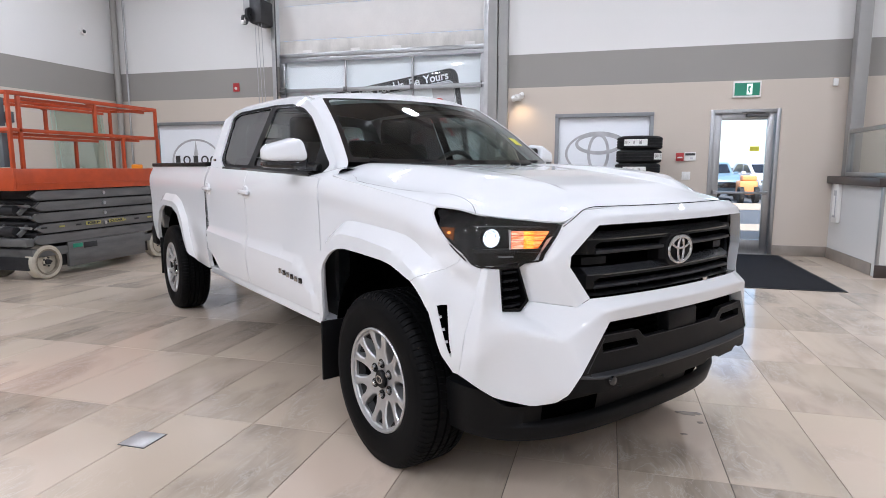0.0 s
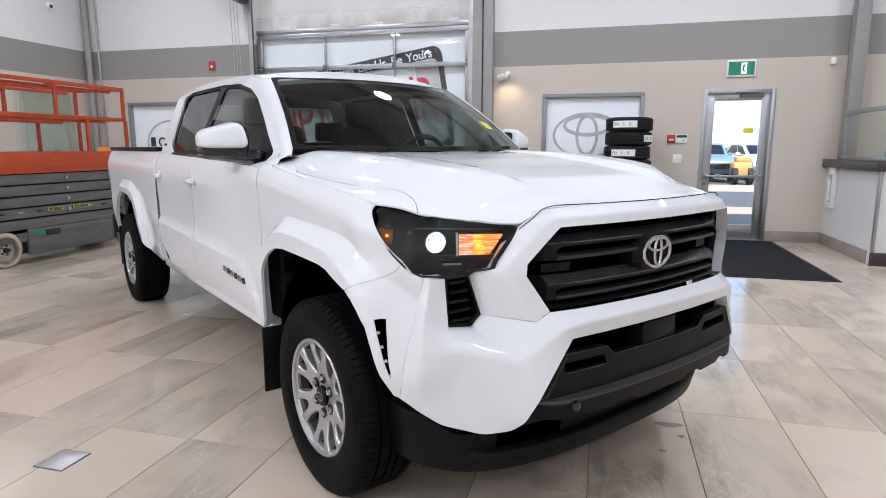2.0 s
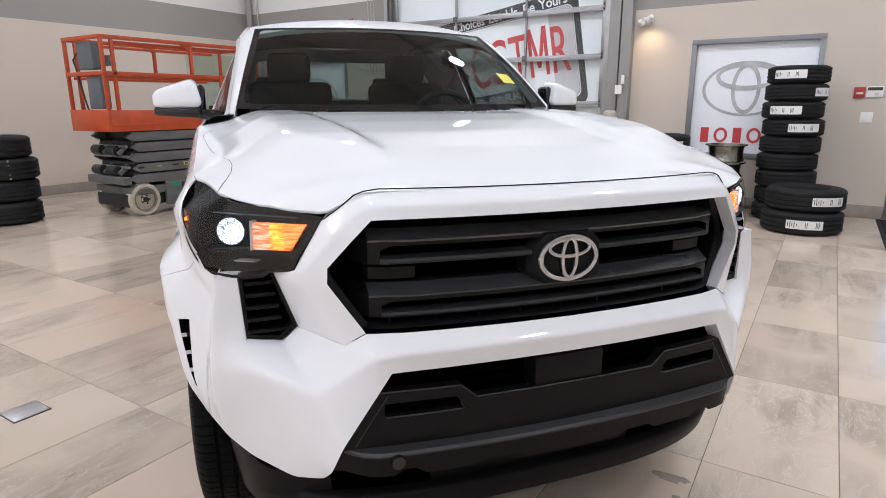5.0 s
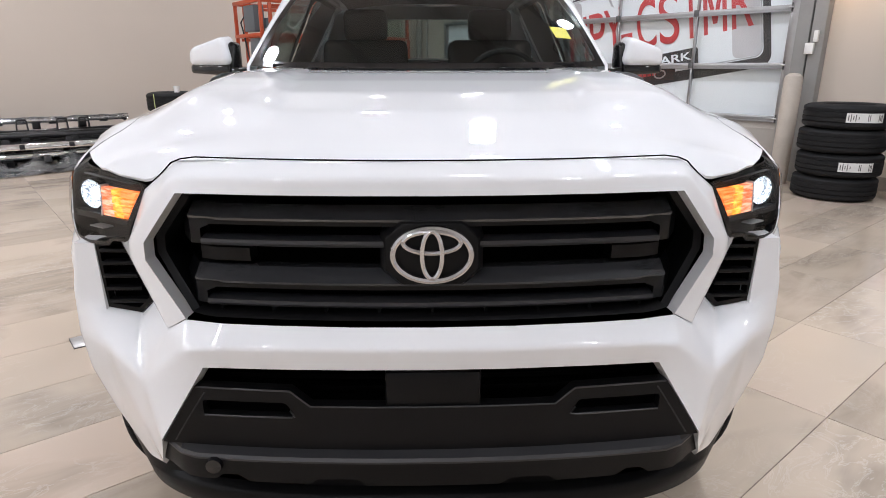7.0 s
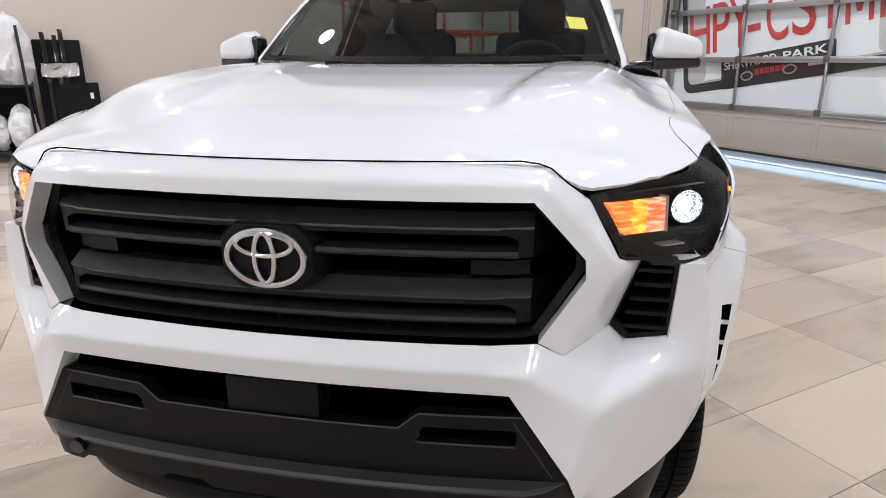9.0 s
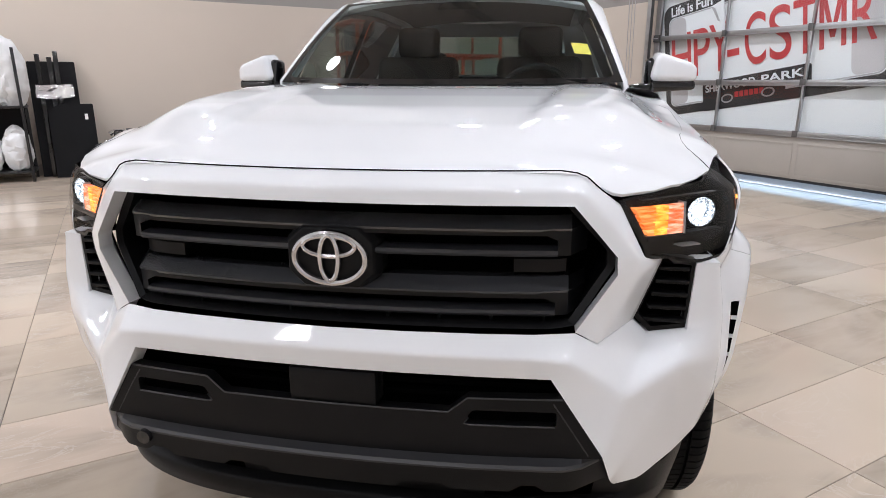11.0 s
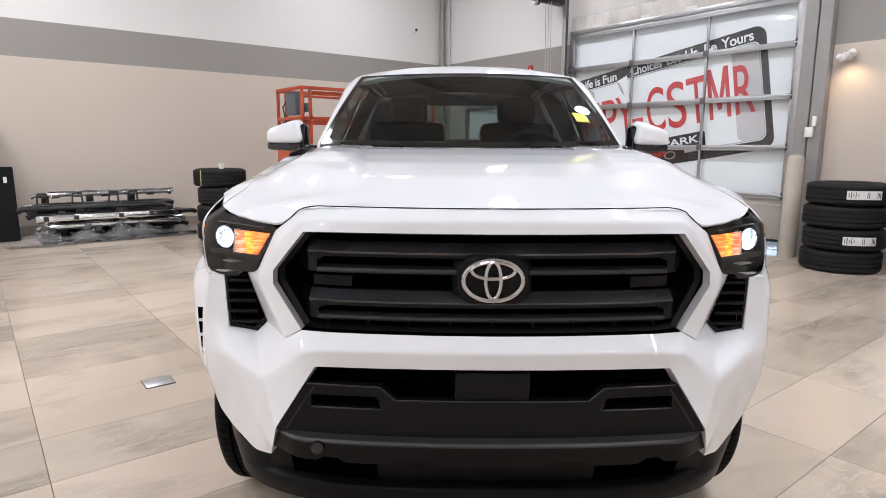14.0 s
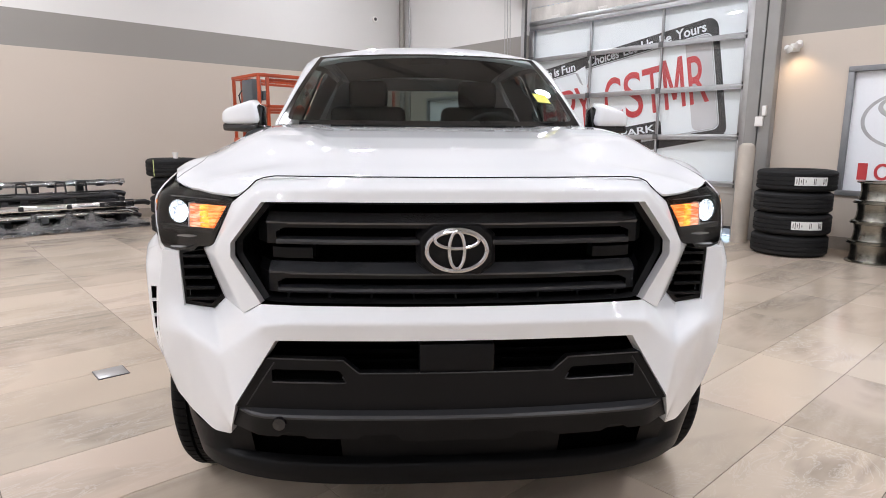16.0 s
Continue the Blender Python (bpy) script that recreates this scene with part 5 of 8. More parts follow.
for s in (-1, 1):
    inward = (-s * 0.028, 0, 0)
    fd = part("front_fender", skin(FENDER, on_side(s), 0.018, [], lambda c: (-s * (0.006 if c.y < -0.30 and c.z > 0.93 else 0.014), 0, 0), None, [FLARE, FLARE_MID]), M["paint"], truck, "white front fender with a flared arch", 28)
    fc = part("bumper_corner", skin(CORNER, on_side(s), 0.012, [SLIT], lambda c: (-s * (0.003 if c.z > 0.92 else 0.014), 0, 0)), M["paint"], truck, "white bumper corner with a black slit", 28)
    for zt in (0.752, 0.705, 0.660):
        yt = -0.464 - 0.147 * (0.795 - zt)
        part("slit_tab", box(*sorted((s * (side(yt, zt) - 0.034), s * (side(yt, zt) - 0.013))), yt - 0.008, yt + 0.010, zt - 0.006, zt + 0.006, 0.002), M["void"], fc)
    # black strips on the slit's rear edge stand in for its shade
    for z0, z1 in ((0.752, 0.788), (0.706, 0.742), (0.660, 0.696), (0.612, 0.650)):
        bm = bmesh.new()
        ring = []
        for zt in (z0, z1):
            yt = float(np.interp(zt, [0.596, 0.68, 0.791], [-0.490, -0.471, -0.448])) - 0.0012
            ring.append([bm.verts.new((s * (side(yt, zt) - d), yt, zt)) for d in (0.0005, 0.032)])
        bm.faces.new((ring[0][0], ring[0][1], ring[1][1], ring[1][0]))
        part("slit_shade", bm, M["void"], fc)
    part("corner_backing", skin([(-0.500, 0.528), (-0.508, 0.52), (-0.535, 0.60), (-0.545, 0.70), (-0.565, 0.82), (-0.585, 0.93), (-0.56, 0.93), (-0.512, 0.66)], lambda y, z: Vector((s * (side(y, z) - 0.006), y, z)), 0.02), M["paint"], fc)
    dr_f = part("front_door", skin(DOOR_F, on_side(s), 0.035, [], inward, None, [SCULPT, SCULPT_IN]), M["paint"], truck, "", 28)
    handle(s, 1.66, dr_f)
    dr_r = part("rear_door", skin(DOOR_R, on_side(s), 0.035, [], inward, None, [SCULPT, SCULPT_IN]), M["paint"], truck, "", 28)
    handle(s, 2.50, dr_r)
    bd = part("bed_side", skin(BED, on_side(s), 0.035, [], inward, None, [FLARE_R, FLARE_MR]), M["paint"], truck, "", 28)
    part("bed_rail_cap", box(*sorted((s * 0.78, s * 0.868)), 2.66, 4.62, 1.295, 1.328, 0.008), M["cladding"], bd)
    part("bed_inner_side", box(*sorted((s * 0.76, s * 0.785)), 2.66, 4.60, 0.80, 1.30), M["cladding"], bd)
    cs = part("cab_side", skin(GREEN, on_glass(s), 0.06, [WINDOW_HOLE], (-s * 0.03, 0, 0)), M["paint"], truck, "", 40)
    part("window_surround", skin([(p[0], p[1]) for p in WINDOW_HOLE], on_glass(s, 0.012), 0.08, [GLASS_F, GLASS_R]), M["cladding"], cs)
    gf = part("side_window", skin(GLASS_F, on_glass(s, 0.020), 0.1), M["window"], truck)
    gr = part("rear_side_window", skin(GLASS_R, on_glass(s, 0.020), 0.1), M["privacy"], truck)
    part("belt_strip", skin([(0.81, 1.238), (1.2, 1.252), (1.7, 1.266), (2.28, 1.280), (2.28, 1.294), (1.7, 1.281), (1.2, 1.268), (0.81, 1.256)], on_glass(s, -0.006), 0.1, [], (-s * 0.012, 0, 0)), M["gloss_black"], cs)
    part("rocker", box(*sorted((s * 0.80, s * 0.868)), 0.52, 2.66, 0.47, 0.525, 0.012), M["paint"], truck)
    part("frame_rail", box(*sorted((s * 0.45, s * 0.56)), -0.3, 4.5, 0.33, 0.48, 0.01), M["void"], truck)
    for yc in (0.0, 3.70):
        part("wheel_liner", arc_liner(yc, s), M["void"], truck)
    part("mud_flap", box(*sorted((s * 0.68, s * 0.948)), 0.485, 0.50, 0.235, 0.535, 0.005), M["cladding"], truck)
    part("rear_mud_flap", box(*sorted((s * 0.70, s * 0.915)), 4.22, 4.235, 0.24, 0.60, 0.005), M["cladding"], truck)
    # windscreen pillar
    bm = bmesh.new()
    rows = []
    ys, zs = [p[0] for p in SEAM], [p[1] for p in SEAM]
    for i in range(13):
        q = i / 12
        a = screen(s, q) + Vector((0, -0.004, 0.002))
        zb = zs[0] + (zs[-1] - zs[0]) * q
        yb = float(np.interp(zb, zs, ys))
        b_ = Vector((s * green_x(zb, yb), yb, zb))
        out = Vector((s * 0.007, -0.012, 0.006)) * (1 - 0.6 * q)
        rows.append([a + Vector((0, 0.03, -0.025)), a, a.lerp(b_, 0.10) + out * 0.45, a.lerp(b_, 0.35) + out, a.lerp(b_, 0.65) + out * 0.9, a.lerp(b_, 0.88) + out * 0.4, b_])
    foot = [v + Vector((s * 0.012, 0.01, -0.075)) for v in rows[0]]
    rows.insert(0, [a * 0.45 + b_ * 0.55 for a, b_ in zip(rows[0], foot)])
    rows.insert(0, foot)
    rows = [[bm.verts.new(v) for v in r] for r in rows]
    for a, b_ in zip(rows, rows[1:]):
        for i in range(6):
            bm.faces.new((a[i], a[i + 1], b_[i + 1], b_[i]))
    part("windscreen_pillar", bm, M["paint"], truck, "", 60)
    bm = bmesh.new()
    rows = []
    for y in np.linspace(0.47, 2.60, 48):
        zo = float(np.interp(y, [0.47, 0.50, 0.608, 0.67, 1.2, 1.7, 2.28, 2.6], [1.246, 1.248, 1.238, 1.236, 1.252, 1.266, 1.277, 1.289]))
        zi = float(np.interp(y, [0.47, 0.58, 0.68, 0.80, 1.13, 1.67, 2.3, 2.6], [1.300, 1.292, 1.272, 1.244, 1.255, 1.269, 1.283, 1.297]))
        xo = side(y, zo)
        xi = min(0.732 if y < 0.66 else green_x(zi, y) - 0.012, xo - 0.01)
        rows.append([bm.verts.new(v) for v in ((s * (xo - 0.001), y, zo - 0.004), (s * (xo * 0.8 + xi * 0.2), y, zo * 0.45 + zi * 0.55), (s * (xo * 0.5 + xi * 0.5), y, zo * 0.15 + zi * 0.85), (s * xi, y, zi))])
    for a, b_ in zip(rows, rows[1:]):
        for i in range(3):
            bm.faces.new((a[i], a[i + 1], b_[i + 1], b_[i]))
    part("door_shoulder", bm, M["paint"], truck, "", 60)
    # door mirror
    mm_ = bmesh.new()
    box(-0.100, 0.100, -0.100, 0.074, 0.0, 0.122, 0.034, mm_, 4)
    for v in mm_.verts:
        k = max(0.0, (v.co.x * s + 0.100) / 0.20)
        v.co.x += s * 0.22 * (v.co.z - 0.03) * (1 - k) ** 2
        v.co.z *= 1 - 0.46 * k ** 1.5
        if v.co.y < 0:
            v.co.y *= 1 - 0.50 * k * k - 0.15 * (v.co.z / 0.122)
        v.co.y += 0.03 * k
        v.co.z += 0.10 * (v.co.y + 0.02) * step01(0.03, 0.08, v.co.z)
    bmesh.ops.translate(mm_, verts=mm_.verts[:], vec=(s * 0.957, 0.87, 1.322))
    mirror = part("door_mirror", mm_, M["paint"], truck, "white door mirror with a black underside", 45)
    mb = bmesh.new()
    box(-0.098, 0.097, -0.080, 0.065, -0.046, 0.004, 0.016, mb, 3)
    for v in mb.verts:
        k = (v.co.x * s + 0.100) / 0.20
        if v.co.y < 0:
            v.co.y *= 1 - 0.50 * k * k
        v.co.y += 0.03 * k
        v.co.z *= 1 - 0.25 * k
    bmesh.ops.translate(mb, verts=mb.verts[:], vec=(s * 0.957, 0.87, 1.323))
    part("mirror_base", mb, M["gloss_black"], mirror)
    part("mirror_edge", box(*sorted((s * 0.842, s * 0.874)), 0.815, 0.93, 1.29, 1.420, 0.018, None, 3), M["gloss_black"], mirror)
    part("mirror_arm", beam((s * 0.765, 0.862, 1.284), (s * 0.890, 0.868, 1.300), 0.12, 0.046, 0.014), M["gloss_black"], mirror)
    mg = part("mirror_glass", box(*sorted((s * 0.880, s * 1.030)), 0.938, 0.946, 1.33, 1.410, 0.003), M["chrome"], mirror)
    for i in range(6):
        y = 0.83 + 0.055 * i
        x = side(y, 0.69)
        bp_ = box(-0.004, 0.004, -0.019, 0.019, -0.015, 0.015, 0.003)
        bmesh.ops.translate(bp_, verts=bp_.verts[:], vec=(s * (x + 0.002), y, 0.683 + 0.0035 * i))
        part("badge_block", bp_, M["chrome"] if i % 2 else M["gloss_black"], dr_f)
    bp_ = box(*sorted((s * (green_x(1.345) + 0.001), s * (green_x(1.345) + 0.006))), 2.53, 2.585, 1.335, 1.352, 0.002)
    part("pillar_badge", bp_, M["gloss_black"], cs)

# -- roof, screen, cab back --
RF = [(x, 1.052 + 0.35 * x * x) for x in np.linspace(-0.60, 0.60, 13)]
part("roof", skin(RF + [(0.612, 1.22), (0.612, 2.64), (0.56, 2.72), (-0.56, 2.72), (-0.612, 2.64), (-0.612, 1.22)], lambda x, y: Vector((x, y, roof_z(x, y))), 0.08, [], (0, 0, -0.02)), M["paint"], truck, "", 40)


WS = [(-1, 0), (1, 0), (1, 1), (-1, 1)]
IN = soften([(-0.965, 0.05), (0.965, 0.05), (0.955, 0.968), (-0.955, 0.968)], 0.05)
part("windscreen", skin(WS, lambda u, v: screen(u, v), 0.09), M["windscreen"], truck, "", 80)
part("windscreen_border", skin(WS, lambda u, v: screen(u, v, -0.002), 0.09, [IN]), M["gloss_black"], truck, "", 80)
part("screen_sensor", skin(soften([(-0.16, 0.82), (0.16, 0.82), (0.12, 0.94), (-0.12, 0.94)], 0.04), lambda u, v: screen(u, v, 0.008), 0.06), M["void"], truck)
part("dealer_sticker", skin([(0.772, 0.285), (0.872, 0.270), (0.866, 0.385), (0.764, 0.400)], lambda u, v: screen(u, v, -0.004), 0.2), M["yellow"], truck, "yellow paper sticker")
for u0 in (-0.34, 0.30):
    part("washer_jet", box(u0 - 0.032, u0 + 0.032, 0.415 + 0.05 * abs(u0), 0.440 + 0.05 * abs(u0), 1.300, 1.314, 0.004), M["cladding"], truck)
part("cowl_panel", skin([(-0.66, 0.38), (0.66, 0.38), (0.68, 0.62), (0, 0.50), (-0.68, 0.62)], lambda x, y: Vector((x, y, 1.262 + 0.02 * (1 - abs(x)))), 0.12), M["cladding"], truck)
for a, b_ in (((-0.62, 0.56), (-0.02, 0.47)), ((0.0, 0.48), (0.58, 0.54))):
    part("wiper", beam((a[0], a[1], 1.322), (b_[0], b_[1], 1.326), 0.012, 0.012), M["cladding"], truck)
CB = [(-0.80, 1.05), (0.80, 1.05), (0.80, 1.30), (0.66, 1.66), (0.60, 1.735), (-0.60, 1.735), (-0.66, 1.66), (-0.80, 1.30)]
BW = soften([(-0.56, 1.37), (0.56, 1.37), (0.52, 1.64), (-0.52, 1.64)], 0.05)
part("cab_back", skin(CB, lambda x, z: Vector((x, 2.66 + 0.13 * (z - 1.30), z)), 0.12, [BW], (0, -0.03, 0)), M["paint"], truck)
part("back_window", skin(BW, lambda x, z: Vector((x, 2.665 + 0.13 * (z - 1.30), z)), 0.2), M["window"], truck)
part("bed_floor", box(-0.76, 0.76, 2.68, 4.60, 0.78, 0.80), M["cladding"], truck)
part("bed_front", box(-0.76, 0.76, 2.66, 2.68, 0.78, 1.29), M["cladding"], truck)
part("tailgate", box(-0.80, 0.80, 4.58, 4.65, 0.66, 1.32, 0.015), M["paint"], truck)
part("rear_bumper", box(-0.88, 0.88, 4.62, 4.80, 0.48, 0.68, 0.03), M["cladding"], truck)
# plain black boxes stand in for the unlit insides of the truck
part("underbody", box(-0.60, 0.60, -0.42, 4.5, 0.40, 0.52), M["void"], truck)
# added block keeps lamp light from passing under the truck
part("underbody_light_block", box(-0.55, 0.55, 0.46, 3.20, 0.285, 0.42), M["void"], truck)
part("engine_bay_void", box(-0.60, 0.60, -0.60, 0.42, 0.50, 1.06), M["void"], truck)
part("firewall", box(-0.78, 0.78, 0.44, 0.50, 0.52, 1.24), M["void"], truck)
part("cabin_floor", box(-0.80, 0.80, 0.50, 2.62, 0.52, 0.60), M["cabin"], truck)
for s in (-1, 1):
    part("door_card", box(*sorted((s * 0.78, s * 0.80)), 0.62, 2.60, 0.60, 1.25), M["cabin"], truck)
part("headliner", skin([(-0.56, 1.20), (0.56, 1.20), (0.56, 2.62), (-0.56, 2.62)], lambda x, y: Vector((x, y, roof_z(x, y) - 0.035)), 0.2), M["cabin"], truck)
dash = part("dashboard", skin([(-0.76, 0.52), (0.76, 0.52), (0.76, 1.02), (-0.76, 1.02)], lambda x, y: Vector((x, y, 1.275 - 0.03 * step01(0.7, 1.02, y) + 0.02 * (1 - step01(0.2, 0.5, abs(abs(x) - 0.36))))), 0.08, [], (0, 0, -0.3)), M["cabin"], truck)
part("screen_hood", box(-0.14, 0.14, 0.92, 0.99, 1.24, 1.33, 0.01), M["cabin"], dash)
stw = part("steering_wheel", lathe([(0.185 + 0.016 * math.cos(a), 0.016 * math.sin(a)) for a in (k * math.tau / 8 for k in range(8))], 32, None, "z", True, Matrix.Translation((0.37, 1.16, 1.22)) @ Matrix.Rotation(radians(-68), 4, "X")), M["cabin"], truck)
part("wheel_boss", box(0.30, 0.44, 1.13, 1.17, 1.17, 1.27, 0.02), M["cabin"], stw)
for x in (-0.37, 0.37):
    seat = part("front_seat", box(x - 0.25, x + 0.25, 1.25, 1.75, 0.75, 0.93, 0.05, None, 3), M["cabin"], truck)
    bk = bmesh.new()
    box(-0.25, 0.25, -0.07, 0.07, 0.0, 0.58, 0.05, bk, 3, Matrix.Translation((x, 1.72, 0.90)) @ Matrix.Rotation(radians(-14), 4, "X"))
    part("seat_back", bk, M["cabin"], seat)
    part("headrest", box(x - 0.13, x + 0.13, 1.83, 1.92, 1.46, 1.64, 0.04, None, 3), M["cabin"], seat)
rb = part("rear_bench", box(-0.68, 0.68, 2.15, 2.58, 0.75, 0.92, 0.05, None, 3), M["cabin"], truck)
part("bench_back", box(-0.68, 0.68, 2.46, 2.60, 0.90, 1.36, 0.05, None, 3), M["cabin"], rb)
for x in (-0.42, 0.42):
    part("headrest", box(x - 0.12, x + 0.12, 2.46, 2.55, 1.37, 1.52, 0.03, None, 3), M["cabin"], rb)


# -- hood --
HOOD_Y = [-0.76, -0.735, -0.66, -0.525, -0.468, -0.428, -0.393, -0.34, 0.0, 0.37, 0.50]


def hood_edge(y):
    return float(np.interp(y, HOOD_Y, [0.52, 0.60, 0.71, 0.800, 0.818, 0.831, 0.843, 0.860, 0.864, 0.866, 0.868]))


def hood_z(x, y):
    """Height of the hood: sunk centre, raised shoulders, then a valley and the round tops of the fenders."""
    a, e = abs(x), hood_edge(y)
    zc = float(np.interp(y, [-0.86, -0.80, -0.70, -0.5, -0.25, 0.0, 0.25, 0.5], [1.148, 1.154, 1.178, 1.221, 1.256, 1.281, 1.300, 1.312]))
    zr = float(np.interp(y, [-0.86, -0.70, -0.60, -0.50, -0.37, -0.25, -0.10, 0.10, 0.30, 0.50], [1.138, 1.171, 1.203, 1.231, 1.256, 1.270, 1.285, 1.300, 1.307, 1.312]))
    ze = float(np.interp(y, HOOD_Y, [1.139, 1.086, 1.106, 1.123, 1.135, 1.140, 1.142, 1.149, 1.189, 1.233, 1.254]))
    cr = float(np.interp(y, [-0.62, -0.50, -0.43, -0.33, -0.25, -0.10, 0.0, 0.15, 0.37, 0.50], [1.122, 1.153, 1.167, 1.184, 1.190, 1.199, 1.207, 1.221, 1.246, 1.264]))
    nose = ze + max(0.0, zc - 0.010 - ze) * (1 - min(1.0, a / e) ** 4)
    m = float(np.interp(y, [-0.60, -0.40, -0.28, 0.10, 0.40], [0.52, 0.665, 0.695, 0.715, 0.715]))
    h = float(np.interp(y, [-0.60, -0.40, -0.28, 0.10], [0.20, 0.115, 0.100, 0.100]))
    w = 0.36 + 0.09 * step01(-0.6, 0.4, y)
    top = zc - 0.006 + (zr - zc + 0.006) * step01(w, w + 0.06, a)
    body = cr + max(0.0, top - cr) * (1 - step01(m - h, m + h, a))
    body -= (cr - ze) * min(1.0, max(0.0, (a - e + 0.10) / 0.10)) ** 2.4
    return nose + (body - nose) * step01(-0.70, -0.48, y)


HOOD = [(x, -0.830 + 0.28 * x * x) for x in np.linspace(-0.50, 0.50, 11)]
RIGHT = [(0.511, -0.752), (0.585, -0.729), (0.655, -0.690), (0.71, -0.650), (0.755, -0.592), (0.797, -0.525), (0.815, -0.468), (0.828, -0.428), (0.840, -0.393), (0.852, -0.366), (0.859, -0.335), (0.861, -0.2), (0.863, 0.0), (0.864, 0.25), (0.865, 0.37), (0.866, 0.49), (0.83, 0.525), (0.79, 0.555), (0.738, 0.580)]
HOOD += RIGHT + [(x, 0.42 + 0.16 * abs(x / 0.74) ** 2.2) for x in np.linspace(0.71, -0.71, 13)] + [(-x, y) for x, y in RIGHT[::-1]]
hood = part("hood", skin(HOOD, lambda x, y: Vector((x, y, hood_z(x, y))), 0.025, [], lambda c: (0, 0.004, -0.006) if abs(c.x) > 0.52 and c.y < -0.30 else (0, 0.006, -0.022)), M["paint"], truck, "white hood with raised shoulders and a sunk centre", 50)
HOOD_SEAM = [(0.800, -0.517), (0.787, -0.491), (0.777, -0.472), (0.765, -0.435), (0.760, -0.384), (0.766, -0.325), (0.789, -0.24), (0.808, -0.13), (0.821, -0.037), (0.835, 0.127), (0.843, 0.214), (0.845, 0.285), (0.812, 0.357), (0.790, 0.45), (0.782, 0.53)]
for s in (-1, 1):
    fine = [(x0 + (x1 - x0) * j / 4, y0 + (y1 - y0) * j / 4) for (x0, y0), (x1, y1) in zip(HOOD_SEAM, HOOD_SEAM[1:]) for j in range(4)]
    part("hood_seam", tube([(s * x, y, hood_z(x, y) - 0.0004) for x, y in fine[:22]], 0.0010, 6), M["void"], hood)
    part("hood_seam", tube([(s * x, y, hood_z(x, y) - 0.0005) for x, y in fine[21:]], 0.0008, 6), M["cladding"], hood)

# -- grille surround --
A = [0.0, 0.16, 0.32]
inner = [(x, nose_x(x), 1.090) for x in A] + [(0.488, -0.822, 1.088), (0.535, -0.80, 1.033), (0.581, -0.779, 0.978), (0.583, -0.778, 0.941), (0.505, -0.806, 0.824)]
ridge = [(x, nose_x(x) + 0.004, 1.120) for x in A] + [(0.500, -0.806, 1.118), (0.562, -0.782, 1.050), (0.630, -0.742, 0.972), (0.628, -0.742, 0.925), (0.552, -0.790, 0.796)]
outer = [(x, -0.836 + 0.28 * x * x, 1.1495) for x in A] + [(0.506, -0.764, 1.137), (0.581, -0.739, 1.081), (0.645, -0.711, 0.962), (0.690, -0.655, 0.946), (0.640, -0.655, 0.803)]
SV, SF = {}, []
for nm, row in (("i", inner), ("r", ridge), ("o", outer)):
    SV.update({nm + str(k): v for k, v in enumerate(row)})
for k in range(7):
    for a, b_ in (("i", "r"), ("r", "o")):
        SF.append((a + str(k), b_ + str(k), b_ + str(k + 1), a + str(k + 1)))
part("grille_surround", soft_cage(SV, SF, 5, 3, None, (0, 0.045, -0.004)), M["paint"], truck, "white hexagonal grille surround", 50)

GAP = [(x, -0.8355 + 0.28 * x * x, 1.1500) for x in np.linspace(-0.46, 0.46, 13)]
GAP = [(-0.581, -0.7395, 1.0815), (-0.543, -0.752, 1.1095), (-0.512, -0.763, 1.1370), (-0.492, -0.768, 1.1450)] + GAP + [(0.492, -0.768, 1.1450), (0.512, -0.763, 1.1370), (0.543, -0.752, 1.1095), (0.581, -0.7395, 1.0815)]
part("hood_gap", tube(GAP, 0.0016, 6), M["void"], hood)

# -- white bumper skin --
BV = {}
bar = ("b", "c", "d")
for k, x in enumerate(A + [0.42]):
    for nm, v in zip(bar, ((x, nose_x(x) + 0.004, 0.826), (x, bump_x(x) - 0.012, 0.790), (x, bump_x(x), 0.742))):
        BV[nm + str(k)] = v
BF = [(p + str(k), q + str(k), q + str(k + 1), p + str(k + 1)) for k in range(3) for p, q in zip(bar, bar[1:])]
BV.update({"gb": (0.505, -0.806, 0.822), "f": (0.552, -0.790, 0.793), "m": (0.492, -0.864, 0.782), "lt": (0.460, -0.863, 0.742),
           "va": (0.574, -0.840, 0.562), "ti": (0.598, -0.803, 0.482), "g": (0.612, -0.800, 0.684), "k1": (0.613, -0.757, 0.441), "k": (0.678, -0.698, 0.424), "jk": (0.772, -0.600, 0.446), "g2": (0.650, -0.752, 0.545),
           "e": (0.640, -0.653, 0.801), "dd": (0.677, -0.640, 0.763), "cc": (0.764, -0.626, 0.772), "bb": (0.772, -0.616, 0.930), "aam": (0.822, -0.610, 0.931), "h2m": (0.845, -0.608, 0.82), "hm": (0.852, -0.602, 0.705), "h3m": (0.848, -0.586, 0.60), "jm": (0.828, -0.558, 0.490), "aa": (side(-0.578, 0.932), -0.578, 0.932), "h2": (side(-0.555, 0.82), -0.556, 0.82),
           "h": (side(-0.535, 0.70) - 0.002, -0.537, 0.70), "h3": (side(-0.525, 0.60), -0.527, 0.60), "j": (side(-0.505, 0.53), -0.507, 0.53), "n": (0.740, -0.695, 0.715)})
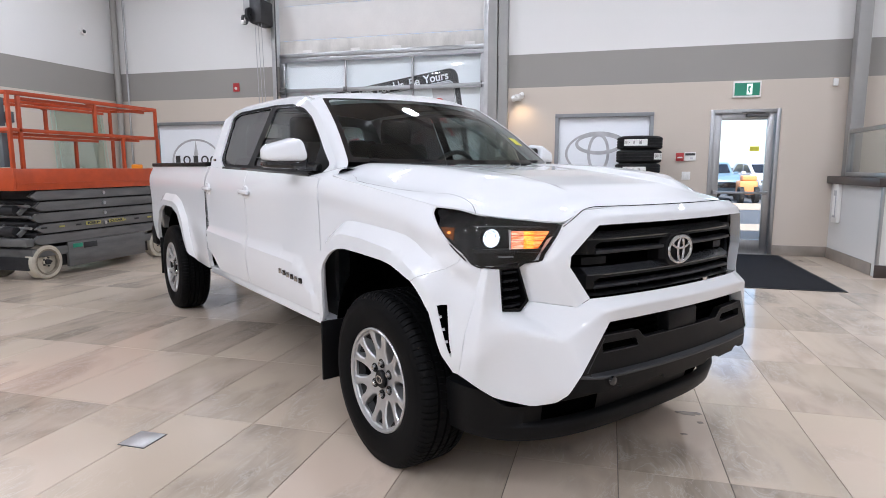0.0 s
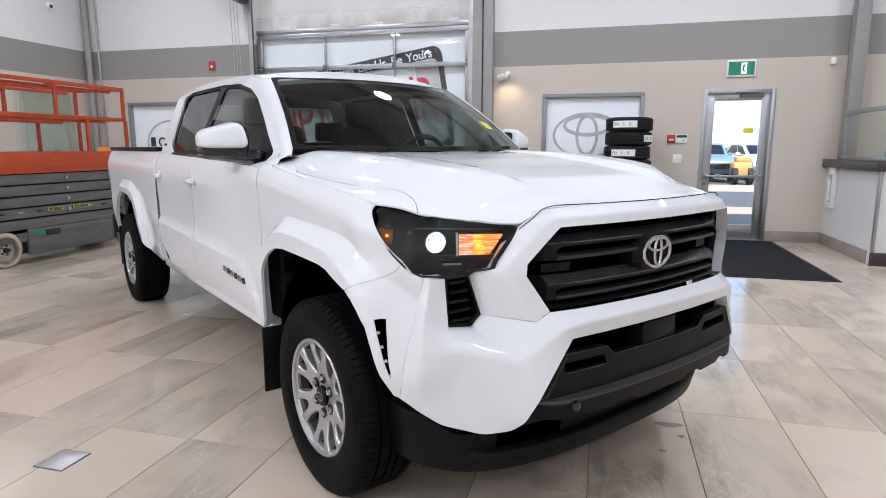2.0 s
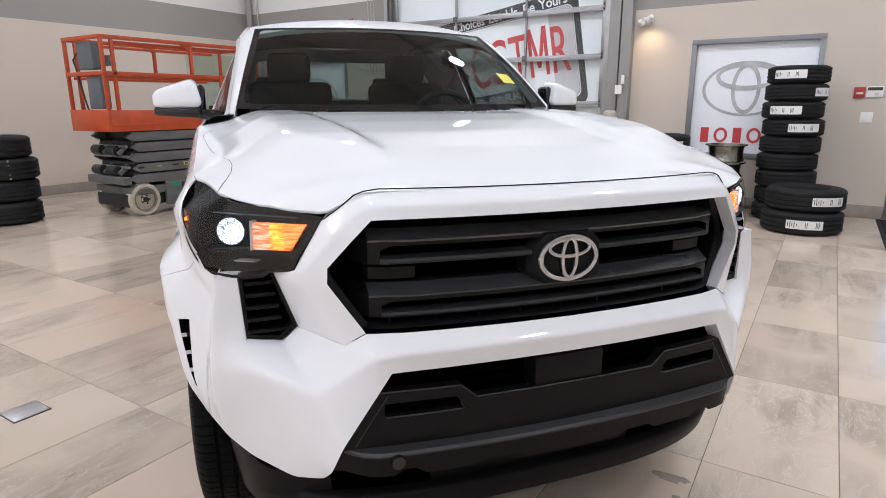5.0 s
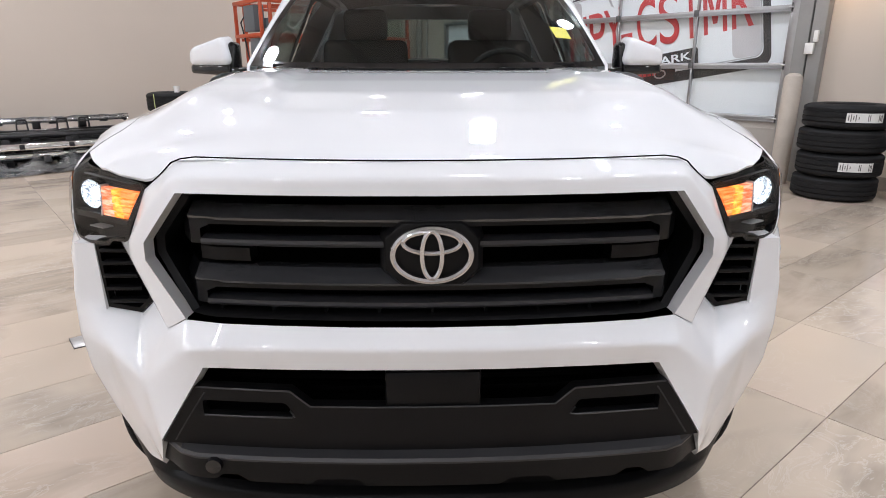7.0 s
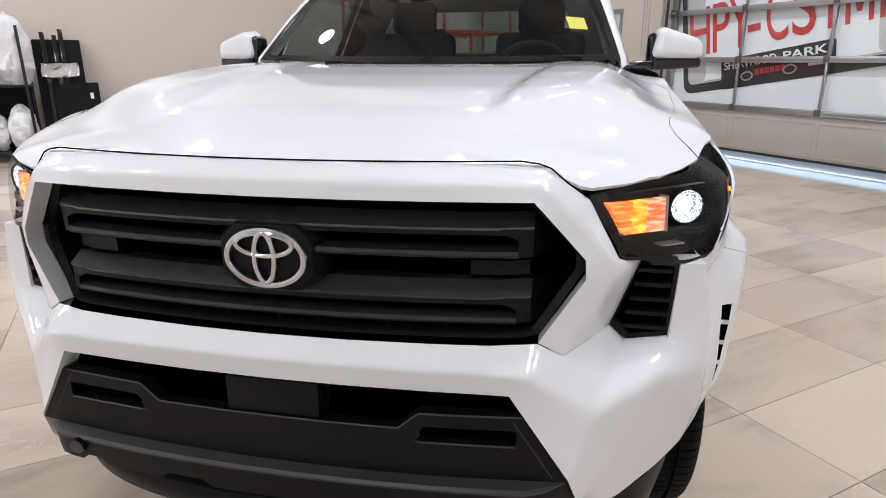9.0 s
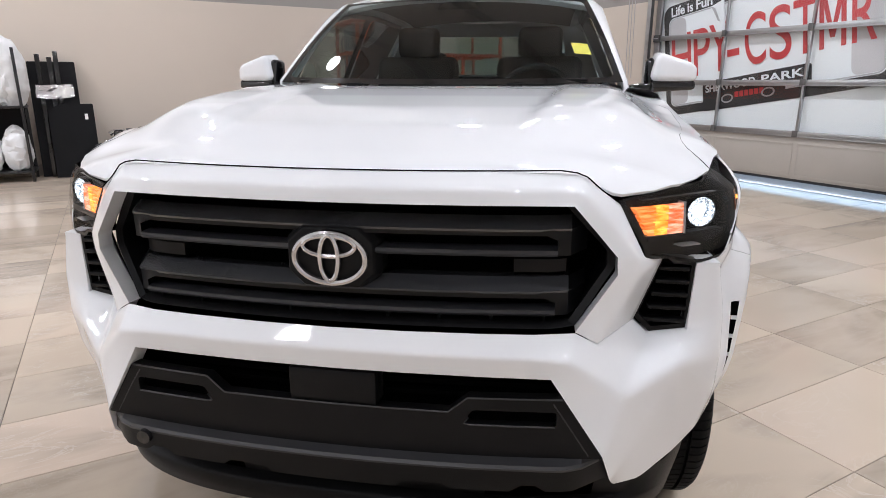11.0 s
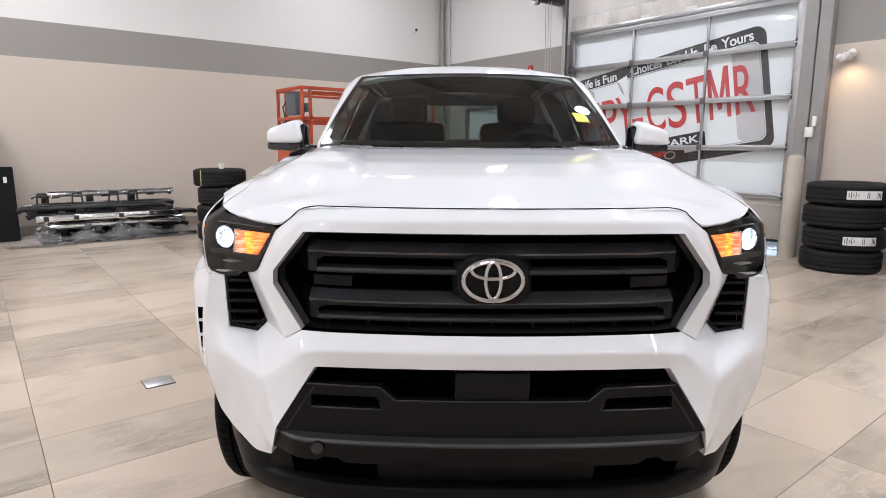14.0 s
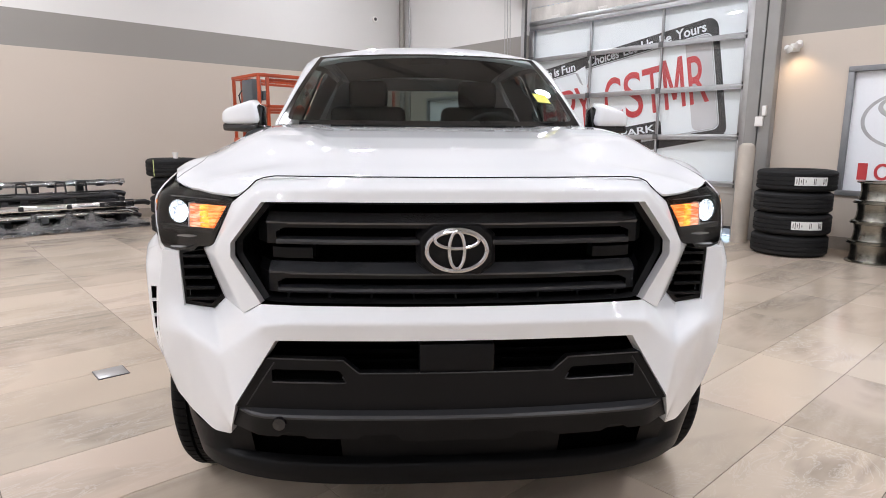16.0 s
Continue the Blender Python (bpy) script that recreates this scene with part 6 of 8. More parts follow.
BF += [("b3", "c3", "m", "gb"), ("c3", "d3", "lt", "m"), ("gb", "m", "f"), ("m", "g", "f"), ("lt", "va", "g", "m"), ("va", "ti", "g2", "g"), ("ti", "k1", "k", "g2"),
       ("f", "g", "dd", "e"), ("g", "n", "cc", "dd"), ("aa", "aam", "h2m", "h2"), ("h2", "h2m", "hm", "h"), ("h", "hm", "h3m", "h3"), ("h3", "h3m", "jm", "j"), ("aam", "bb", "cc", "h2m"), ("h2m", "cc", "n", "hm"), ("hm", "n", "h3m"), ("g", "g2", "n"), ("g2", "k", "jk", "n"), ("h3m", "n", "jk", "jm")]
part("front_bumper", soft_cage(BV, BF, 9, 3, lambda c: c.z < 0.52, lambda c: (0.0, 0.012, -0.035) if c.z > 0.78 and abs(c.x) < 0.53 else (-0.012, 0.045, 0.006)), M["paint"], truck, "white faceted front bumper", 50)

# -- black lower bumper --


def on_front(f, d=0.0):
    return lambda x, z: Vector((x, f(x) + d, z))


LOW = [(-0.574, 0.556), (-0.30, 0.550), (0, 0.550), (0.30, 0.550), (0.574, 0.556), (0.490, 0.690), (0.292, 0.686), (0.252, 0.651), (-0.252, 0.651), (-0.292, 0.686), (-0.490, 0.690)]
SLOTS = [soften([(s * 0.476, 0.661), (s * 0.302, 0.659), (s * 0.282, 0.625), (s * 0.476, 0.626)], 0.008) for s in (-1, 1)]
lowb = part("lower_bumper", skin(LOW, on_front(bump_x, 0.012), 0.04, SLOTS, (0, 0.03, 0)), M["cladding"], truck, "black textured lower bumper", 45)
for s, sl in zip((-1, 1), SLOTS):
    # black sheet puts the recess's shade into the colour
    part("fog_slot", skin(sl, on_front(bump_x, 0.034), 0.06), M["void"], lowb)
    part("fog_slot_lip", tube([(s * x, bump_x(x) + 0.0115, z) for x, z in ((0.474, 0.6265), (0.40, 0.6258), (0.298, 0.6250), (0.285, 0.6275), (0.294, 0.642))], 0.0022, 6), M["lip"], lowb)
    # thin paler tubes draw the highlight along the panel's outline
    part("panel_edge_glint", tube([(s * x, bump_x(x) + 0.0125, z) for x, z in ((0.0, 0.651), (0.12, 0.651), (0.252, 0.651), (0.272, 0.6685), (0.292, 0.686), (0.36, 0.6874), (0.43, 0.6888), (0.486, 0.690))], 0.0020, 6), M["lip"], lowb)
    part("panel_flank_glint", tube([(s * x, bump_x(x) + 0.0125, z) for x, z in ((0.468, 0.680), (0.505, 0.625), (0.545, 0.562))], 0.0018, 6), M["lip"], lowb)


def chin_y(x):
    return bump_x(x) - 0.014 + 0.060 * step01(0.50, 0.61, abs(x))


CHIN = [(-0.572, 0.546), (-0.30, 0.540), (0, 0.540), (0.30, 0.540), (0.572, 0.546), (0.596, 0.488), (0.545, 0.490), (0.46, 0.486), (0.44, 0.500), (0.41, 0.500), (0.385, 0.482), (0.26, 0.480), (0.24, 0.494), (0.16, 0.494), (0.14, 0.476), (-0.14, 0.476), (-0.16, 0.494), (-0.24, 0.494), (-0.26, 0.480), (-0.385, 0.482), (-0.41, 0.500), (-0.44, 0.500), (-0.46, 0.486), (-0.545, 0.490), (-0.596, 0.488)]
chin = part("chin_bar", skin(CHIN, lambda x, z: Vector((x, chin_y(x) + 0.30 * max(0.0, 0.545 - z) ** 1.4, z)), 0.04, [], (0, 0.06, 0.004)), M["dam"], truck, "", 45)
bm = bmesh.new()
rows = []
for x in np.linspace(-0.570, 0.570, 31):
    z = 0.540 + 0.006 * min(1.0, abs(x) / 0.58) ** 3
    rows.append([bm.verts.new(v) for v in ((x, bump_x(x) + 0.016, z + 0.012), (x, chin_y(x) + 0.004, z + 0.005), (x, chin_y(x) - 0.001, z - 0.001), (x, chin_y(x), z - 0.006))])
for a, b_ in zip(rows, rows[1:]):
    for i in range(3):
        bm.faces.new((a[i], a[i + 1], b_[i + 1], b_[i]))
part("chin_lip", bm, M["lip"], chin, "", 30)
part("tow_cap", lathe([(0.0, 0.012), (0.016, 0.010), (0.018, 0.0)], 20, None, "z", False, Matrix.Translation((-0.455, chin_y(0.455) - 0.001, 0.527)) @ Matrix.Rotation(radians(90), 4, "X")), M["gloss_black"], chin)
# black sheets in the intake and under the chin stand for shade
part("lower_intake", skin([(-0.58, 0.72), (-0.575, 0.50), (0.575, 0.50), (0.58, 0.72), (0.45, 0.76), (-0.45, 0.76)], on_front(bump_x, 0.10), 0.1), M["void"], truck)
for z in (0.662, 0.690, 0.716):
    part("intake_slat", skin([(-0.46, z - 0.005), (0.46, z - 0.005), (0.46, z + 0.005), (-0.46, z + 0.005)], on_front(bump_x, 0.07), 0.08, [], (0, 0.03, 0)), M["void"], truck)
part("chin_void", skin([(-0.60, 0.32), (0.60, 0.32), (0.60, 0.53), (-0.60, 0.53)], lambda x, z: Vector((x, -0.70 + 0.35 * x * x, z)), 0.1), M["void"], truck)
part("radar_cover", box(-0.098, 0.098, -0.868, -0.80, 0.640, 0.728, 0.008), M["cladding"], truck)


def dam(a, z):
    """Curved air dam under the nose."""
    ca, sa = abs(math.cos(a)), math.sin(a)
    x = 0.832 * math.copysign(abs(sa) ** 0.70, sa)
    y = -0.39 - 0.385 * ca ** 0.70
    lean = 0.05 * (0.5 - z) / 0.23
    return Vector((x * (1 - 0.18 * max(0.0, 0.42 - z)), y + lean, z))


bm = bmesh.new()
rows = []
for i in range(49):
    a = radians(-90 + 180 * i / 48)
    ed = abs(math.sin(a)) ** 4
    zb_ = 0.250 + 0.024 * ed
    zt = float(np.interp(abs(dam(a, 0.4).x), [0, 0.50, 0.58, 0.66, 0.74, 0.80], [0.452, 0.452, 0.435, 0.398, 0.412, 0.470]))
    inw = Vector((-0.04 * math.sin(a), 0.05, 0.006))
    back = Vector((0, 0.034 * (1 - step01(0.55, 0.80, abs(dam(a, 0.4).x))), 0))
    zm = min(zt, 0.396)
    rows.append([bm.verts.new(v) for v in (dam(a, zb_) + inw, dam(a, zb_), dam(a, zb_ + 0.018), dam(a, 0.312), dam(a, 0.321) + back * 0.3, dam(a, 0.329) + back, dam(a, zm) + back, dam(a, zm + 0.85 * (zt - zm)) + back, dam(a, zt) + back, dam(a, zt) + inw * 2.0 + back)])
for a, b_ in zip(rows, rows[1:]):
    for i in range(9):
        if i == 5 and 0.27 < min(abs(a[5].co.x), abs(b_[5].co.x)) and max(abs(a[5].co.x), abs(b_[5].co.x)) < 0.60:
            continue
        bm.faces.new((a[i], b_[i], b_[i + 1], a[i + 1]))
dam_part = part("air_dam", bm, M["dam"], truck, "black curved air dam", 60)
# added black sheet darkens the dam's openings
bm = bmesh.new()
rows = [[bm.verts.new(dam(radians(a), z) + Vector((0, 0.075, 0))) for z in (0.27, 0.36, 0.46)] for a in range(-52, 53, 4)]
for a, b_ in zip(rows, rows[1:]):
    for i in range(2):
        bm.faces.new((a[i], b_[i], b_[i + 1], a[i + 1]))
part("dam_shade_sheet", bm, M["void"], dam_part)
# -- grille --
OPEN = [(-0.488, 1.088), (-0.581, 0.978), (-0.583, 0.941), (-0.505, 0.824), (0.505, 0.824), (0.583, 0.941), (0.581, 0.978), (0.488, 1.088)]
SMALL = [(x * 0.972, 0.956 + (z - 0.956) * 0.94) for x, z in OPEN]
EDGE = [(x * 0.984, 0.956 + (z - 0.956) * 0.966) for x, z in OPEN]
# black sheet stands in for the dark depth behind the grille
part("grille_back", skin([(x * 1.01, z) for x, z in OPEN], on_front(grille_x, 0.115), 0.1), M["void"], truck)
part("grille_frame", skin(OPEN, lambda x, z: Vector((x, grille_x(x) + (0.020 if inside(x, z, EDGE) else 0.006), z)), 0.03, [SMALL], (0, 0.115, 0)), M["cladding"], truck, "", 40)


def bar_x(x0, x1, prof, bm=None, k=14):
    """Bar across the grille, swept along its curve: prof lists (depth, height)."""
    bm = bm or bmesh.new()
    rows = []
    for i in range(k + 1):
        x = x0 + (x1 - x0) * i / k
        rows.append([bm.verts.new((x, grille_x(x) + d, z)) for d, z in prof])
    for a, b_ in zip(rows, rows[1:]):
        for j in range(len(prof)):
            jn_ = (j + 1) % len(prof)
            bm.faces.new((a[j], b_[j], b_[jn_], a[jn_]))
    bm.faces.new(rows[0])
    bm.faces.new(rows[-1])
    return bm


for zt_, z_slot, z_low, z_end in ((1.056, 1.020, 0.990, 0.977), (0.925, 0.888, 0.862, 0.849)):
    xa = 0.488
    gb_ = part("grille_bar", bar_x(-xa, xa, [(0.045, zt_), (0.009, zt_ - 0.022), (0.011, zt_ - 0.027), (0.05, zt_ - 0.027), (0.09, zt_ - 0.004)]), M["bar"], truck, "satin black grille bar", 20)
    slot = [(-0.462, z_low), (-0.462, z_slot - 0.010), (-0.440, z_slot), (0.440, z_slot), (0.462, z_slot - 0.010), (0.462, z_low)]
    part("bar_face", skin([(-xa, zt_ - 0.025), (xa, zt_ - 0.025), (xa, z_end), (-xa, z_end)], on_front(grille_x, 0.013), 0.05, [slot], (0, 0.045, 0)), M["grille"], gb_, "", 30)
    part("bar_lip", bar_x(-0.462, 0.462, [(0.030, z_low + 0.003), (0.011, z_low), (0.009, z_low - 0.007), (0.013, z_end), (0.05, z_end), (0.05, z_low + 0.003)]), M["lip"], gb_, "", 20)
    for s in (-1, 1):
        bm = bmesh.new()
        rows = []
        for k in range(4):
            q = k / 3
            x = xa + 0.036 * q
            rows.append([bm.verts.new((s * x, grille_x(xa) + d + 0.062 * q, z)) for d, z in ((0.045, zt_), (0.009, zt_ - 0.022), (0.013, zt_ - 0.030), (0.013, z_end))])
        for a, b_ in zip(rows, rows[1:]):
            for i in range(3):
                bm.faces.new((a[i], a[i + 1], b_[i + 1], b_[i]))
        part("bar_end", bm, M["grille"], gb_, "", 20)
for s in (-1, 1):
    x0, x1 = sorted((s * 0.374, s * 0.482))
    part("grille_block", bar_x(x0, x1, [(0.060, 0.970), (0.048, 0.962), (0.048, 0.934), (0.10, 0.930), (0.10, 0.970)], None, 3), M["grille"], truck, "", 20)
for i in range(-4, 5):
    part("grille_rib", box(0.11 * i - 0.003, 0.11 * i + 0.003, grille_x(0.11 * i) + 0.03, grille_x(0.11 * i) + 0.09, 0.822, 0.850), M["grille"], truck)
POD = [(-0.001 + a * x, 0.966 + b * z) for a, b, x, z in ((-1, 1, 0.066, 0.071), (-1, 1, 0.103, 0.036), (-1, -1, 0.103, 0.036), (-1, -1, 0.066, 0.071), (1, -1, 0.066, 0.071), (1, -1, 0.103, 0.036), (1, 1, 0.103, 0.036), (1, 1, 0.066, 0.071))]
POD2 = [(-0.001 + (x + 0.001) * 0.88, 0.966 + (z - 0.966) * 0.88) for x, z in POD]
pv = {"p" + str(i): (x, -0.808, z) for i, (x, z) in enumerate(POD)}
pv.update({"q" + str(i): (x, -0.834, z) for i, (x, z) in enumerate(POD2)})
pv.update({"w" + str(i): (x, -0.76, z) for i, (x, z) in enumerate(POD)})
pod = part("emblem_pod", cage(pv, [tuple("q" + str(i) for i in range(8))] + [("p" + str(i), "p" + str((i + 1) % 8), "q" + str((i + 1) % 8), "q" + str(i)) for i in range(8)] + [("w" + str(i), "w" + str((i + 1) % 8), "p" + str((i + 1) % 8), "p" + str(i)) for i in range(8)], 0.003, 2), M["cladding"], truck)


def torus_oval(cx, cz, a, b_, r, rz, y):
    """Rounded oval ring standing upright."""
    bm = bmesh.new()
    rings = []
    for k in range(48):
        t = k * math.tau / 48
        n_ = Vector((math.cos(t) / a, 0, math.sin(t) / b_)).normalized()
        c = Vector((cx + a * math.cos(t), y, cz + b_ * math.sin(t)))
        rings.append([bm.verts.new(c + n_ * r * math.cos(q) + Vector((0, -rz * math.sin(q), 0))) for q in (j * math.tau / 8 for j in range(8))])
    for i in range(48):
        a_, c_ = rings[i], rings[(i + 1) % 48]
        for j in range(8):
            bm.faces.new((a_[j], a_[(j + 1) % 8], c_[(j + 1) % 8], c_[j]))
    return bm


part("emblem_oval", torus_oval(-0.001, 0.966, 0.0765, 0.0535, 0.0070, 0.006, -0.838), M["chrome"], pod)
part("emblem_oval", torus_oval(-0.001, 0.9925, 0.0555, 0.0215, 0.0058, 0.006, -0.840), M["chrome"], pod)
part("emblem_oval", torus_oval(-0.001, 0.967, 0.0195, 0.0480, 0.0058, 0.006, -0.841), M["chrome"], pod)


# -- headlights and vents --
LAMP_X = [0.574, 0.59, 0.66, 0.730, 0.797, 0.850, 0.886, 0.899, 0.897, 0.891]
LAMP_Y = [-0.745, -0.737, -0.700, -0.648, -0.592, -0.535, -0.475, -0.420, -0.370, -0.340]
LAMP_U = [-0.018, 0.0, 0.079, 0.167, 0.249, 0.318, 0.383, 0.440, 0.490, 0.520]


def lamp_at(u, z, d=0.0, s=1):
    """Point on the lamp's wrapped face, u along its length from the grille; d goes inwards."""
    p, e, f = (Vector((sum(float(np.interp(w + o, LAMP_U, row)) for o in (-0.03, -0.015, 0.0, 0.015, 0.03)) / 5 for row in (LAMP_X, LAMP_Y))) for w in (u, u - 0.02, u + 0.02))
    t = (f - e).normalized()
    q = 0.066 * step01(1.07, 1.135, z) * step01(0.20, 0.34, u) * (1 - 0.7 * step01(0.455, 0.51, u))
    d += 1.0 * max(0.0, z - 1.0) ** 2 - 0.010 * (1 - step01(0.95, 1.09, z)) * step01(0.10, 0.26, u) * (1 - step01(0.34, 0.46, u))
    return Vector((s * (p.x - t.y * d - q), p.y + t.x * d, z))


def lamp_u(x):
    return float(np.interp(x, LAMP_X[:9], LAMP_U[:9]))


LAMP = [(-0.014, 1.086), (0.056, 0.985), (0.066, 0.958), (0.128, 0.952), (0.148, 0.938), (0.224, 0.932), (0.285, 0.934), (0.312, 0.944), (0.343, 0.974), (0.388, 1.014), (0.440, 1.071), (0.475, 1.100), (0.500, 1.119), (0.503, 1.128), (0.490, 1.137), (0.467, 1.141), (0.435, 1.139), (0.395, 1.133), (0.335, 1.121), (0.27, 1.116), (0.13, 1.104), (0.028, 1.092)]
VENT = [(0.694, 0.950), (0.770, 0.936), (0.764, 0.776), (0.680, 0.766), (0.643, 0.803)]


def shrink(poly, k):
    cx, cz = sum(p[0] for p in poly) / len(poly), sum(p[1] for p in poly) / len(poly)
    return [(cx + (x - cx) * k, cz + (z - cz) * k) for x, z in poly]


for s in (-1, 1):
    inl = shrink(LAMP, 0.94)
    hl = part("headlight", skin(LAMP, lambda u, z: lamp_at(u, z, 0.006 + 0.038 * step01(0.0, 0.05, u) * (1 - step01(0.285, 0.33, u)), s), 0.014), M["lamp_black"], truck, "black headlight with a lit white lamp and amber signal", 50)
    part("headlight_rim", skin(LAMP, lambda u, z: lamp_at(u, z, 0.002, s), 0.02, [inl]), M["lamp_black"], hl)
    part("headlight_wall", ring_band(dense(LAMP, 0.02), dense(LAMP, 0.02), lambda u, z, d: lamp_at(u, z, 0.002 + d, s), 0.046), M["void"], hl)
    cov = part("headlight_cover", skin(LAMP, lambda u, z: lamp_at(u, z, -0.001, s), 0.02), M["lens"], hl, "", 80)
    cov.visible_shadow = False
    face = lambda x, z, d: lamp_at(lamp_u(x), z, 0.029 - d, s)
    n0 = Vector((s * 0.30, -0.95, 0.02)).normalized()
    pj = Matrix.Translation(lamp_at(lamp_u(0.797), 1.038, 0.034, s)) @ n0.to_track_quat("Z", "Y").to_matrix().to_4x4()
    bowl = part("lamp_reflector", lathe([(0.0335, -0.006), (0.0335, 0.014), (0.0365, 0.014), (0.0365, -0.006)], 32, None, "z", True, pj), M["lamp_black"], hl)
    part("lamp_bowl", lathe([(0.0, 0.0), (0.019, 0.001), (0.033, 0.010), (0.033, -0.002)], 32, None, "z", False, pj), M["halo"], bowl, "lit white lamp")
    part("lamp_lens", lathe([(0.0, 0.009), (0.008, 0.007), (0.0135, 0.003), (0.015, 0.0)], 28, None, "z", False, pj), M["led"], bowl, "lit white lamp")
    for k in range(9):
        a = radians(170 + 26 * k)
        part("lamp_facet", lathe([(0.0, 0.002), (0.0028 + 0.0006 * (k % 3), 0.0)], 8, None, "z", False, pj @ Matrix.Translation((0.0265 * math.cos(a), 0.0265 * math.sin(a), 0.0072))), M["led"], bowl, "lit white facet")
    part("lamp_shelf", prism([(0.655, 0.992), (0.83, 0.985), (0.838, 0.998), (0.65, 1.004)], face, 0.022), M["grille"], hl)
    part("marker_strip", prism([(0.730, 0.973), (0.772, 0.972), (0.774, 0.9745), (0.733, 0.9755)], face, 0.024), M["alloy"], hl)
    for k in range(4):
        z0 = 1.000 + 0.0168 * k
        x0 = 0.662 - 0.010 * k
        for (xa, xb), mt in zip(((x0, 0.672), (0.673, 0.702), (0.703, 0.737)), ("turn", "turn_hot", "turn_pale")):
            slant = 0.008 if mt == "turn" else 0.0
            part("signal_row", prism([(xa, z0), (xb, z0), (xb, z0 + 0.0138), (xa - slant, z0 + 0.0138)], face, 0.014 + 0.001 * k), M[mt], hl, "lit amber signal")
    part("side_marker", prism([(0.372, 1.030), (0.404, 1.040), (0.436, 1.074), (0.372, 1.074)], lambda u, z, d: lamp_at(u, z, 0.007 - d, s), 0.004), M["marker"], hl, "dark amber side marker")
    part("marker_bulb", prism(oval(0.392, 1.056, 0.006, 0.005, 12), lambda u, z, d: lamp_at(u, z, 0.007 - d, s), 0.006), M["turn_hot"], hl, "small lit amber bulb")
    part("signal_trim", prism([(0.7385, 1.000), (0.743, 0.999), (0.745, 1.068), (0.7385, 1.068)], face, 0.016), M["alloy"], hl)
    for z0 in (1.079, 0.9885):
        part("lens_ridge", prism([(0.645, z0 - 0.001), (0.842, z0 - 0.002), (0.842, z0), (0.645, z0 + 0.0005)], face, 0.008), M["ridge"], hl)
    vp = [(s * x, z) for x, z in VENT]
    vi_ = [(s * x, z) for x, z in shrink(VENT, 0.86)]
    vy = lambda x, z: -0.640 + 0.16 * (abs(x) - 0.66)
    vn = part("bumper_vent", skin(vp, lambda x, z: Vector((x, vy(x, z) + 0.034, z)), 0.05), M["void"], truck, "black slatted bumper vent")
    part("vent_rim", skin(vp, lambda x, z: Vector((x, vy(x, z) + 0.006, z)), 0.03, [vi_], (0, 0.03, 0)), M["grille"], vn)
    for k in range(5):
        z = 0.792 + 0.031 * k
        xa, xb = 0.668 + 0.006 * k - 0.012 * (k == 0), 0.758
        part("vent_slat", box(*sorted((s * xa, s * xb)), vy(0.7, z) + 0.008, vy(0.7, z) + 0.034, z - 0.005, z + 0.005, 0.003), M["grille"], vn)


# -- wheels --
def road_tyre(r, w, rim, blocks=84):
    """Truck tyre with shoulder blocks, cut centre ribs and a ribbed sidewall."""
    half = [(rim, 0.40), (rim + 0.010, 0.455), (rim + 0.022, 0.478), (rim + 0.040, 0.492), (rim + 0.046, 0.498), (rim + 0.095, 0.500), (r - 0.052, 0.490), (r - 0.047, 0.481), (r - 0.032, 0.474), (r - 0.016, 0.440), (r - 0.004, 0.385), (r, 0.345), (r + 0.001, 0.265)]
    ribs = [(r + 0.001, 0.250), (r - 0.011, 0.243), (r - 0.011, 0.215), (r + 0.002, 0.208), (r + 0.002, 0.085), (r - 0.011, 0.078), (r - 0.011, 0.050), (r + 0.002, 0.043)]
    prof = [(a, -b) for a, b in half + ribs] + [(a, b) for a, b in (half + ribs)[::-1]] + [(rim - 0.01, 0.3), (rim - 0.01, -0.3)]
    cuts = []
    for k in range(blocks):
        cuts += [(k, 0), (k + 0.80, 0), (k + 0.84, 1), (k + 0.96, 1)]
    bm = bmesh.new()
    rows = []
    for u, deep in cuts:
        row = []
        for rad, ph in prof:
            h = abs(ph)
            a = math.tau * (u + (0.5 if 0.03 < h < 0.10 else 0) + 1.1 * ph * (1 if h < 0.25 else 0)) / blocks
            q = rad
            if deep and h > 0.255 and r - 0.018 < rad:
                q -= 0.006
            elif deep and h < 0.215 and rad > r:
                q -= 0.0025
            row.append(bm.verts.new((q * math.cos(a), q * math.sin(a), ph * w)))
        rows.append(row)
    for i, row in enumerate(rows):
        nxt = rows[(i + 1) % len(rows)]
        for j in range(len(prof)):
            jn_ = (j + 1) % len(prof)
            bm.faces.new((row[j], nxt[j], nxt[jn_], row[jn_]))
    return bm


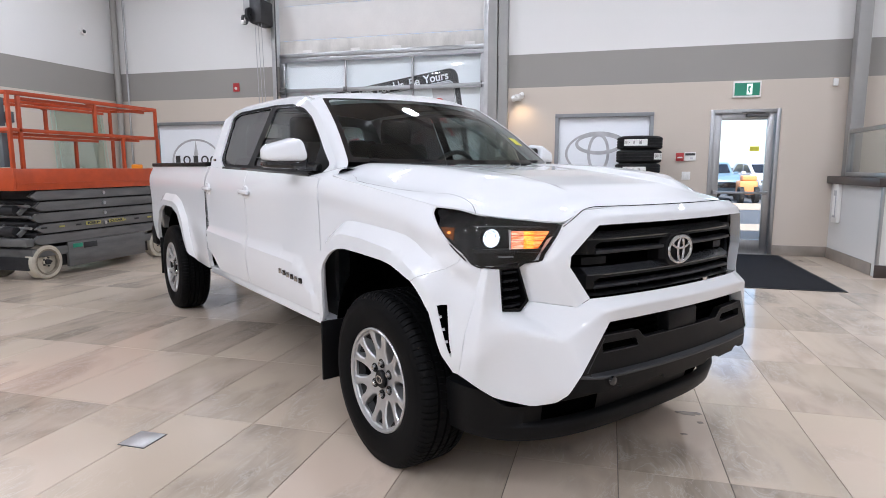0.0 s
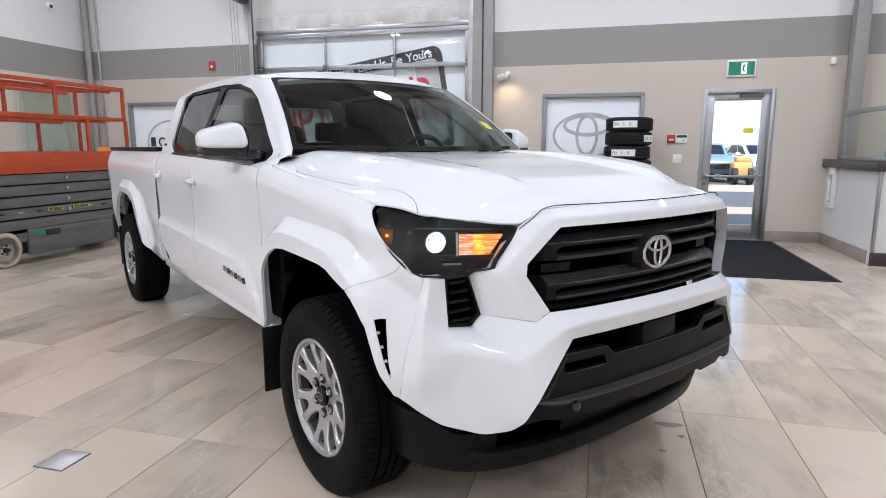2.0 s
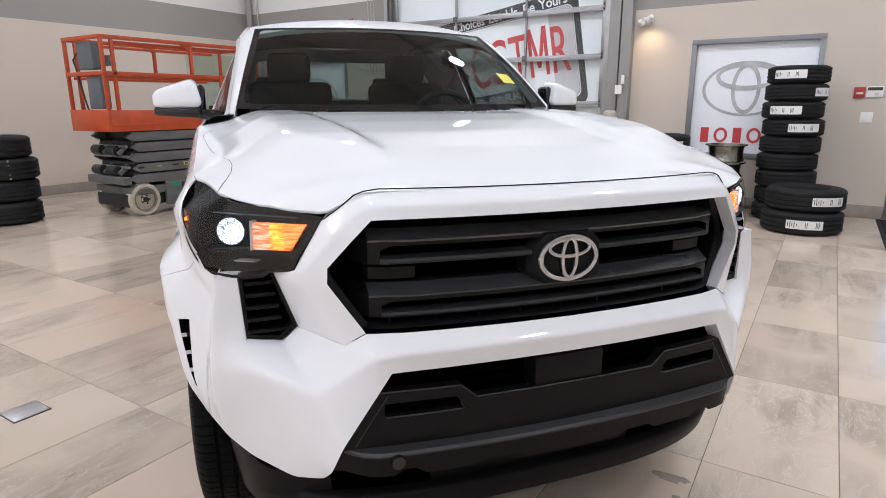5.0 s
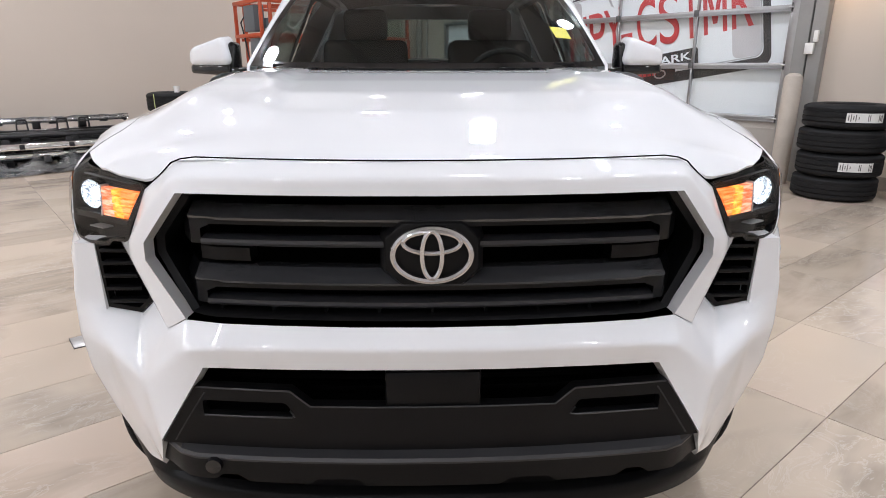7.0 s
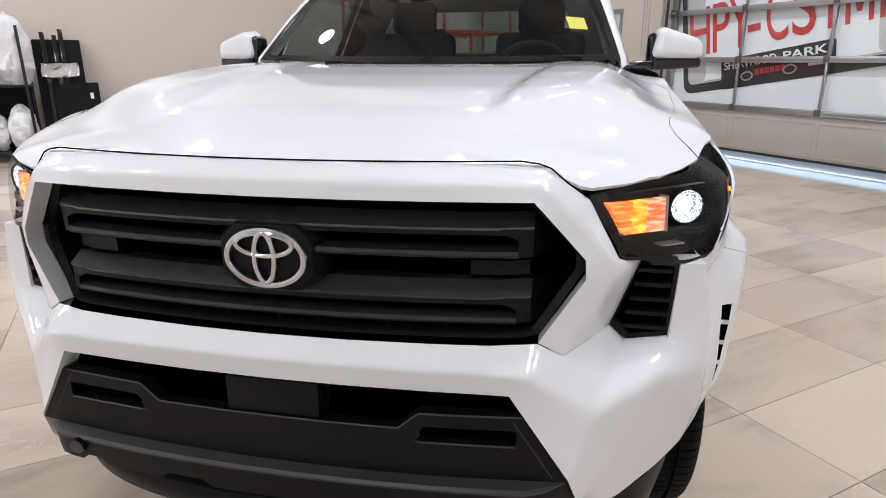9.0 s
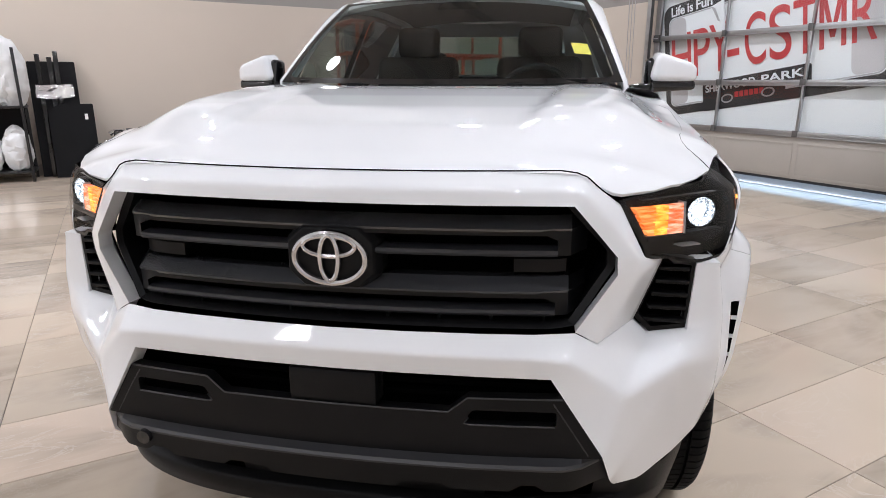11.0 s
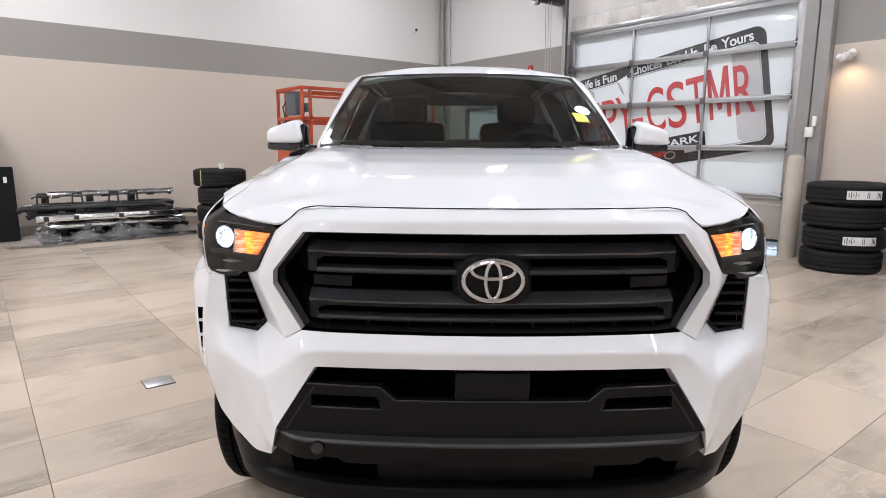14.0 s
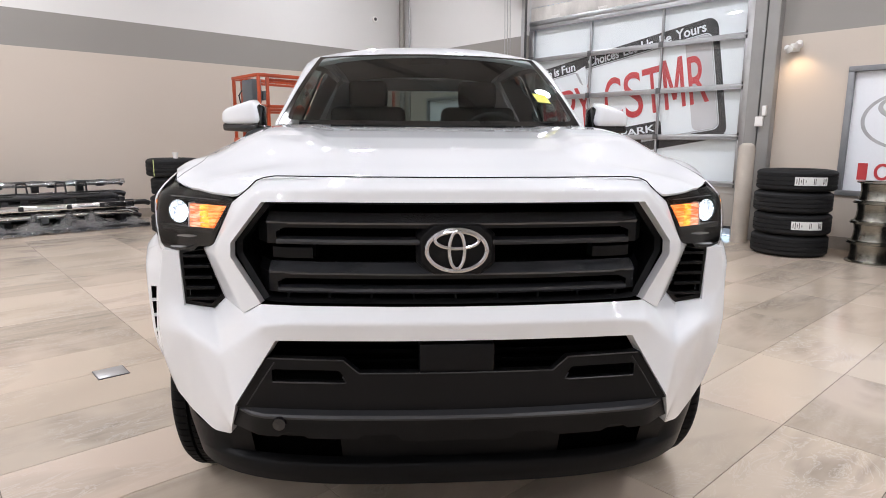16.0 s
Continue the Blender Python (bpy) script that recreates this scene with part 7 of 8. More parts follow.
def truck_wheel(yc, s):
    R, W = 0.384, 0.255
    xo = 0.931
    base = Matrix.Translation((s * (xo - W / 2 + 0.004), yc, 0.373)) @ Matrix.Diagonal((s, 1, 1, 1)) @ Matrix.Rotation(radians(90), 4, "Y")

    def place(bm):
        bmesh.ops.transform(bm, matrix=base, verts=bm.verts[:])
        for v in bm.verts:
            v.co.z = max(v.co.z, 0.002)
        return bm
    h = W / 2 - 0.002
    rim = lathe([(0.225, h - 0.004), (0.230, h - 0.008), (0.230, h - 0.022), (0.218, h - 0.034), (0.213, h - 0.034), (0.213, h - 0.020), (0.217, h - 0.008)], 60, None, "z", True)
    wheel = part("wheel", place(rim), M["alloy"], truck, "silver six-twin-spoke alloy wheel", 40)
    part("tyre", place(road_tyre(R, W + 0.004, 0.224)), M["tread"], wheel, "black road tyre", 30)
    part("barrel", place(lathe([(0.213, h - 0.035), (0.200, h - 0.06), (0.195, -h + 0.03), (0.223, -h + 0.012), (0.223, -h + 0.006), (0.19, -h + 0.03), (0.188, h - 0.06), (0.206, h - 0.035)], 48, None, "z", True)), M["disc"], wheel)
    part("brake_disc", place(lathe([(0.0, 0.028), (0.165, 0.028), (0.165, 0.008), (0.0, 0.008)], 40)), M["disc"], wheel)
    # black disc stands in for the shade deep inside the wheel
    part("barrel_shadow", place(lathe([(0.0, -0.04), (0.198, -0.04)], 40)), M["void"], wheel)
    part("hub", place(lathe([(0.0, h - 0.040), (0.060, h - 0.040), (0.086, h - 0.060), (0.092, h - 0.075), (0.0, h - 0.08)], 36)), M["alloy"], wheel)
    holes = []
    for k in range(6):
        for turn, pts in ((0, [(0.142, 0.006), (0.160, 0.020), (0.206, 0.031), (0.2075, 0.0)]), (30, [(0.100, 0.005), (0.124, 0.022), (0.160, 0.034), (0.206, 0.036), (0.208, 0.0)])):
            ca, sa = math.cos(radians(60 * k + turn)), math.sin(radians(60 * k + turn))
            lp = pts[:-1] + [(r, -w) for r, w in pts[:-1]][::-1]
            holes.append(soften([(r * ca - w * sa, r * sa + w * ca) for r, w in lp], 0.0045, 2))
    grown = []
    for lp in holes:
        c = sum((Vector(p) for p in lp), Vector((0, 0))) / len(lp)
        grown.append([tuple(Vector(p) + (Vector(p) - c).normalized() * 0.0065) for p in lp])
    disc = lambda x, y: Vector((x, y, h - (0.046 if any(inside(x, y, g) for g in grown) else 0.040) + 0.026 * step01(0.05, 0.20, math.hypot(x, y)) - 0.004 * abs(math.sin(3 * math.atan2(y, x))) * step01(0.08, 0.15, math.hypot(x, y))))
    part("wheel_face", place(skin(oval(0, 0, 0.222, 0.222, 72), disc, 0.013, holes, (0, 0, -0.034), None, [[tuple(Vector(p) * 1.0) for p in shrink(g, 1.03)] for g in grown])), M["alloy"], wheel, "", 35)
    for k in range(6):
        a = radians(60 * k)
        part("lug_nut", place(lathe([(0.0, h - 0.021), (0.009, h - 0.023), (0.0125, h - 0.031), (0.0125, h - 0.06)], 12, None, "z", False, Matrix.Translation((0.070 * math.cos(a), 0.070 * math.sin(a), 0)))), M["chrome"], wheel)
        part("nut_well", place(lathe([(0.014, h - 0.036), (0.0205, h - 0.034), (0.0205, h - 0.06)], 18, None, "z", False, Matrix.Translation((0.070 * math.cos(a), 0.070 * math.sin(a), 0)))), M["disc"], wheel)
    cap = part("hub_cap", place(lathe([(0.0, h - 0.022), (0.034, h - 0.023), (0.040, h - 0.028), (0.040, h - 0.055)], 28)), M["grille"], wheel, "dark hub cap with a small oval mark")
    for rx, ry in ((0.026, 0.018), (0.008, 0.017)):
        part("cap_mark", place(ring_band([(x, y) for x, y in oval(0, 0, rx, ry, 28)], [(x, y) for x, y in oval(0, 0, rx * 0.82 - 0.001, ry * 0.82 - 0.001, 28)], lambda x, y, d: Vector((y, x, h - 0.0225 + d)), 0.002)), M["chrome"], cap)
    return wheel


for s in (-1, 1):
    for yc in (0.0, 3.71):
        truck_wheel(yc, s)
part("front_axle", rod((-0.75, 0, 0.37), (0.75, 0, 0.37), 0.04), M["void"], truck)
part("rear_axle", rod((-0.75, 3.71, 0.37), (0.75, 3.71, 0.37), 0.05), M["void"], truck)
# ---- scissor lift ----
def scissor_lift():
    t = thing("scissor_lift", pose(-6.40, 6.25, 0), "orange and grey lowered scissor lift with folded guard rails", "scissor lift")
    hx = 0.40
    y0, y1 = -1.10, 1.08
    part("chassis", box(-hx + 0.02, hx - 0.02, y0 + 0.12, y1, 0.26, 0.36, 0.008), M["lift_grey"], t)
    part("side_tray", box(hx - 0.05, hx - 0.005, -0.52, 0.72, 0.10, 0.40, 0.008), M["lift_grey"], t)
    part("side_tray", box(-hx + 0.005, -hx + 0.05, -0.52, 0.72, 0.10, 0.40, 0.008), M["lift_grey"], t)
    part("tray_slot", box(hx - 0.004, hx + 0.002, -0.30, -0.10, 0.30, 0.37, 0.002), M["lift_dark"], t)
    part("tray_label", box(hx - 0.003, hx + 0.003, -0.46, -0.32, 0.32, 0.37, 0.001), M["exit_green"], t)
    part("belly", box(-hx + 0.07, hx - 0.07, y0 + 0.1, y1 - 0.1, 0.12, 0.27), M["lift_dark"], t)
    # base beam with hazard marks and the folded arms above it
    for k in range(5):
        z = 0.405 + 0.127 * k
        for s in (-1, 1):
            x0, x1 = sorted((s * (hx - 0.055), s * (hx - 0.004 - 0.006 * (k % 2))))
            sh = 0.05 * (k % 2)
            prof = [(y0 + 0.22 + sh, z), (y0 + 0.14 + sh, z + 0.05), (y0 + 0.22 + sh, z + 0.105), (y1 - 0.02 - sh, z + 0.105), (y1 + 0.03 - sh, z + 0.05), (y1 - 0.02 - sh, z)]
            bm = prism(prof, lambda u, v, d: Vector((x0 + d, u, v)), x1 - x0)
            arm = part("scissor_arm", bm, M["lift_grey"], t)
            if k:
                part("pivot_pin", rod((s * (hx - 0.03), 0.05, z + 0.055), (s * (hx + 0.014), 0.05, z + 0.055), 0.022, 14), M["steel"], arm)
    for k in range(8):
        y = -0.86 + 0.235 * k
        part("hazard_mark", box(hx - 0.003, hx + 0.0025, y, y + 0.075, 0.585, 0.605, 0.001), M["warning" if k % 2 else "lift_dark"], t)
    for nm, a, b in (("KEEP", -0.245, -0.02), ("CLEAR", 0.11, 0.36)):
        lab = part("warning_label", box(hx - 0.002, hx + 0.003, a, b, 0.578, 0.622, 0.001), M["warning"], t)
        letters("warning_text", nm, 0.042, Matrix.Translation((hx + 0.004, a + 0.02, 0.586)) @ pose(0, 0, 0, 90, 0, 90), M["ink"], lab, 0.0005, 0.002, b - a - 0.04)
    # folded inner links at the end
    for z in (0.50, 0.63, 0.76, 0.88):
        part("cross_tube", rod((-hx + 0.05, y0 + 0.26, z), (hx - 0.05, y0 + 0.26, z), 0.042, 16), M["lift_dark"], t)
        part("cross_bar", rod((-hx + 0.04, y0 + 0.12 + 0.03 * (z > 0.6), z - 0.03), (hx - 0.04, y0 + 0.12 + 0.03 * (z > 0.6), z - 0.03), 0.016), M["steel"], t)
    part("cylinder", rod((0.0, y0 + 0.35, 0.52), (0.0, 0.5, 0.86), 0.05, 16), M["lift_dark"], t)
    part("end_beam", box(-hx, hx, y0 + 0.04, y0 + 0.14, 0.40, 0.49, 0.008), M["lift_grey"], t)
    for y, z in ((y0 + 0.10, 0.56), (y0 + 0.12, 0.80)):
        for x in (-0.20, 0.12):
            part("end_drum", rod((x - 0.09, y, z), (x + 0.09, y, z), 0.058, 18), M["lift_dark"], t)
            part("end_link", beam((x + 0.13, y - 0.02, z - 0.04), (x + 0.13, y + 0.10, z + 0.06), 0.03, 0.05), M["lift_grey"], t)
    # added dark box, so the gaps between the arms look shaded
    part("arm_gap_shade", box(-hx + 0.07, hx - 0.07, y0 + 0.30, y1 - 0.10, 0.40, 1.02), M["lift_dark"], t)
    # wheels
    for y in (-0.80, 1.02):
        for s in (-1, 1):
            bx = Matrix.Translation((s * (hx - 0.075), y, 0.20)) @ Matrix.Diagonal((s, 1, 1, 1))
            w = part("wheel", lathe([(0.0, 0.045), (0.05, 0.05), (0.055, 0.03), (0.135, 0.022), (0.150, 0.060), (0.178, 0.066), (0.196, 0.055), (0.200, 0.03), (0.200, -0.05), (0.185, -0.066), (0.0, -0.066)], 40, None, "x", False, bx), M["cream"], t, "dirty cream solid tyre")
            part("rim_ring", lathe([(0.128, 0.030), (0.132, 0.060), (0.148, 0.066), (0.152, 0.062)], 40, None, "x", False, bx), M["rim_dirt"], w)
            part("hub", lathe([(0.0, 0.085), (0.028, 0.082), (0.034, 0.04)], 16, None, "x", False, bx), M["lift_dark"], w)
            for k in range(5):
                a = k * math.tau / 5
                part("wheel_nut", lathe([(0.0, 0.062), (0.010, 0.060), (0.012, 0.045)], 8, None, "x", False, bx @ Matrix.Translation((0, 0.05 * math.cos(a), 0.05 * math.sin(a)))), M["lift_dark"], w)
    # deck
    part("deck", box(-hx, hx, y0, y1, 1.03, 1.07, 0.006), M["lift_grey"], t)
    for s in (-1, 1):
        x0, x1 = sorted((s * hx, s * (hx + 0.012)))
        part("toe_board", box(x0, x1, y0 - 0.02, y1, 1.03, 1.27, 0.005), M["orange"], t)
        part("toe_fold", box(x0 - 0.004 * s, x1 + 0.006 * s, y0 - 0.02, y1, 1.10, 1.115, 0.002), M["orange"], t)
    part("end_board", box(-hx - 0.012, hx + 0.012, y0 - 0.05, y0 - 0.02, 1.03, 1.28, 0.006), M["orange"], t)
    part("far_board", box(-hx, hx, y1, y1 + 0.02, 1.03, 1.27, 0.005), M["orange"], t)
    # guard rails
    for s in (-1, 1):
        x = s * (hx - 0.01)
        part("top_rail", beam((x, y0 - 0.03, 2.085), (x, y1, 2.085), 0.038, 0.045), M["orange"], t)
        part("slide_rail", beam((x - 0.045 * s, y0 + 0.15, 2.035), (x - 0.045 * s, y1 - 0.18, 2.035), 0.034, 0.034), M["orange"], t)
        part("mid_rail", beam((x, y0 - 0.02, 1.69), (x, y1, 1.69), 0.034, 0.040), M["orange"], t)
        part("slide_mid_rail", beam((x - 0.045 * s, y0 + 0.02, 1.645), (x - 0.045 * s, y1 - 0.30, 1.645), 0.032, 0.032), M["orange"], t)
        for y, z0, z1 in ((y0 - 0.02, 1.27, 2.08), (y0 + 0.10, 1.27, 2.06), (0.02, 1.70, 2.06), (0.45, 1.27, 1.68), (y1 - 0.01, 1.68, 2.07), (y1 + 0.01, 1.27, 1.68)):
            part("rail_post", beam((x, y, z0), (x, y, z1), 0.034, 0.040), M["orange"], t)
        part("gusset", prism([(0.02, 2.06), (-0.13, 2.06), (0.02, 1.99)], lambda u, v, d: Vector((x + d, u, v)), 0.008), M["orange"], t)
    for y, z in ((y0 - 0.03, 2.085), (y0 - 0.03, 1.69), (y1, 2.085), (y1, 1.69)):
        part("end_rail", beam((-hx, y, z), (hx, y, z), 0.036, 0.042), M["orange"], t)
    c = part("control_box", box(-0.16, 0.16, y0 - 0.01, y0 + 0.13, 1.74, 2.05, 0.012), M["box_grey"], t, "slate grey control box")
    part("box_plate", box(0.04, 0.22, y0 + 0.14, y0 + 0.19, 1.78, 1.90, 0.006), M["box_grey"], c)
    d = part("manual_box", box(-0.02, 0.26, y0 - 0.01, y0 + 0.10, 1.29, 1.66, 0.012), M["box_grey"], t, "slate grey document box")
    part("cable", tube([(-0.18, y0 + 0.02, 1.95), (-0.24, y0 - 0.02, 1.85), (-0.22, y0, 1.72), (-0.2, y0 + 0.04, 1.40), (-0.1, y0 + 0.05, 1.10)], 0.010), M["lift_dark"], t)
    part("hook", tube([(hx - 0.02, y1 - 0.05, 1.27), (hx - 0.02, y1 - 0.06, 1.33), (hx - 0.02, y1 - 0.02, 1.34), (hx - 0.02, y1 - 0.01, 1.29)], 0.007), M["steel"], t)
    return t


scissor_lift()
hb = thing("tool_pouch", pose(-6.1, 7.02, 1.071), "small amber tool pouch on the lift deck", "tool pouch")
part("pouch", box(-0.03, 0.03, -0.08, 0.08, 0, 0.255, 0.015), M["amber"], hb)

M["glass_edge"] = mat("green_glass_edge", (0.45, 0.62, 0.54), 0.15, var=0.05)
# ---- glass sheets leaning on the west wall ----
for y0, y1, h, off in ((8.22, 9.25, 2.30, 0.14), (8.30, 9.30, 2.24, 0.19)):
    m = Matrix.Translation((XW + 0.03 + off + 0.02, 0, 0.006)) @ Matrix.Rotation(math.atan2(-off, h), 4, "Y")
    gl_ = thing("glass_sheet", m, "tall pale glass sheet leaning on the wall", "glass sheet", "leaning glass sheets")
    bm = bmesh.new()
    bm.faces.new([bm.verts.new(p) for p in ((0, y0, 0), (0, y1, 0), (0, y1, h), (0, y0, h))])
    part("pane", bm, M["green_glass"], gl_)
    for nm, bx in (("edge", (y0 - 0.004, y0, 0, h)), ("edge", (y1, y1 + 0.004, 0, h)), ("edge", (y0, y1, h, h + 0.004))):
        part(nm, box(-0.004, 0.004, *bx), M["glass_edge"], gl_, "pale green polished edge")

# ---- side steps on the floor by the west wall ----
def side_step(m, bright, label, hoops=False):
    t = thing("side_step", m, label, "side step", "pile of side steps")
    for y in (-0.75, -0.2, 0.35):
        part("mount", box(-0.055, 0.045, y - 0.045, y + 0.045, -0.11, -0.02, 0.006), M["bar_black"], t)
    mt = M["bar_bright" if bright else "bar_black"]
    part("step_tube", tube([(0, -0.92, -0.03), (0, -0.86, 0.0), (0, -0.3, 0.0), (0, 0.3, 0.0), (0, 0.86, 0.0), (0, 0.92, -0.03)], 0.038, 14), mt, t)
    for y in (-0.5, 0.5):
        part("tread_pad", box(-0.03, 0.03, y - 0.20, y + 0.20, 0.034, 0.044, 0.004), M["bar_black"], t)
    for y in (-0.78, -0.36, 0.10, 0.36) if hoops else ():
        part("bracket", ring_band([(y - 0.075, 0.0), (y - 0.062, 0.17), (y - 0.045, 0.185), (y + 0.045, 0.185), (y + 0.062, 0.17), (y + 0.075, 0.0)], [(y - 0.056, 0.0), (y - 0.048, 0.150), (y - 0.038, 0.160), (y + 0.038, 0.160), (y + 0.048, 0.150), (y + 0.056, 0.0)], lambda u, v, d: Vector((0.01 - d, u, v)), 0.05), M["bar_black"], t)
        part("bracket_bar", box(-0.035, 0.008, y - 0.050, y + 0.050, 0.118, 0.134, 0.003), M["bar_black"], t)
    for y in (-0.62, 0.0, 0.62):
        part("foot_plate", box(-0.05, 0.03, y - 0.05, y + 0.05, -0.05, -0.035, 0.003), M["bar_black"], t)
    return t


# three black steps inside the pile are added in place of its shadows
for x, y, z, rx, rz, bright, lab in ((-8.30, 3.08, 0.47, 0, 1, False, "black tubular side step with upright brackets on the pile"), (-8.14, 2.92, 0.455, 4, -2, False, "black tubular side step in the pile"), (-8.50, 3.10, 0.615, 0, 0, True, "bright wrapped side step at the back of the pile"),
                                     (-8.30, 3.25, 0.22, 12, 1, True, "bright side step low in the pile"), (-8.02, 3.10, 0.21, -20, 3, True, "bright side step at the front of the pile"), (-8.42, 3.3, 0.12, 0, -1, False, "black side step at the bottom of the pile"), (-8.40, 3.04, 0.40, 10, 0, False, "black side step added as shade under the top of the pile"), (-8.20, 3.02, 0.36, -15, 1, False, "black side step added as shade in the middle of the pile"), (-8.44, 3.20, 0.30, 0, -1, False, "black side step added as shade deep in the pile"), (-8.10, 3.36, 0.33, 35, 2, False, "black side step tipped over the pile")):
    side_step(pose(x, y, z, 0, rx, rz), bright, lab, "upright" in lab)


def running_board(m):
    t = thing("running_board", m, "bright silver running board in the pile", "running board", "pile of side steps")
    part("board", box(-0.05, 0.05, -0.92, 0.92, 0.0, 0.085, 0.012), M["bar_bright"], t)
    for y in (-0.8, -0.45, 0.1, 0.5, 0.85):
        part("clip", box(0.045, 0.058, y - 0.03, y + 0.03, 0.01, 0.07, 0.004), M["bar_black"], t)
    return t


running_board(pose(-7.98, 3.10, 0.285, 0, -8, -1))
running_board(pose(-8.50, 3.02, 0.422, 0, 0, 1))
cr = thing("floor_tray", pose(-8.2, 3.2, 0), "flat black tray under the side steps", "tray")
part("tray", box(-0.46, 0.40, -0.98, 0.98, 0.0, 0.05, 0.006), M["bar_black"], cr)
for y in (-0.7, 0.0, 0.7):
    part("riser", box(-0.35, 0.12, y - 0.04, y + 0.04, 0.05, 0.422, 0.006), M["bar_black"], cr)


def crumpled(nu, nv, place, amp, seed, material, name, label, category):
    bm = bmesh.new()
    g = [[None] * (nv + 1) for _ in range(nu + 1)]
    for i in range(nu + 1):
        for j in range(nv + 1):
            p = Vector(place(i / nu, j / nv))
            q = p * 7 + Vector((seed, seed * 2, 0))
            p += Vector((noise.noise(q), noise.noise(q + Vector((9, 0, 0))), noise.noise(q + Vector((0, 9, 0))))) * amp
            q = p * 26
            p += Vector((noise.noise(q), noise.noise(q + Vector((5, 0, 0))), noise.noise(q + Vector((0, 5, 0))))) * amp * 0.55
            p.z = max(p.z, 0.006)
            g[i][j] = bm.verts.new(p)
    for i in range(nu):
        for j in range(nv):
            bm.faces.new((g[i][j], g[i + 1][j], g[i + 1][j + 1], g[i][j + 1]))
    return solid(name, bm, material, label, category, "", "", 25)


# film thrown over the pile: tents over its corners, flat on the floor before it
PEAKS = ((2.28, 0.27, 0.13), (2.76, 0.25, 0.10), (3.20, 0.28, 0.12), (3.47, 0.25, 0.15), (4.02, 0.10, 0.20))


def film_at(u, v):
    y = 1.80 + 2.55 * u + 0.03 * math.sin(9 * v)
    rise = max(h * math.exp(-abs(y - c) / w) for c, h, w in PEAKS)
    return (-7.62 - 0.10 * u - 0.36 * v, y, 0.01 + (0.03 + rise) * step01(0.02, 0.85, v) ** 1.2)


crumpled(220, 40, film_at, 0.036, 1.3, M["wrap"], "plastic_wrap", "crumpled clear plastic wrap over the side steps", "plastic wrap")
crumpled(40, 10, lambda u, v: (-8.50 + 0.08 * v, 2.5 + 1.55 * u, 0.60 + 0.06 * math.sin(math.pi * v)), 0.02, 4.1, M["wrap"], "plastic_wrap", "clear plastic film round the back side step", "plastic wrap")

# ---- trim panels and bags by the west wall ----


def leaning_panel(y0, y1, h, x, tilt, material, label, r=0.05):
    t = thing("trim_panel", Matrix.Translation((x, 0, 0.004)) @ Matrix.Rotation(radians(-tilt), 4, "Y"), label, "trim panel", "leaning trim panels")
    out = [(y0, 0), (y1, 0), (y1, h - 0.012), (y1 - 0.012, h)] + [(y0 + r - r * math.sin(k * math.pi / 12), h - r + r * math.cos(k * math.pi / 12)) for k in range(7)]
    part("panel", prism(out, lambda u, v, d: Vector((0.03 - d, u, v)), 0.03), material, t)
    return t


lp1 = leaning_panel(1.28, 1.86, 1.60, -8.62, 7, M["black_board"], "tall black trim panel leaning on the wall", 0.02)
lp2 = leaning_panel(1.46, 2.02, 1.02, -8.42, 8, M["black_board"], "black rounded trim panel with a white tag", 0.20)
part("tag", box(0.031, 0.033, 1.90, 1.94, 0.80, 0.88), M["label"], lp2)
for y, h in ((1.42, 1.70), (1.56, 1.66), (1.64, 1.74)):
    st_ = solid("trim_strip", box(-0.012, 0.012, y - 0.03, y + 0.03, 0, h, 0.004), M["gloss_black"], "long black trim strip leaning on the wall", "trim strip", "leaning trim strips")
    st_.matrix_basis = Matrix.Translation((-8.56, 0, 0.004)) @ Matrix.Rotation(radians(-6.5), 4, "Y")
crumpled(10, 16, lambda u, v: (-8.50 - 0.11 * u, 1.36 + 0.45 * v, 1.10 + 0.18 * u), 0.02, 2.2, M["wrap"], "plastic_wrap", "clear plastic tape wrapped round the trim panel", "plastic wrap")
rk = thing("parts_rack", pose(-8.45, 0.75, 0), "black parts rack holding bagged parts", "rack")
for y in (-0.45, 0.45):
    for x in (-0.25, 0.25):
        part("upright", beam((x, y, 0), (x, y, 1.75), 0.035, 0.035), M["bar_black"], rk)
for z in (0.12, 0.98):
    part("shelf", box(-0.28, 0.28, -0.48, 0.48, z, z + 0.03, 0.004), M["bar_black"], rk)
part("back_panel", box(-0.27, -0.25, -0.46, 0.46, 0.15, 1.0), M["black_board"], rk)


def bag(cx, cy, z0, w, d, h, seed):
    def place(u, v):
        a = u * math.tau
        k = math.sin(math.pi * min(1, 0.06 + v * 0.97)) ** 0.45
        return (cx + d * k * math.cos(a), cy + w * k * math.sin(a), z0 + h * v)
    return crumpled(36, 22, place, 0.035, seed, M["poly_bag"], "plastic_bag", "crumpled white plastic bag of parts on the rack", "bag")


bag(-8.38, 1.08, 1.01, 0.24, 0.17, 0.90, 5.1)
bag(-8.40, 0.72, 1.01, 0.22, 0.17, 0.80, 6.3)
bag(-8.36, 1.06, 0.15, 0.17, 0.15, 0.62, 7.7)
bag(-8.38, 0.70, 0.15, 0.20, 0.16, 0.58, 8.2)

# ---- outside ----
gr = solid("ground", box(-600, 600, YW + T, 900, -0.20, -0.03), M["asphalt"], "dark asphalt car lot", "ground", kind="structure")
ap = solid("pavement", box(-14, 20, YW + T, 15.2, -0.03, -0.012), M["pavement"], "pale concrete apron outside the doors", "pavement", kind="structure")
ap2 = solid("pavement", box(-14, 24, 20.5, 24.0, -0.03, -0.02), M["pavement"], "pale concrete strip across the lot", "pavement", kind="structure")


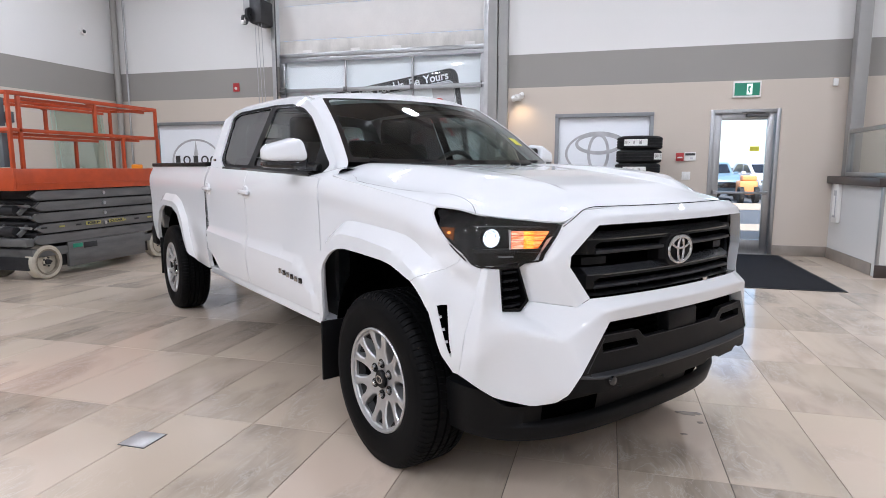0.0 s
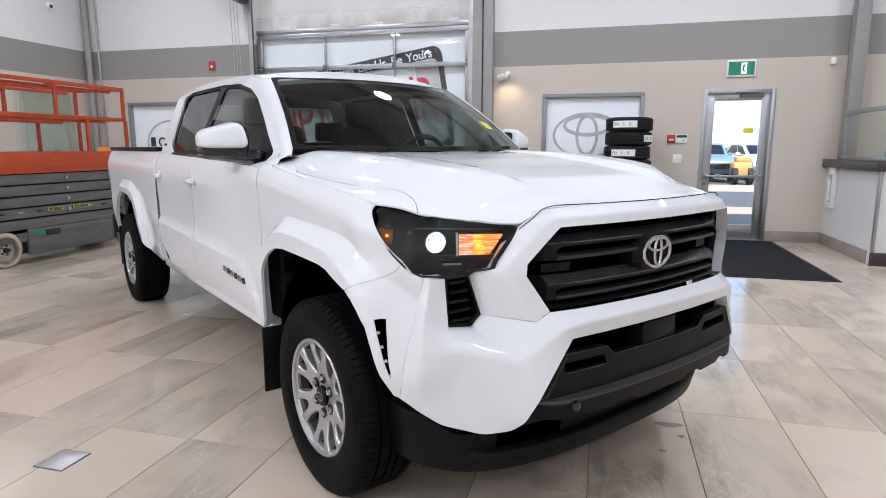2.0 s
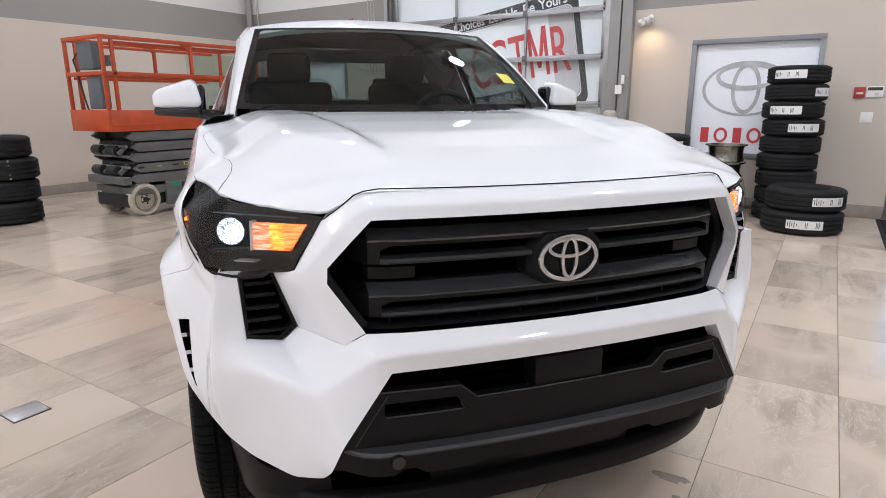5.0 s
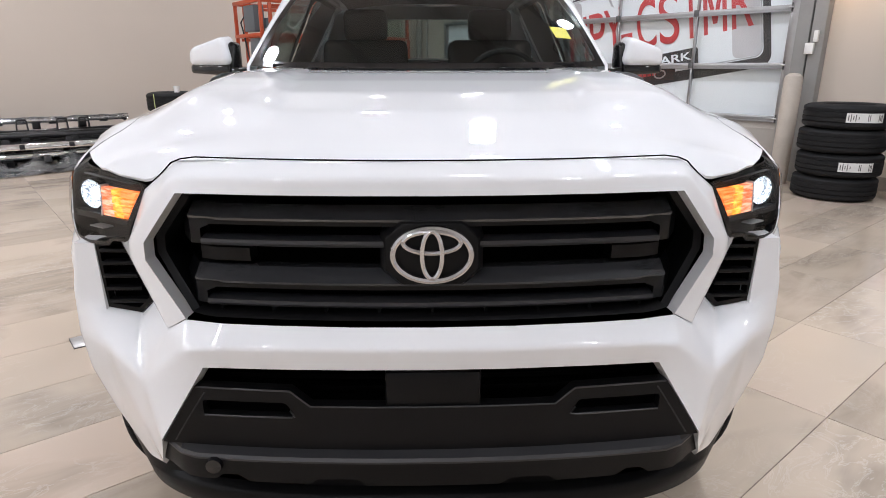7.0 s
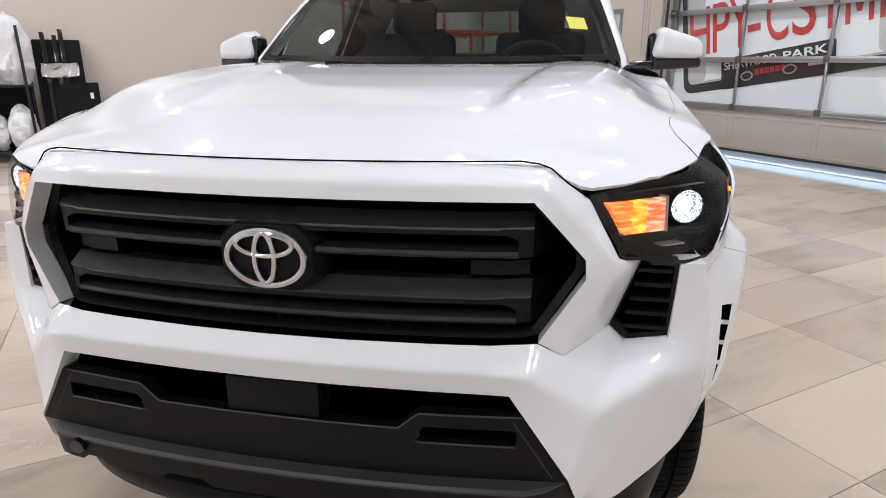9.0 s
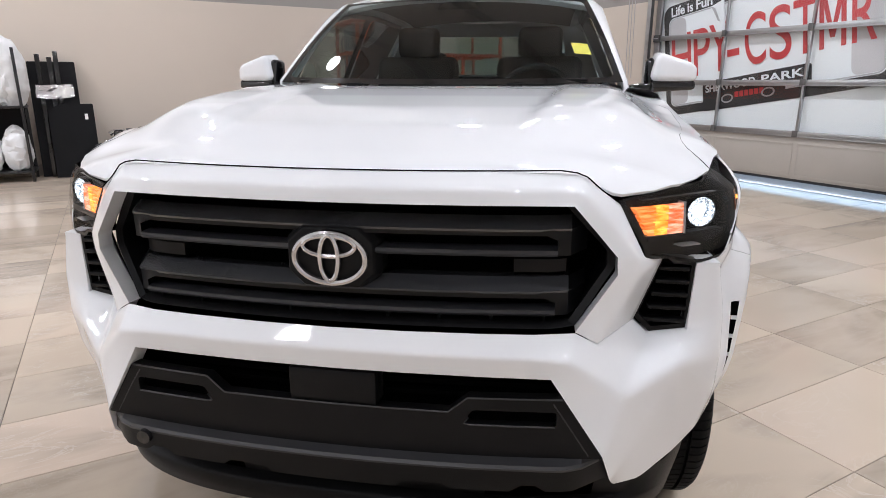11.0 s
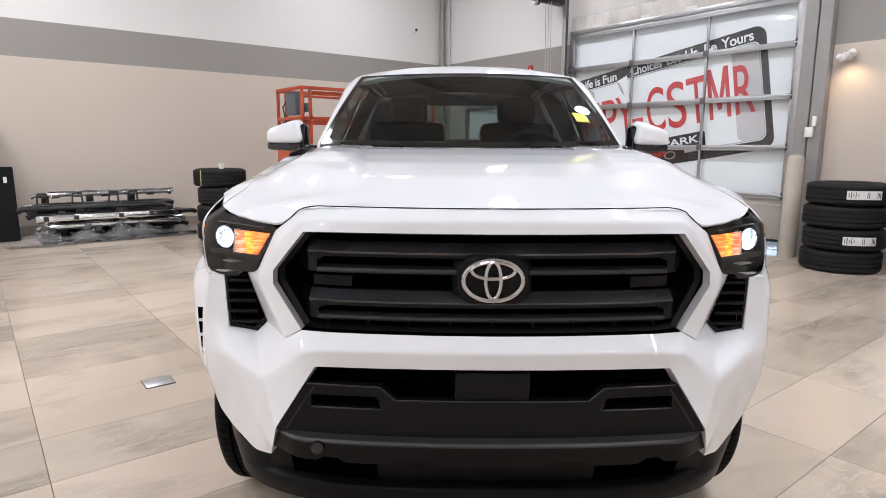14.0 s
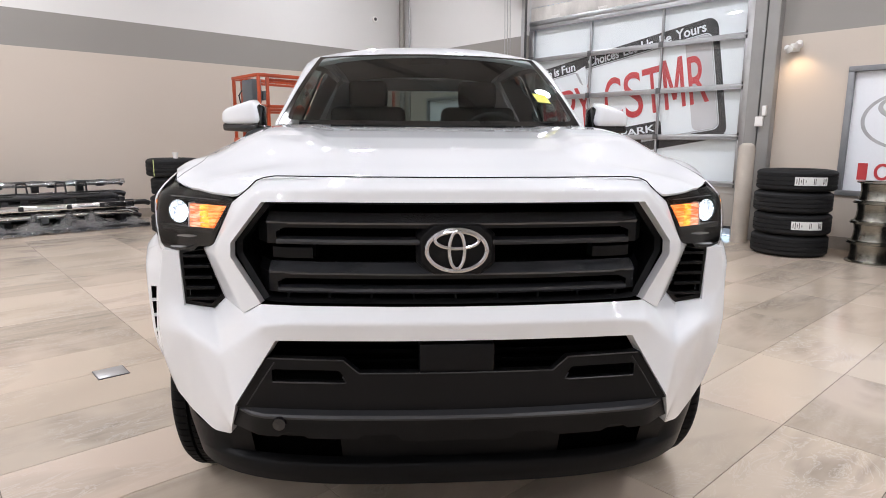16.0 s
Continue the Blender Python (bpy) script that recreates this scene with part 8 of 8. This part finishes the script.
def lot_car(m, material, label):
    t = thing("parked_car", m, label, "car")
    low = [(-2.12, 0.42), (-2.20, 0.62), (-2.12, 0.82), (-1.95, 0.93), (-1.05, 1.02), (1.75, 1.04), (2.10, 0.96), (2.18, 0.55), (2.08, 0.36), (-2.0, 0.34)]
    part("body", prism(low, lambda u, v, d: Vector((-0.89 + d, u, v)), 1.78, None, 0.05), material, t)
    cab = [(-0.98, 1.02), (-0.42, 1.42), (-0.20, 1.50), (0.95, 1.52), (1.30, 1.44), (1.74, 1.04)]
    part("cabin", prism(cab, lambda u, v, d: Vector((-0.72 + d, u, v)), 1.44, None, 0.05), material, t)
    part("windscreen", prism([(-0.90, 1.05), (-0.42, 1.40), (-0.40, 1.38), (-0.86, 1.04)], lambda u, v, d: Vector((-0.62 + d, u - 0.035, v + 0.03)), 1.24), M["gloss_black"], t)
    for s in (-1, 1):
        x0, x1 = sorted((s * 0.715, s * 0.728))
        part("side_window", prism([(-0.78, 1.07), (-0.36, 1.38), (0.12, 1.44), (0.12, 1.07)], lambda u, v, d: Vector((x0 + d, u, v)), x1 - x0), M["gloss_black"], t)
        part("side_window", prism([(0.20, 1.07), (0.20, 1.44), (0.90, 1.44), (1.45, 1.08)], lambda u, v, d: Vector((x0 + d, u, v)), x1 - x0), M["gloss_black"], t)
        part("headlight", box(s * 0.68 - 0.14, s * 0.68 + 0.14, -2.22, -2.08, 0.70, 0.80, 0.02), M["chrome"], t)
        part("door_mirror", box(s * 0.95 - 0.09, s * 0.95 + 0.09, -0.62, -0.50, 1.00, 1.13, 0.03), material, t)
        for y in (-1.32, 1.34):
            w = part("wheel", lathe([(0.0, 0.1), (0.2, 0.1), (0.31, 0.1), (0.33, 0.07), (0.33, -0.1), (0.0, -0.1)], 24, None, "x", False, Matrix.Translation((s * 0.82, y, 0.33)) @ Matrix.Diagonal((s, 1, 1, 1))), M["rubber"], t)
            part("rim", lathe([(0.0, 0.104), (0.19, 0.106), (0.20, 0.10)], 20, None, "x", False, Matrix.Translation((s * 0.82, y, 0.33)) @ Matrix.Diagonal((s, 1, 1, 1))), M["alloy"], w)
    part("grille", box(-0.52, 0.52, -2.235, -2.14, 0.52, 0.74, 0.02), M["gloss_black"], t)
    return t


lot_car(pose(4.2, 27.5, -0.03, 0, 0, 8), M["lot_car"], "grey car parked on the sunny lot")
lot_car(pose(6.6, 29.0, -0.03, 0, 0, 8), M["film_shade"], "pale silver car parked on the sunny lot")
lot_car(pose(1.4, 29.5, -0.03, 0, 0, 8), M["box_grey"], "dark car parked on the sunny lot")
mc = thing("orange_machine", pose(5.15, 24.6, -0.02), "small orange machine standing on the lot", "machine")
part("body", box(-0.3, 0.3, -0.4, 0.4, 0.30, 0.80, 0.05), M["lot_orange"], mc)
part("hood", box(-0.2, 0.28, -0.3, 0.3, 0.80, 1.0, 0.05), M["lot_orange"], mc)
for x in (-0.25, 0.25):
    part("wheel", lathe([(0.0, 0.08), (0.3, 0.08), (0.3, -0.08), (0.0, -0.08)], 20, None, "x", False, Matrix.Translation((x, -0.35, 0.3))), M["rubber"], mc)


# ---- water drips on the floor before the truck ----
M["water"] = mat("clear_water", (0.30, 0.26, 0.22), 0.03, spec=0.6, var=0.1, scale=20)
wet = thing("water_spill", pose(0.675, 3.29, 0), "small wet drips on the tile floor before the truck", "water")
rng = random.Random(31)
for wx, wy, wa, wb in ((0.0, 0.0, 0.055, 0.028), (0.045, 0.008, 0.024, 0.018), (-0.048, 0.004, 0.020, 0.014), (0.047, -0.11, 0.016, 0.014), (-0.05, -0.274, 0.017, 0.011)):
    bm = bmesh.new()
    rim_ = [(1 + rng.uniform(-0.22, 0.22)) for _ in range(18)]
    top = [bm.verts.new((wx + wa * 0.9 * q * math.cos(k * math.tau / 18), wy + wb * 0.9 * q * math.sin(k * math.tau / 18), 0.0013)) for k, q in enumerate(rim_)]
    low = [bm.verts.new((wx + wa * q * math.cos(k * math.tau / 18), wy + wb * q * math.sin(k * math.tau / 18), 0.0)) for k, q in enumerate(rim_)]
    mid_ = bm.verts.new((wx, wy, 0.0018))
    for k in range(18):
        bm.faces.new((low[k], low[(k + 1) % 18], top[(k + 1) % 18], top[k]))
        bm.faces.new((top[k], top[(k + 1) % 18], mid_))
    part("drip", bm, M["water"], wet, "", 60)
# ---- floor: porcelain tiles on a dark grout bed ----
TX, TY, GX, GY = 0.4455, 0.893, 0.755, 3.465
floor = tagged(new("floor"), "beige stone-look porcelain tile floor with dark joints", "floor", kind="structure")
part("grout_bed", box(XW, XE, YS, YW + T, -0.10, -0.0035), M["grout"], floor)


def tile_mesh():
    bm = box(-TX / 2 + 0.0014, TX / 2 - 0.0014, -TY / 2 + 0.0014, TY / 2 - 0.0014, -0.012, 0.0)
    top = [e for e in bm.edges if all(abs(v.co.z) < 1e-6 for v in e.verts)]
    bmesh.ops.bevel(bm, geom=top, offset=0.0012, segments=1, affect="EDGES")
    me = bpy.data.meshes.new("tile")
    bm.to_mesh(me)
    bm.free()
    me.materials.append(M["tile"])
    return me


tile_data = tile_mesh()
cells = [(i, j) for i in range(-22, 17) for j in range(-12, 8)]
spots = [(GX + TX * (i + 0.5), GY + TY * (j + 0.5)) for i, j in cells]
spots = [p for p in spots if XW < p[0] - TX / 2 + 0.2 and p[0] < XE and YS < p[1] and p[1] - TY / 2 < YW]
near = [p for p in spots if -4.2 < p[0] < 3.2 and 0.0 < p[1] < 9.7]
spots = [p for p in spots if p not in near]
for x, y in near:
    ob = new("tile", tile_data)
    ob.parent = floor
    ob.location = (x, y, 0)
vv, ff = [], []
for x, y in spots:
    a, b_ = TX / 2 - 0.0014, TY / 2 - 0.0014
    o = len(vv)
    x0, x1 = max(x - a, XW), min(x + a, XE)
    y1 = min(y + b_, YW)
    vv += [(x0, y - b_, 0), (x1, y - b_, 0), (x1, y1, 0), (x0, y1, 0), (x0, y - b_, -0.012), (x1, y - b_, -0.012), (x1, y1, -0.012), (x0, y1, -0.012)]
    ff += [tuple(o + k for k in f) for f in ((0, 1, 2, 3), (0, 4, 5, 1), (1, 5, 6, 2), (2, 6, 7, 3), (3, 7, 4, 0))]
me = bpy.data.meshes.new("far_tiles")
me.from_pydata(vv, [], ff)
me.materials.append(M["tile_far"])
far = new("far_tiles", me)
far.parent = floor
far["kind"] = "stuff"
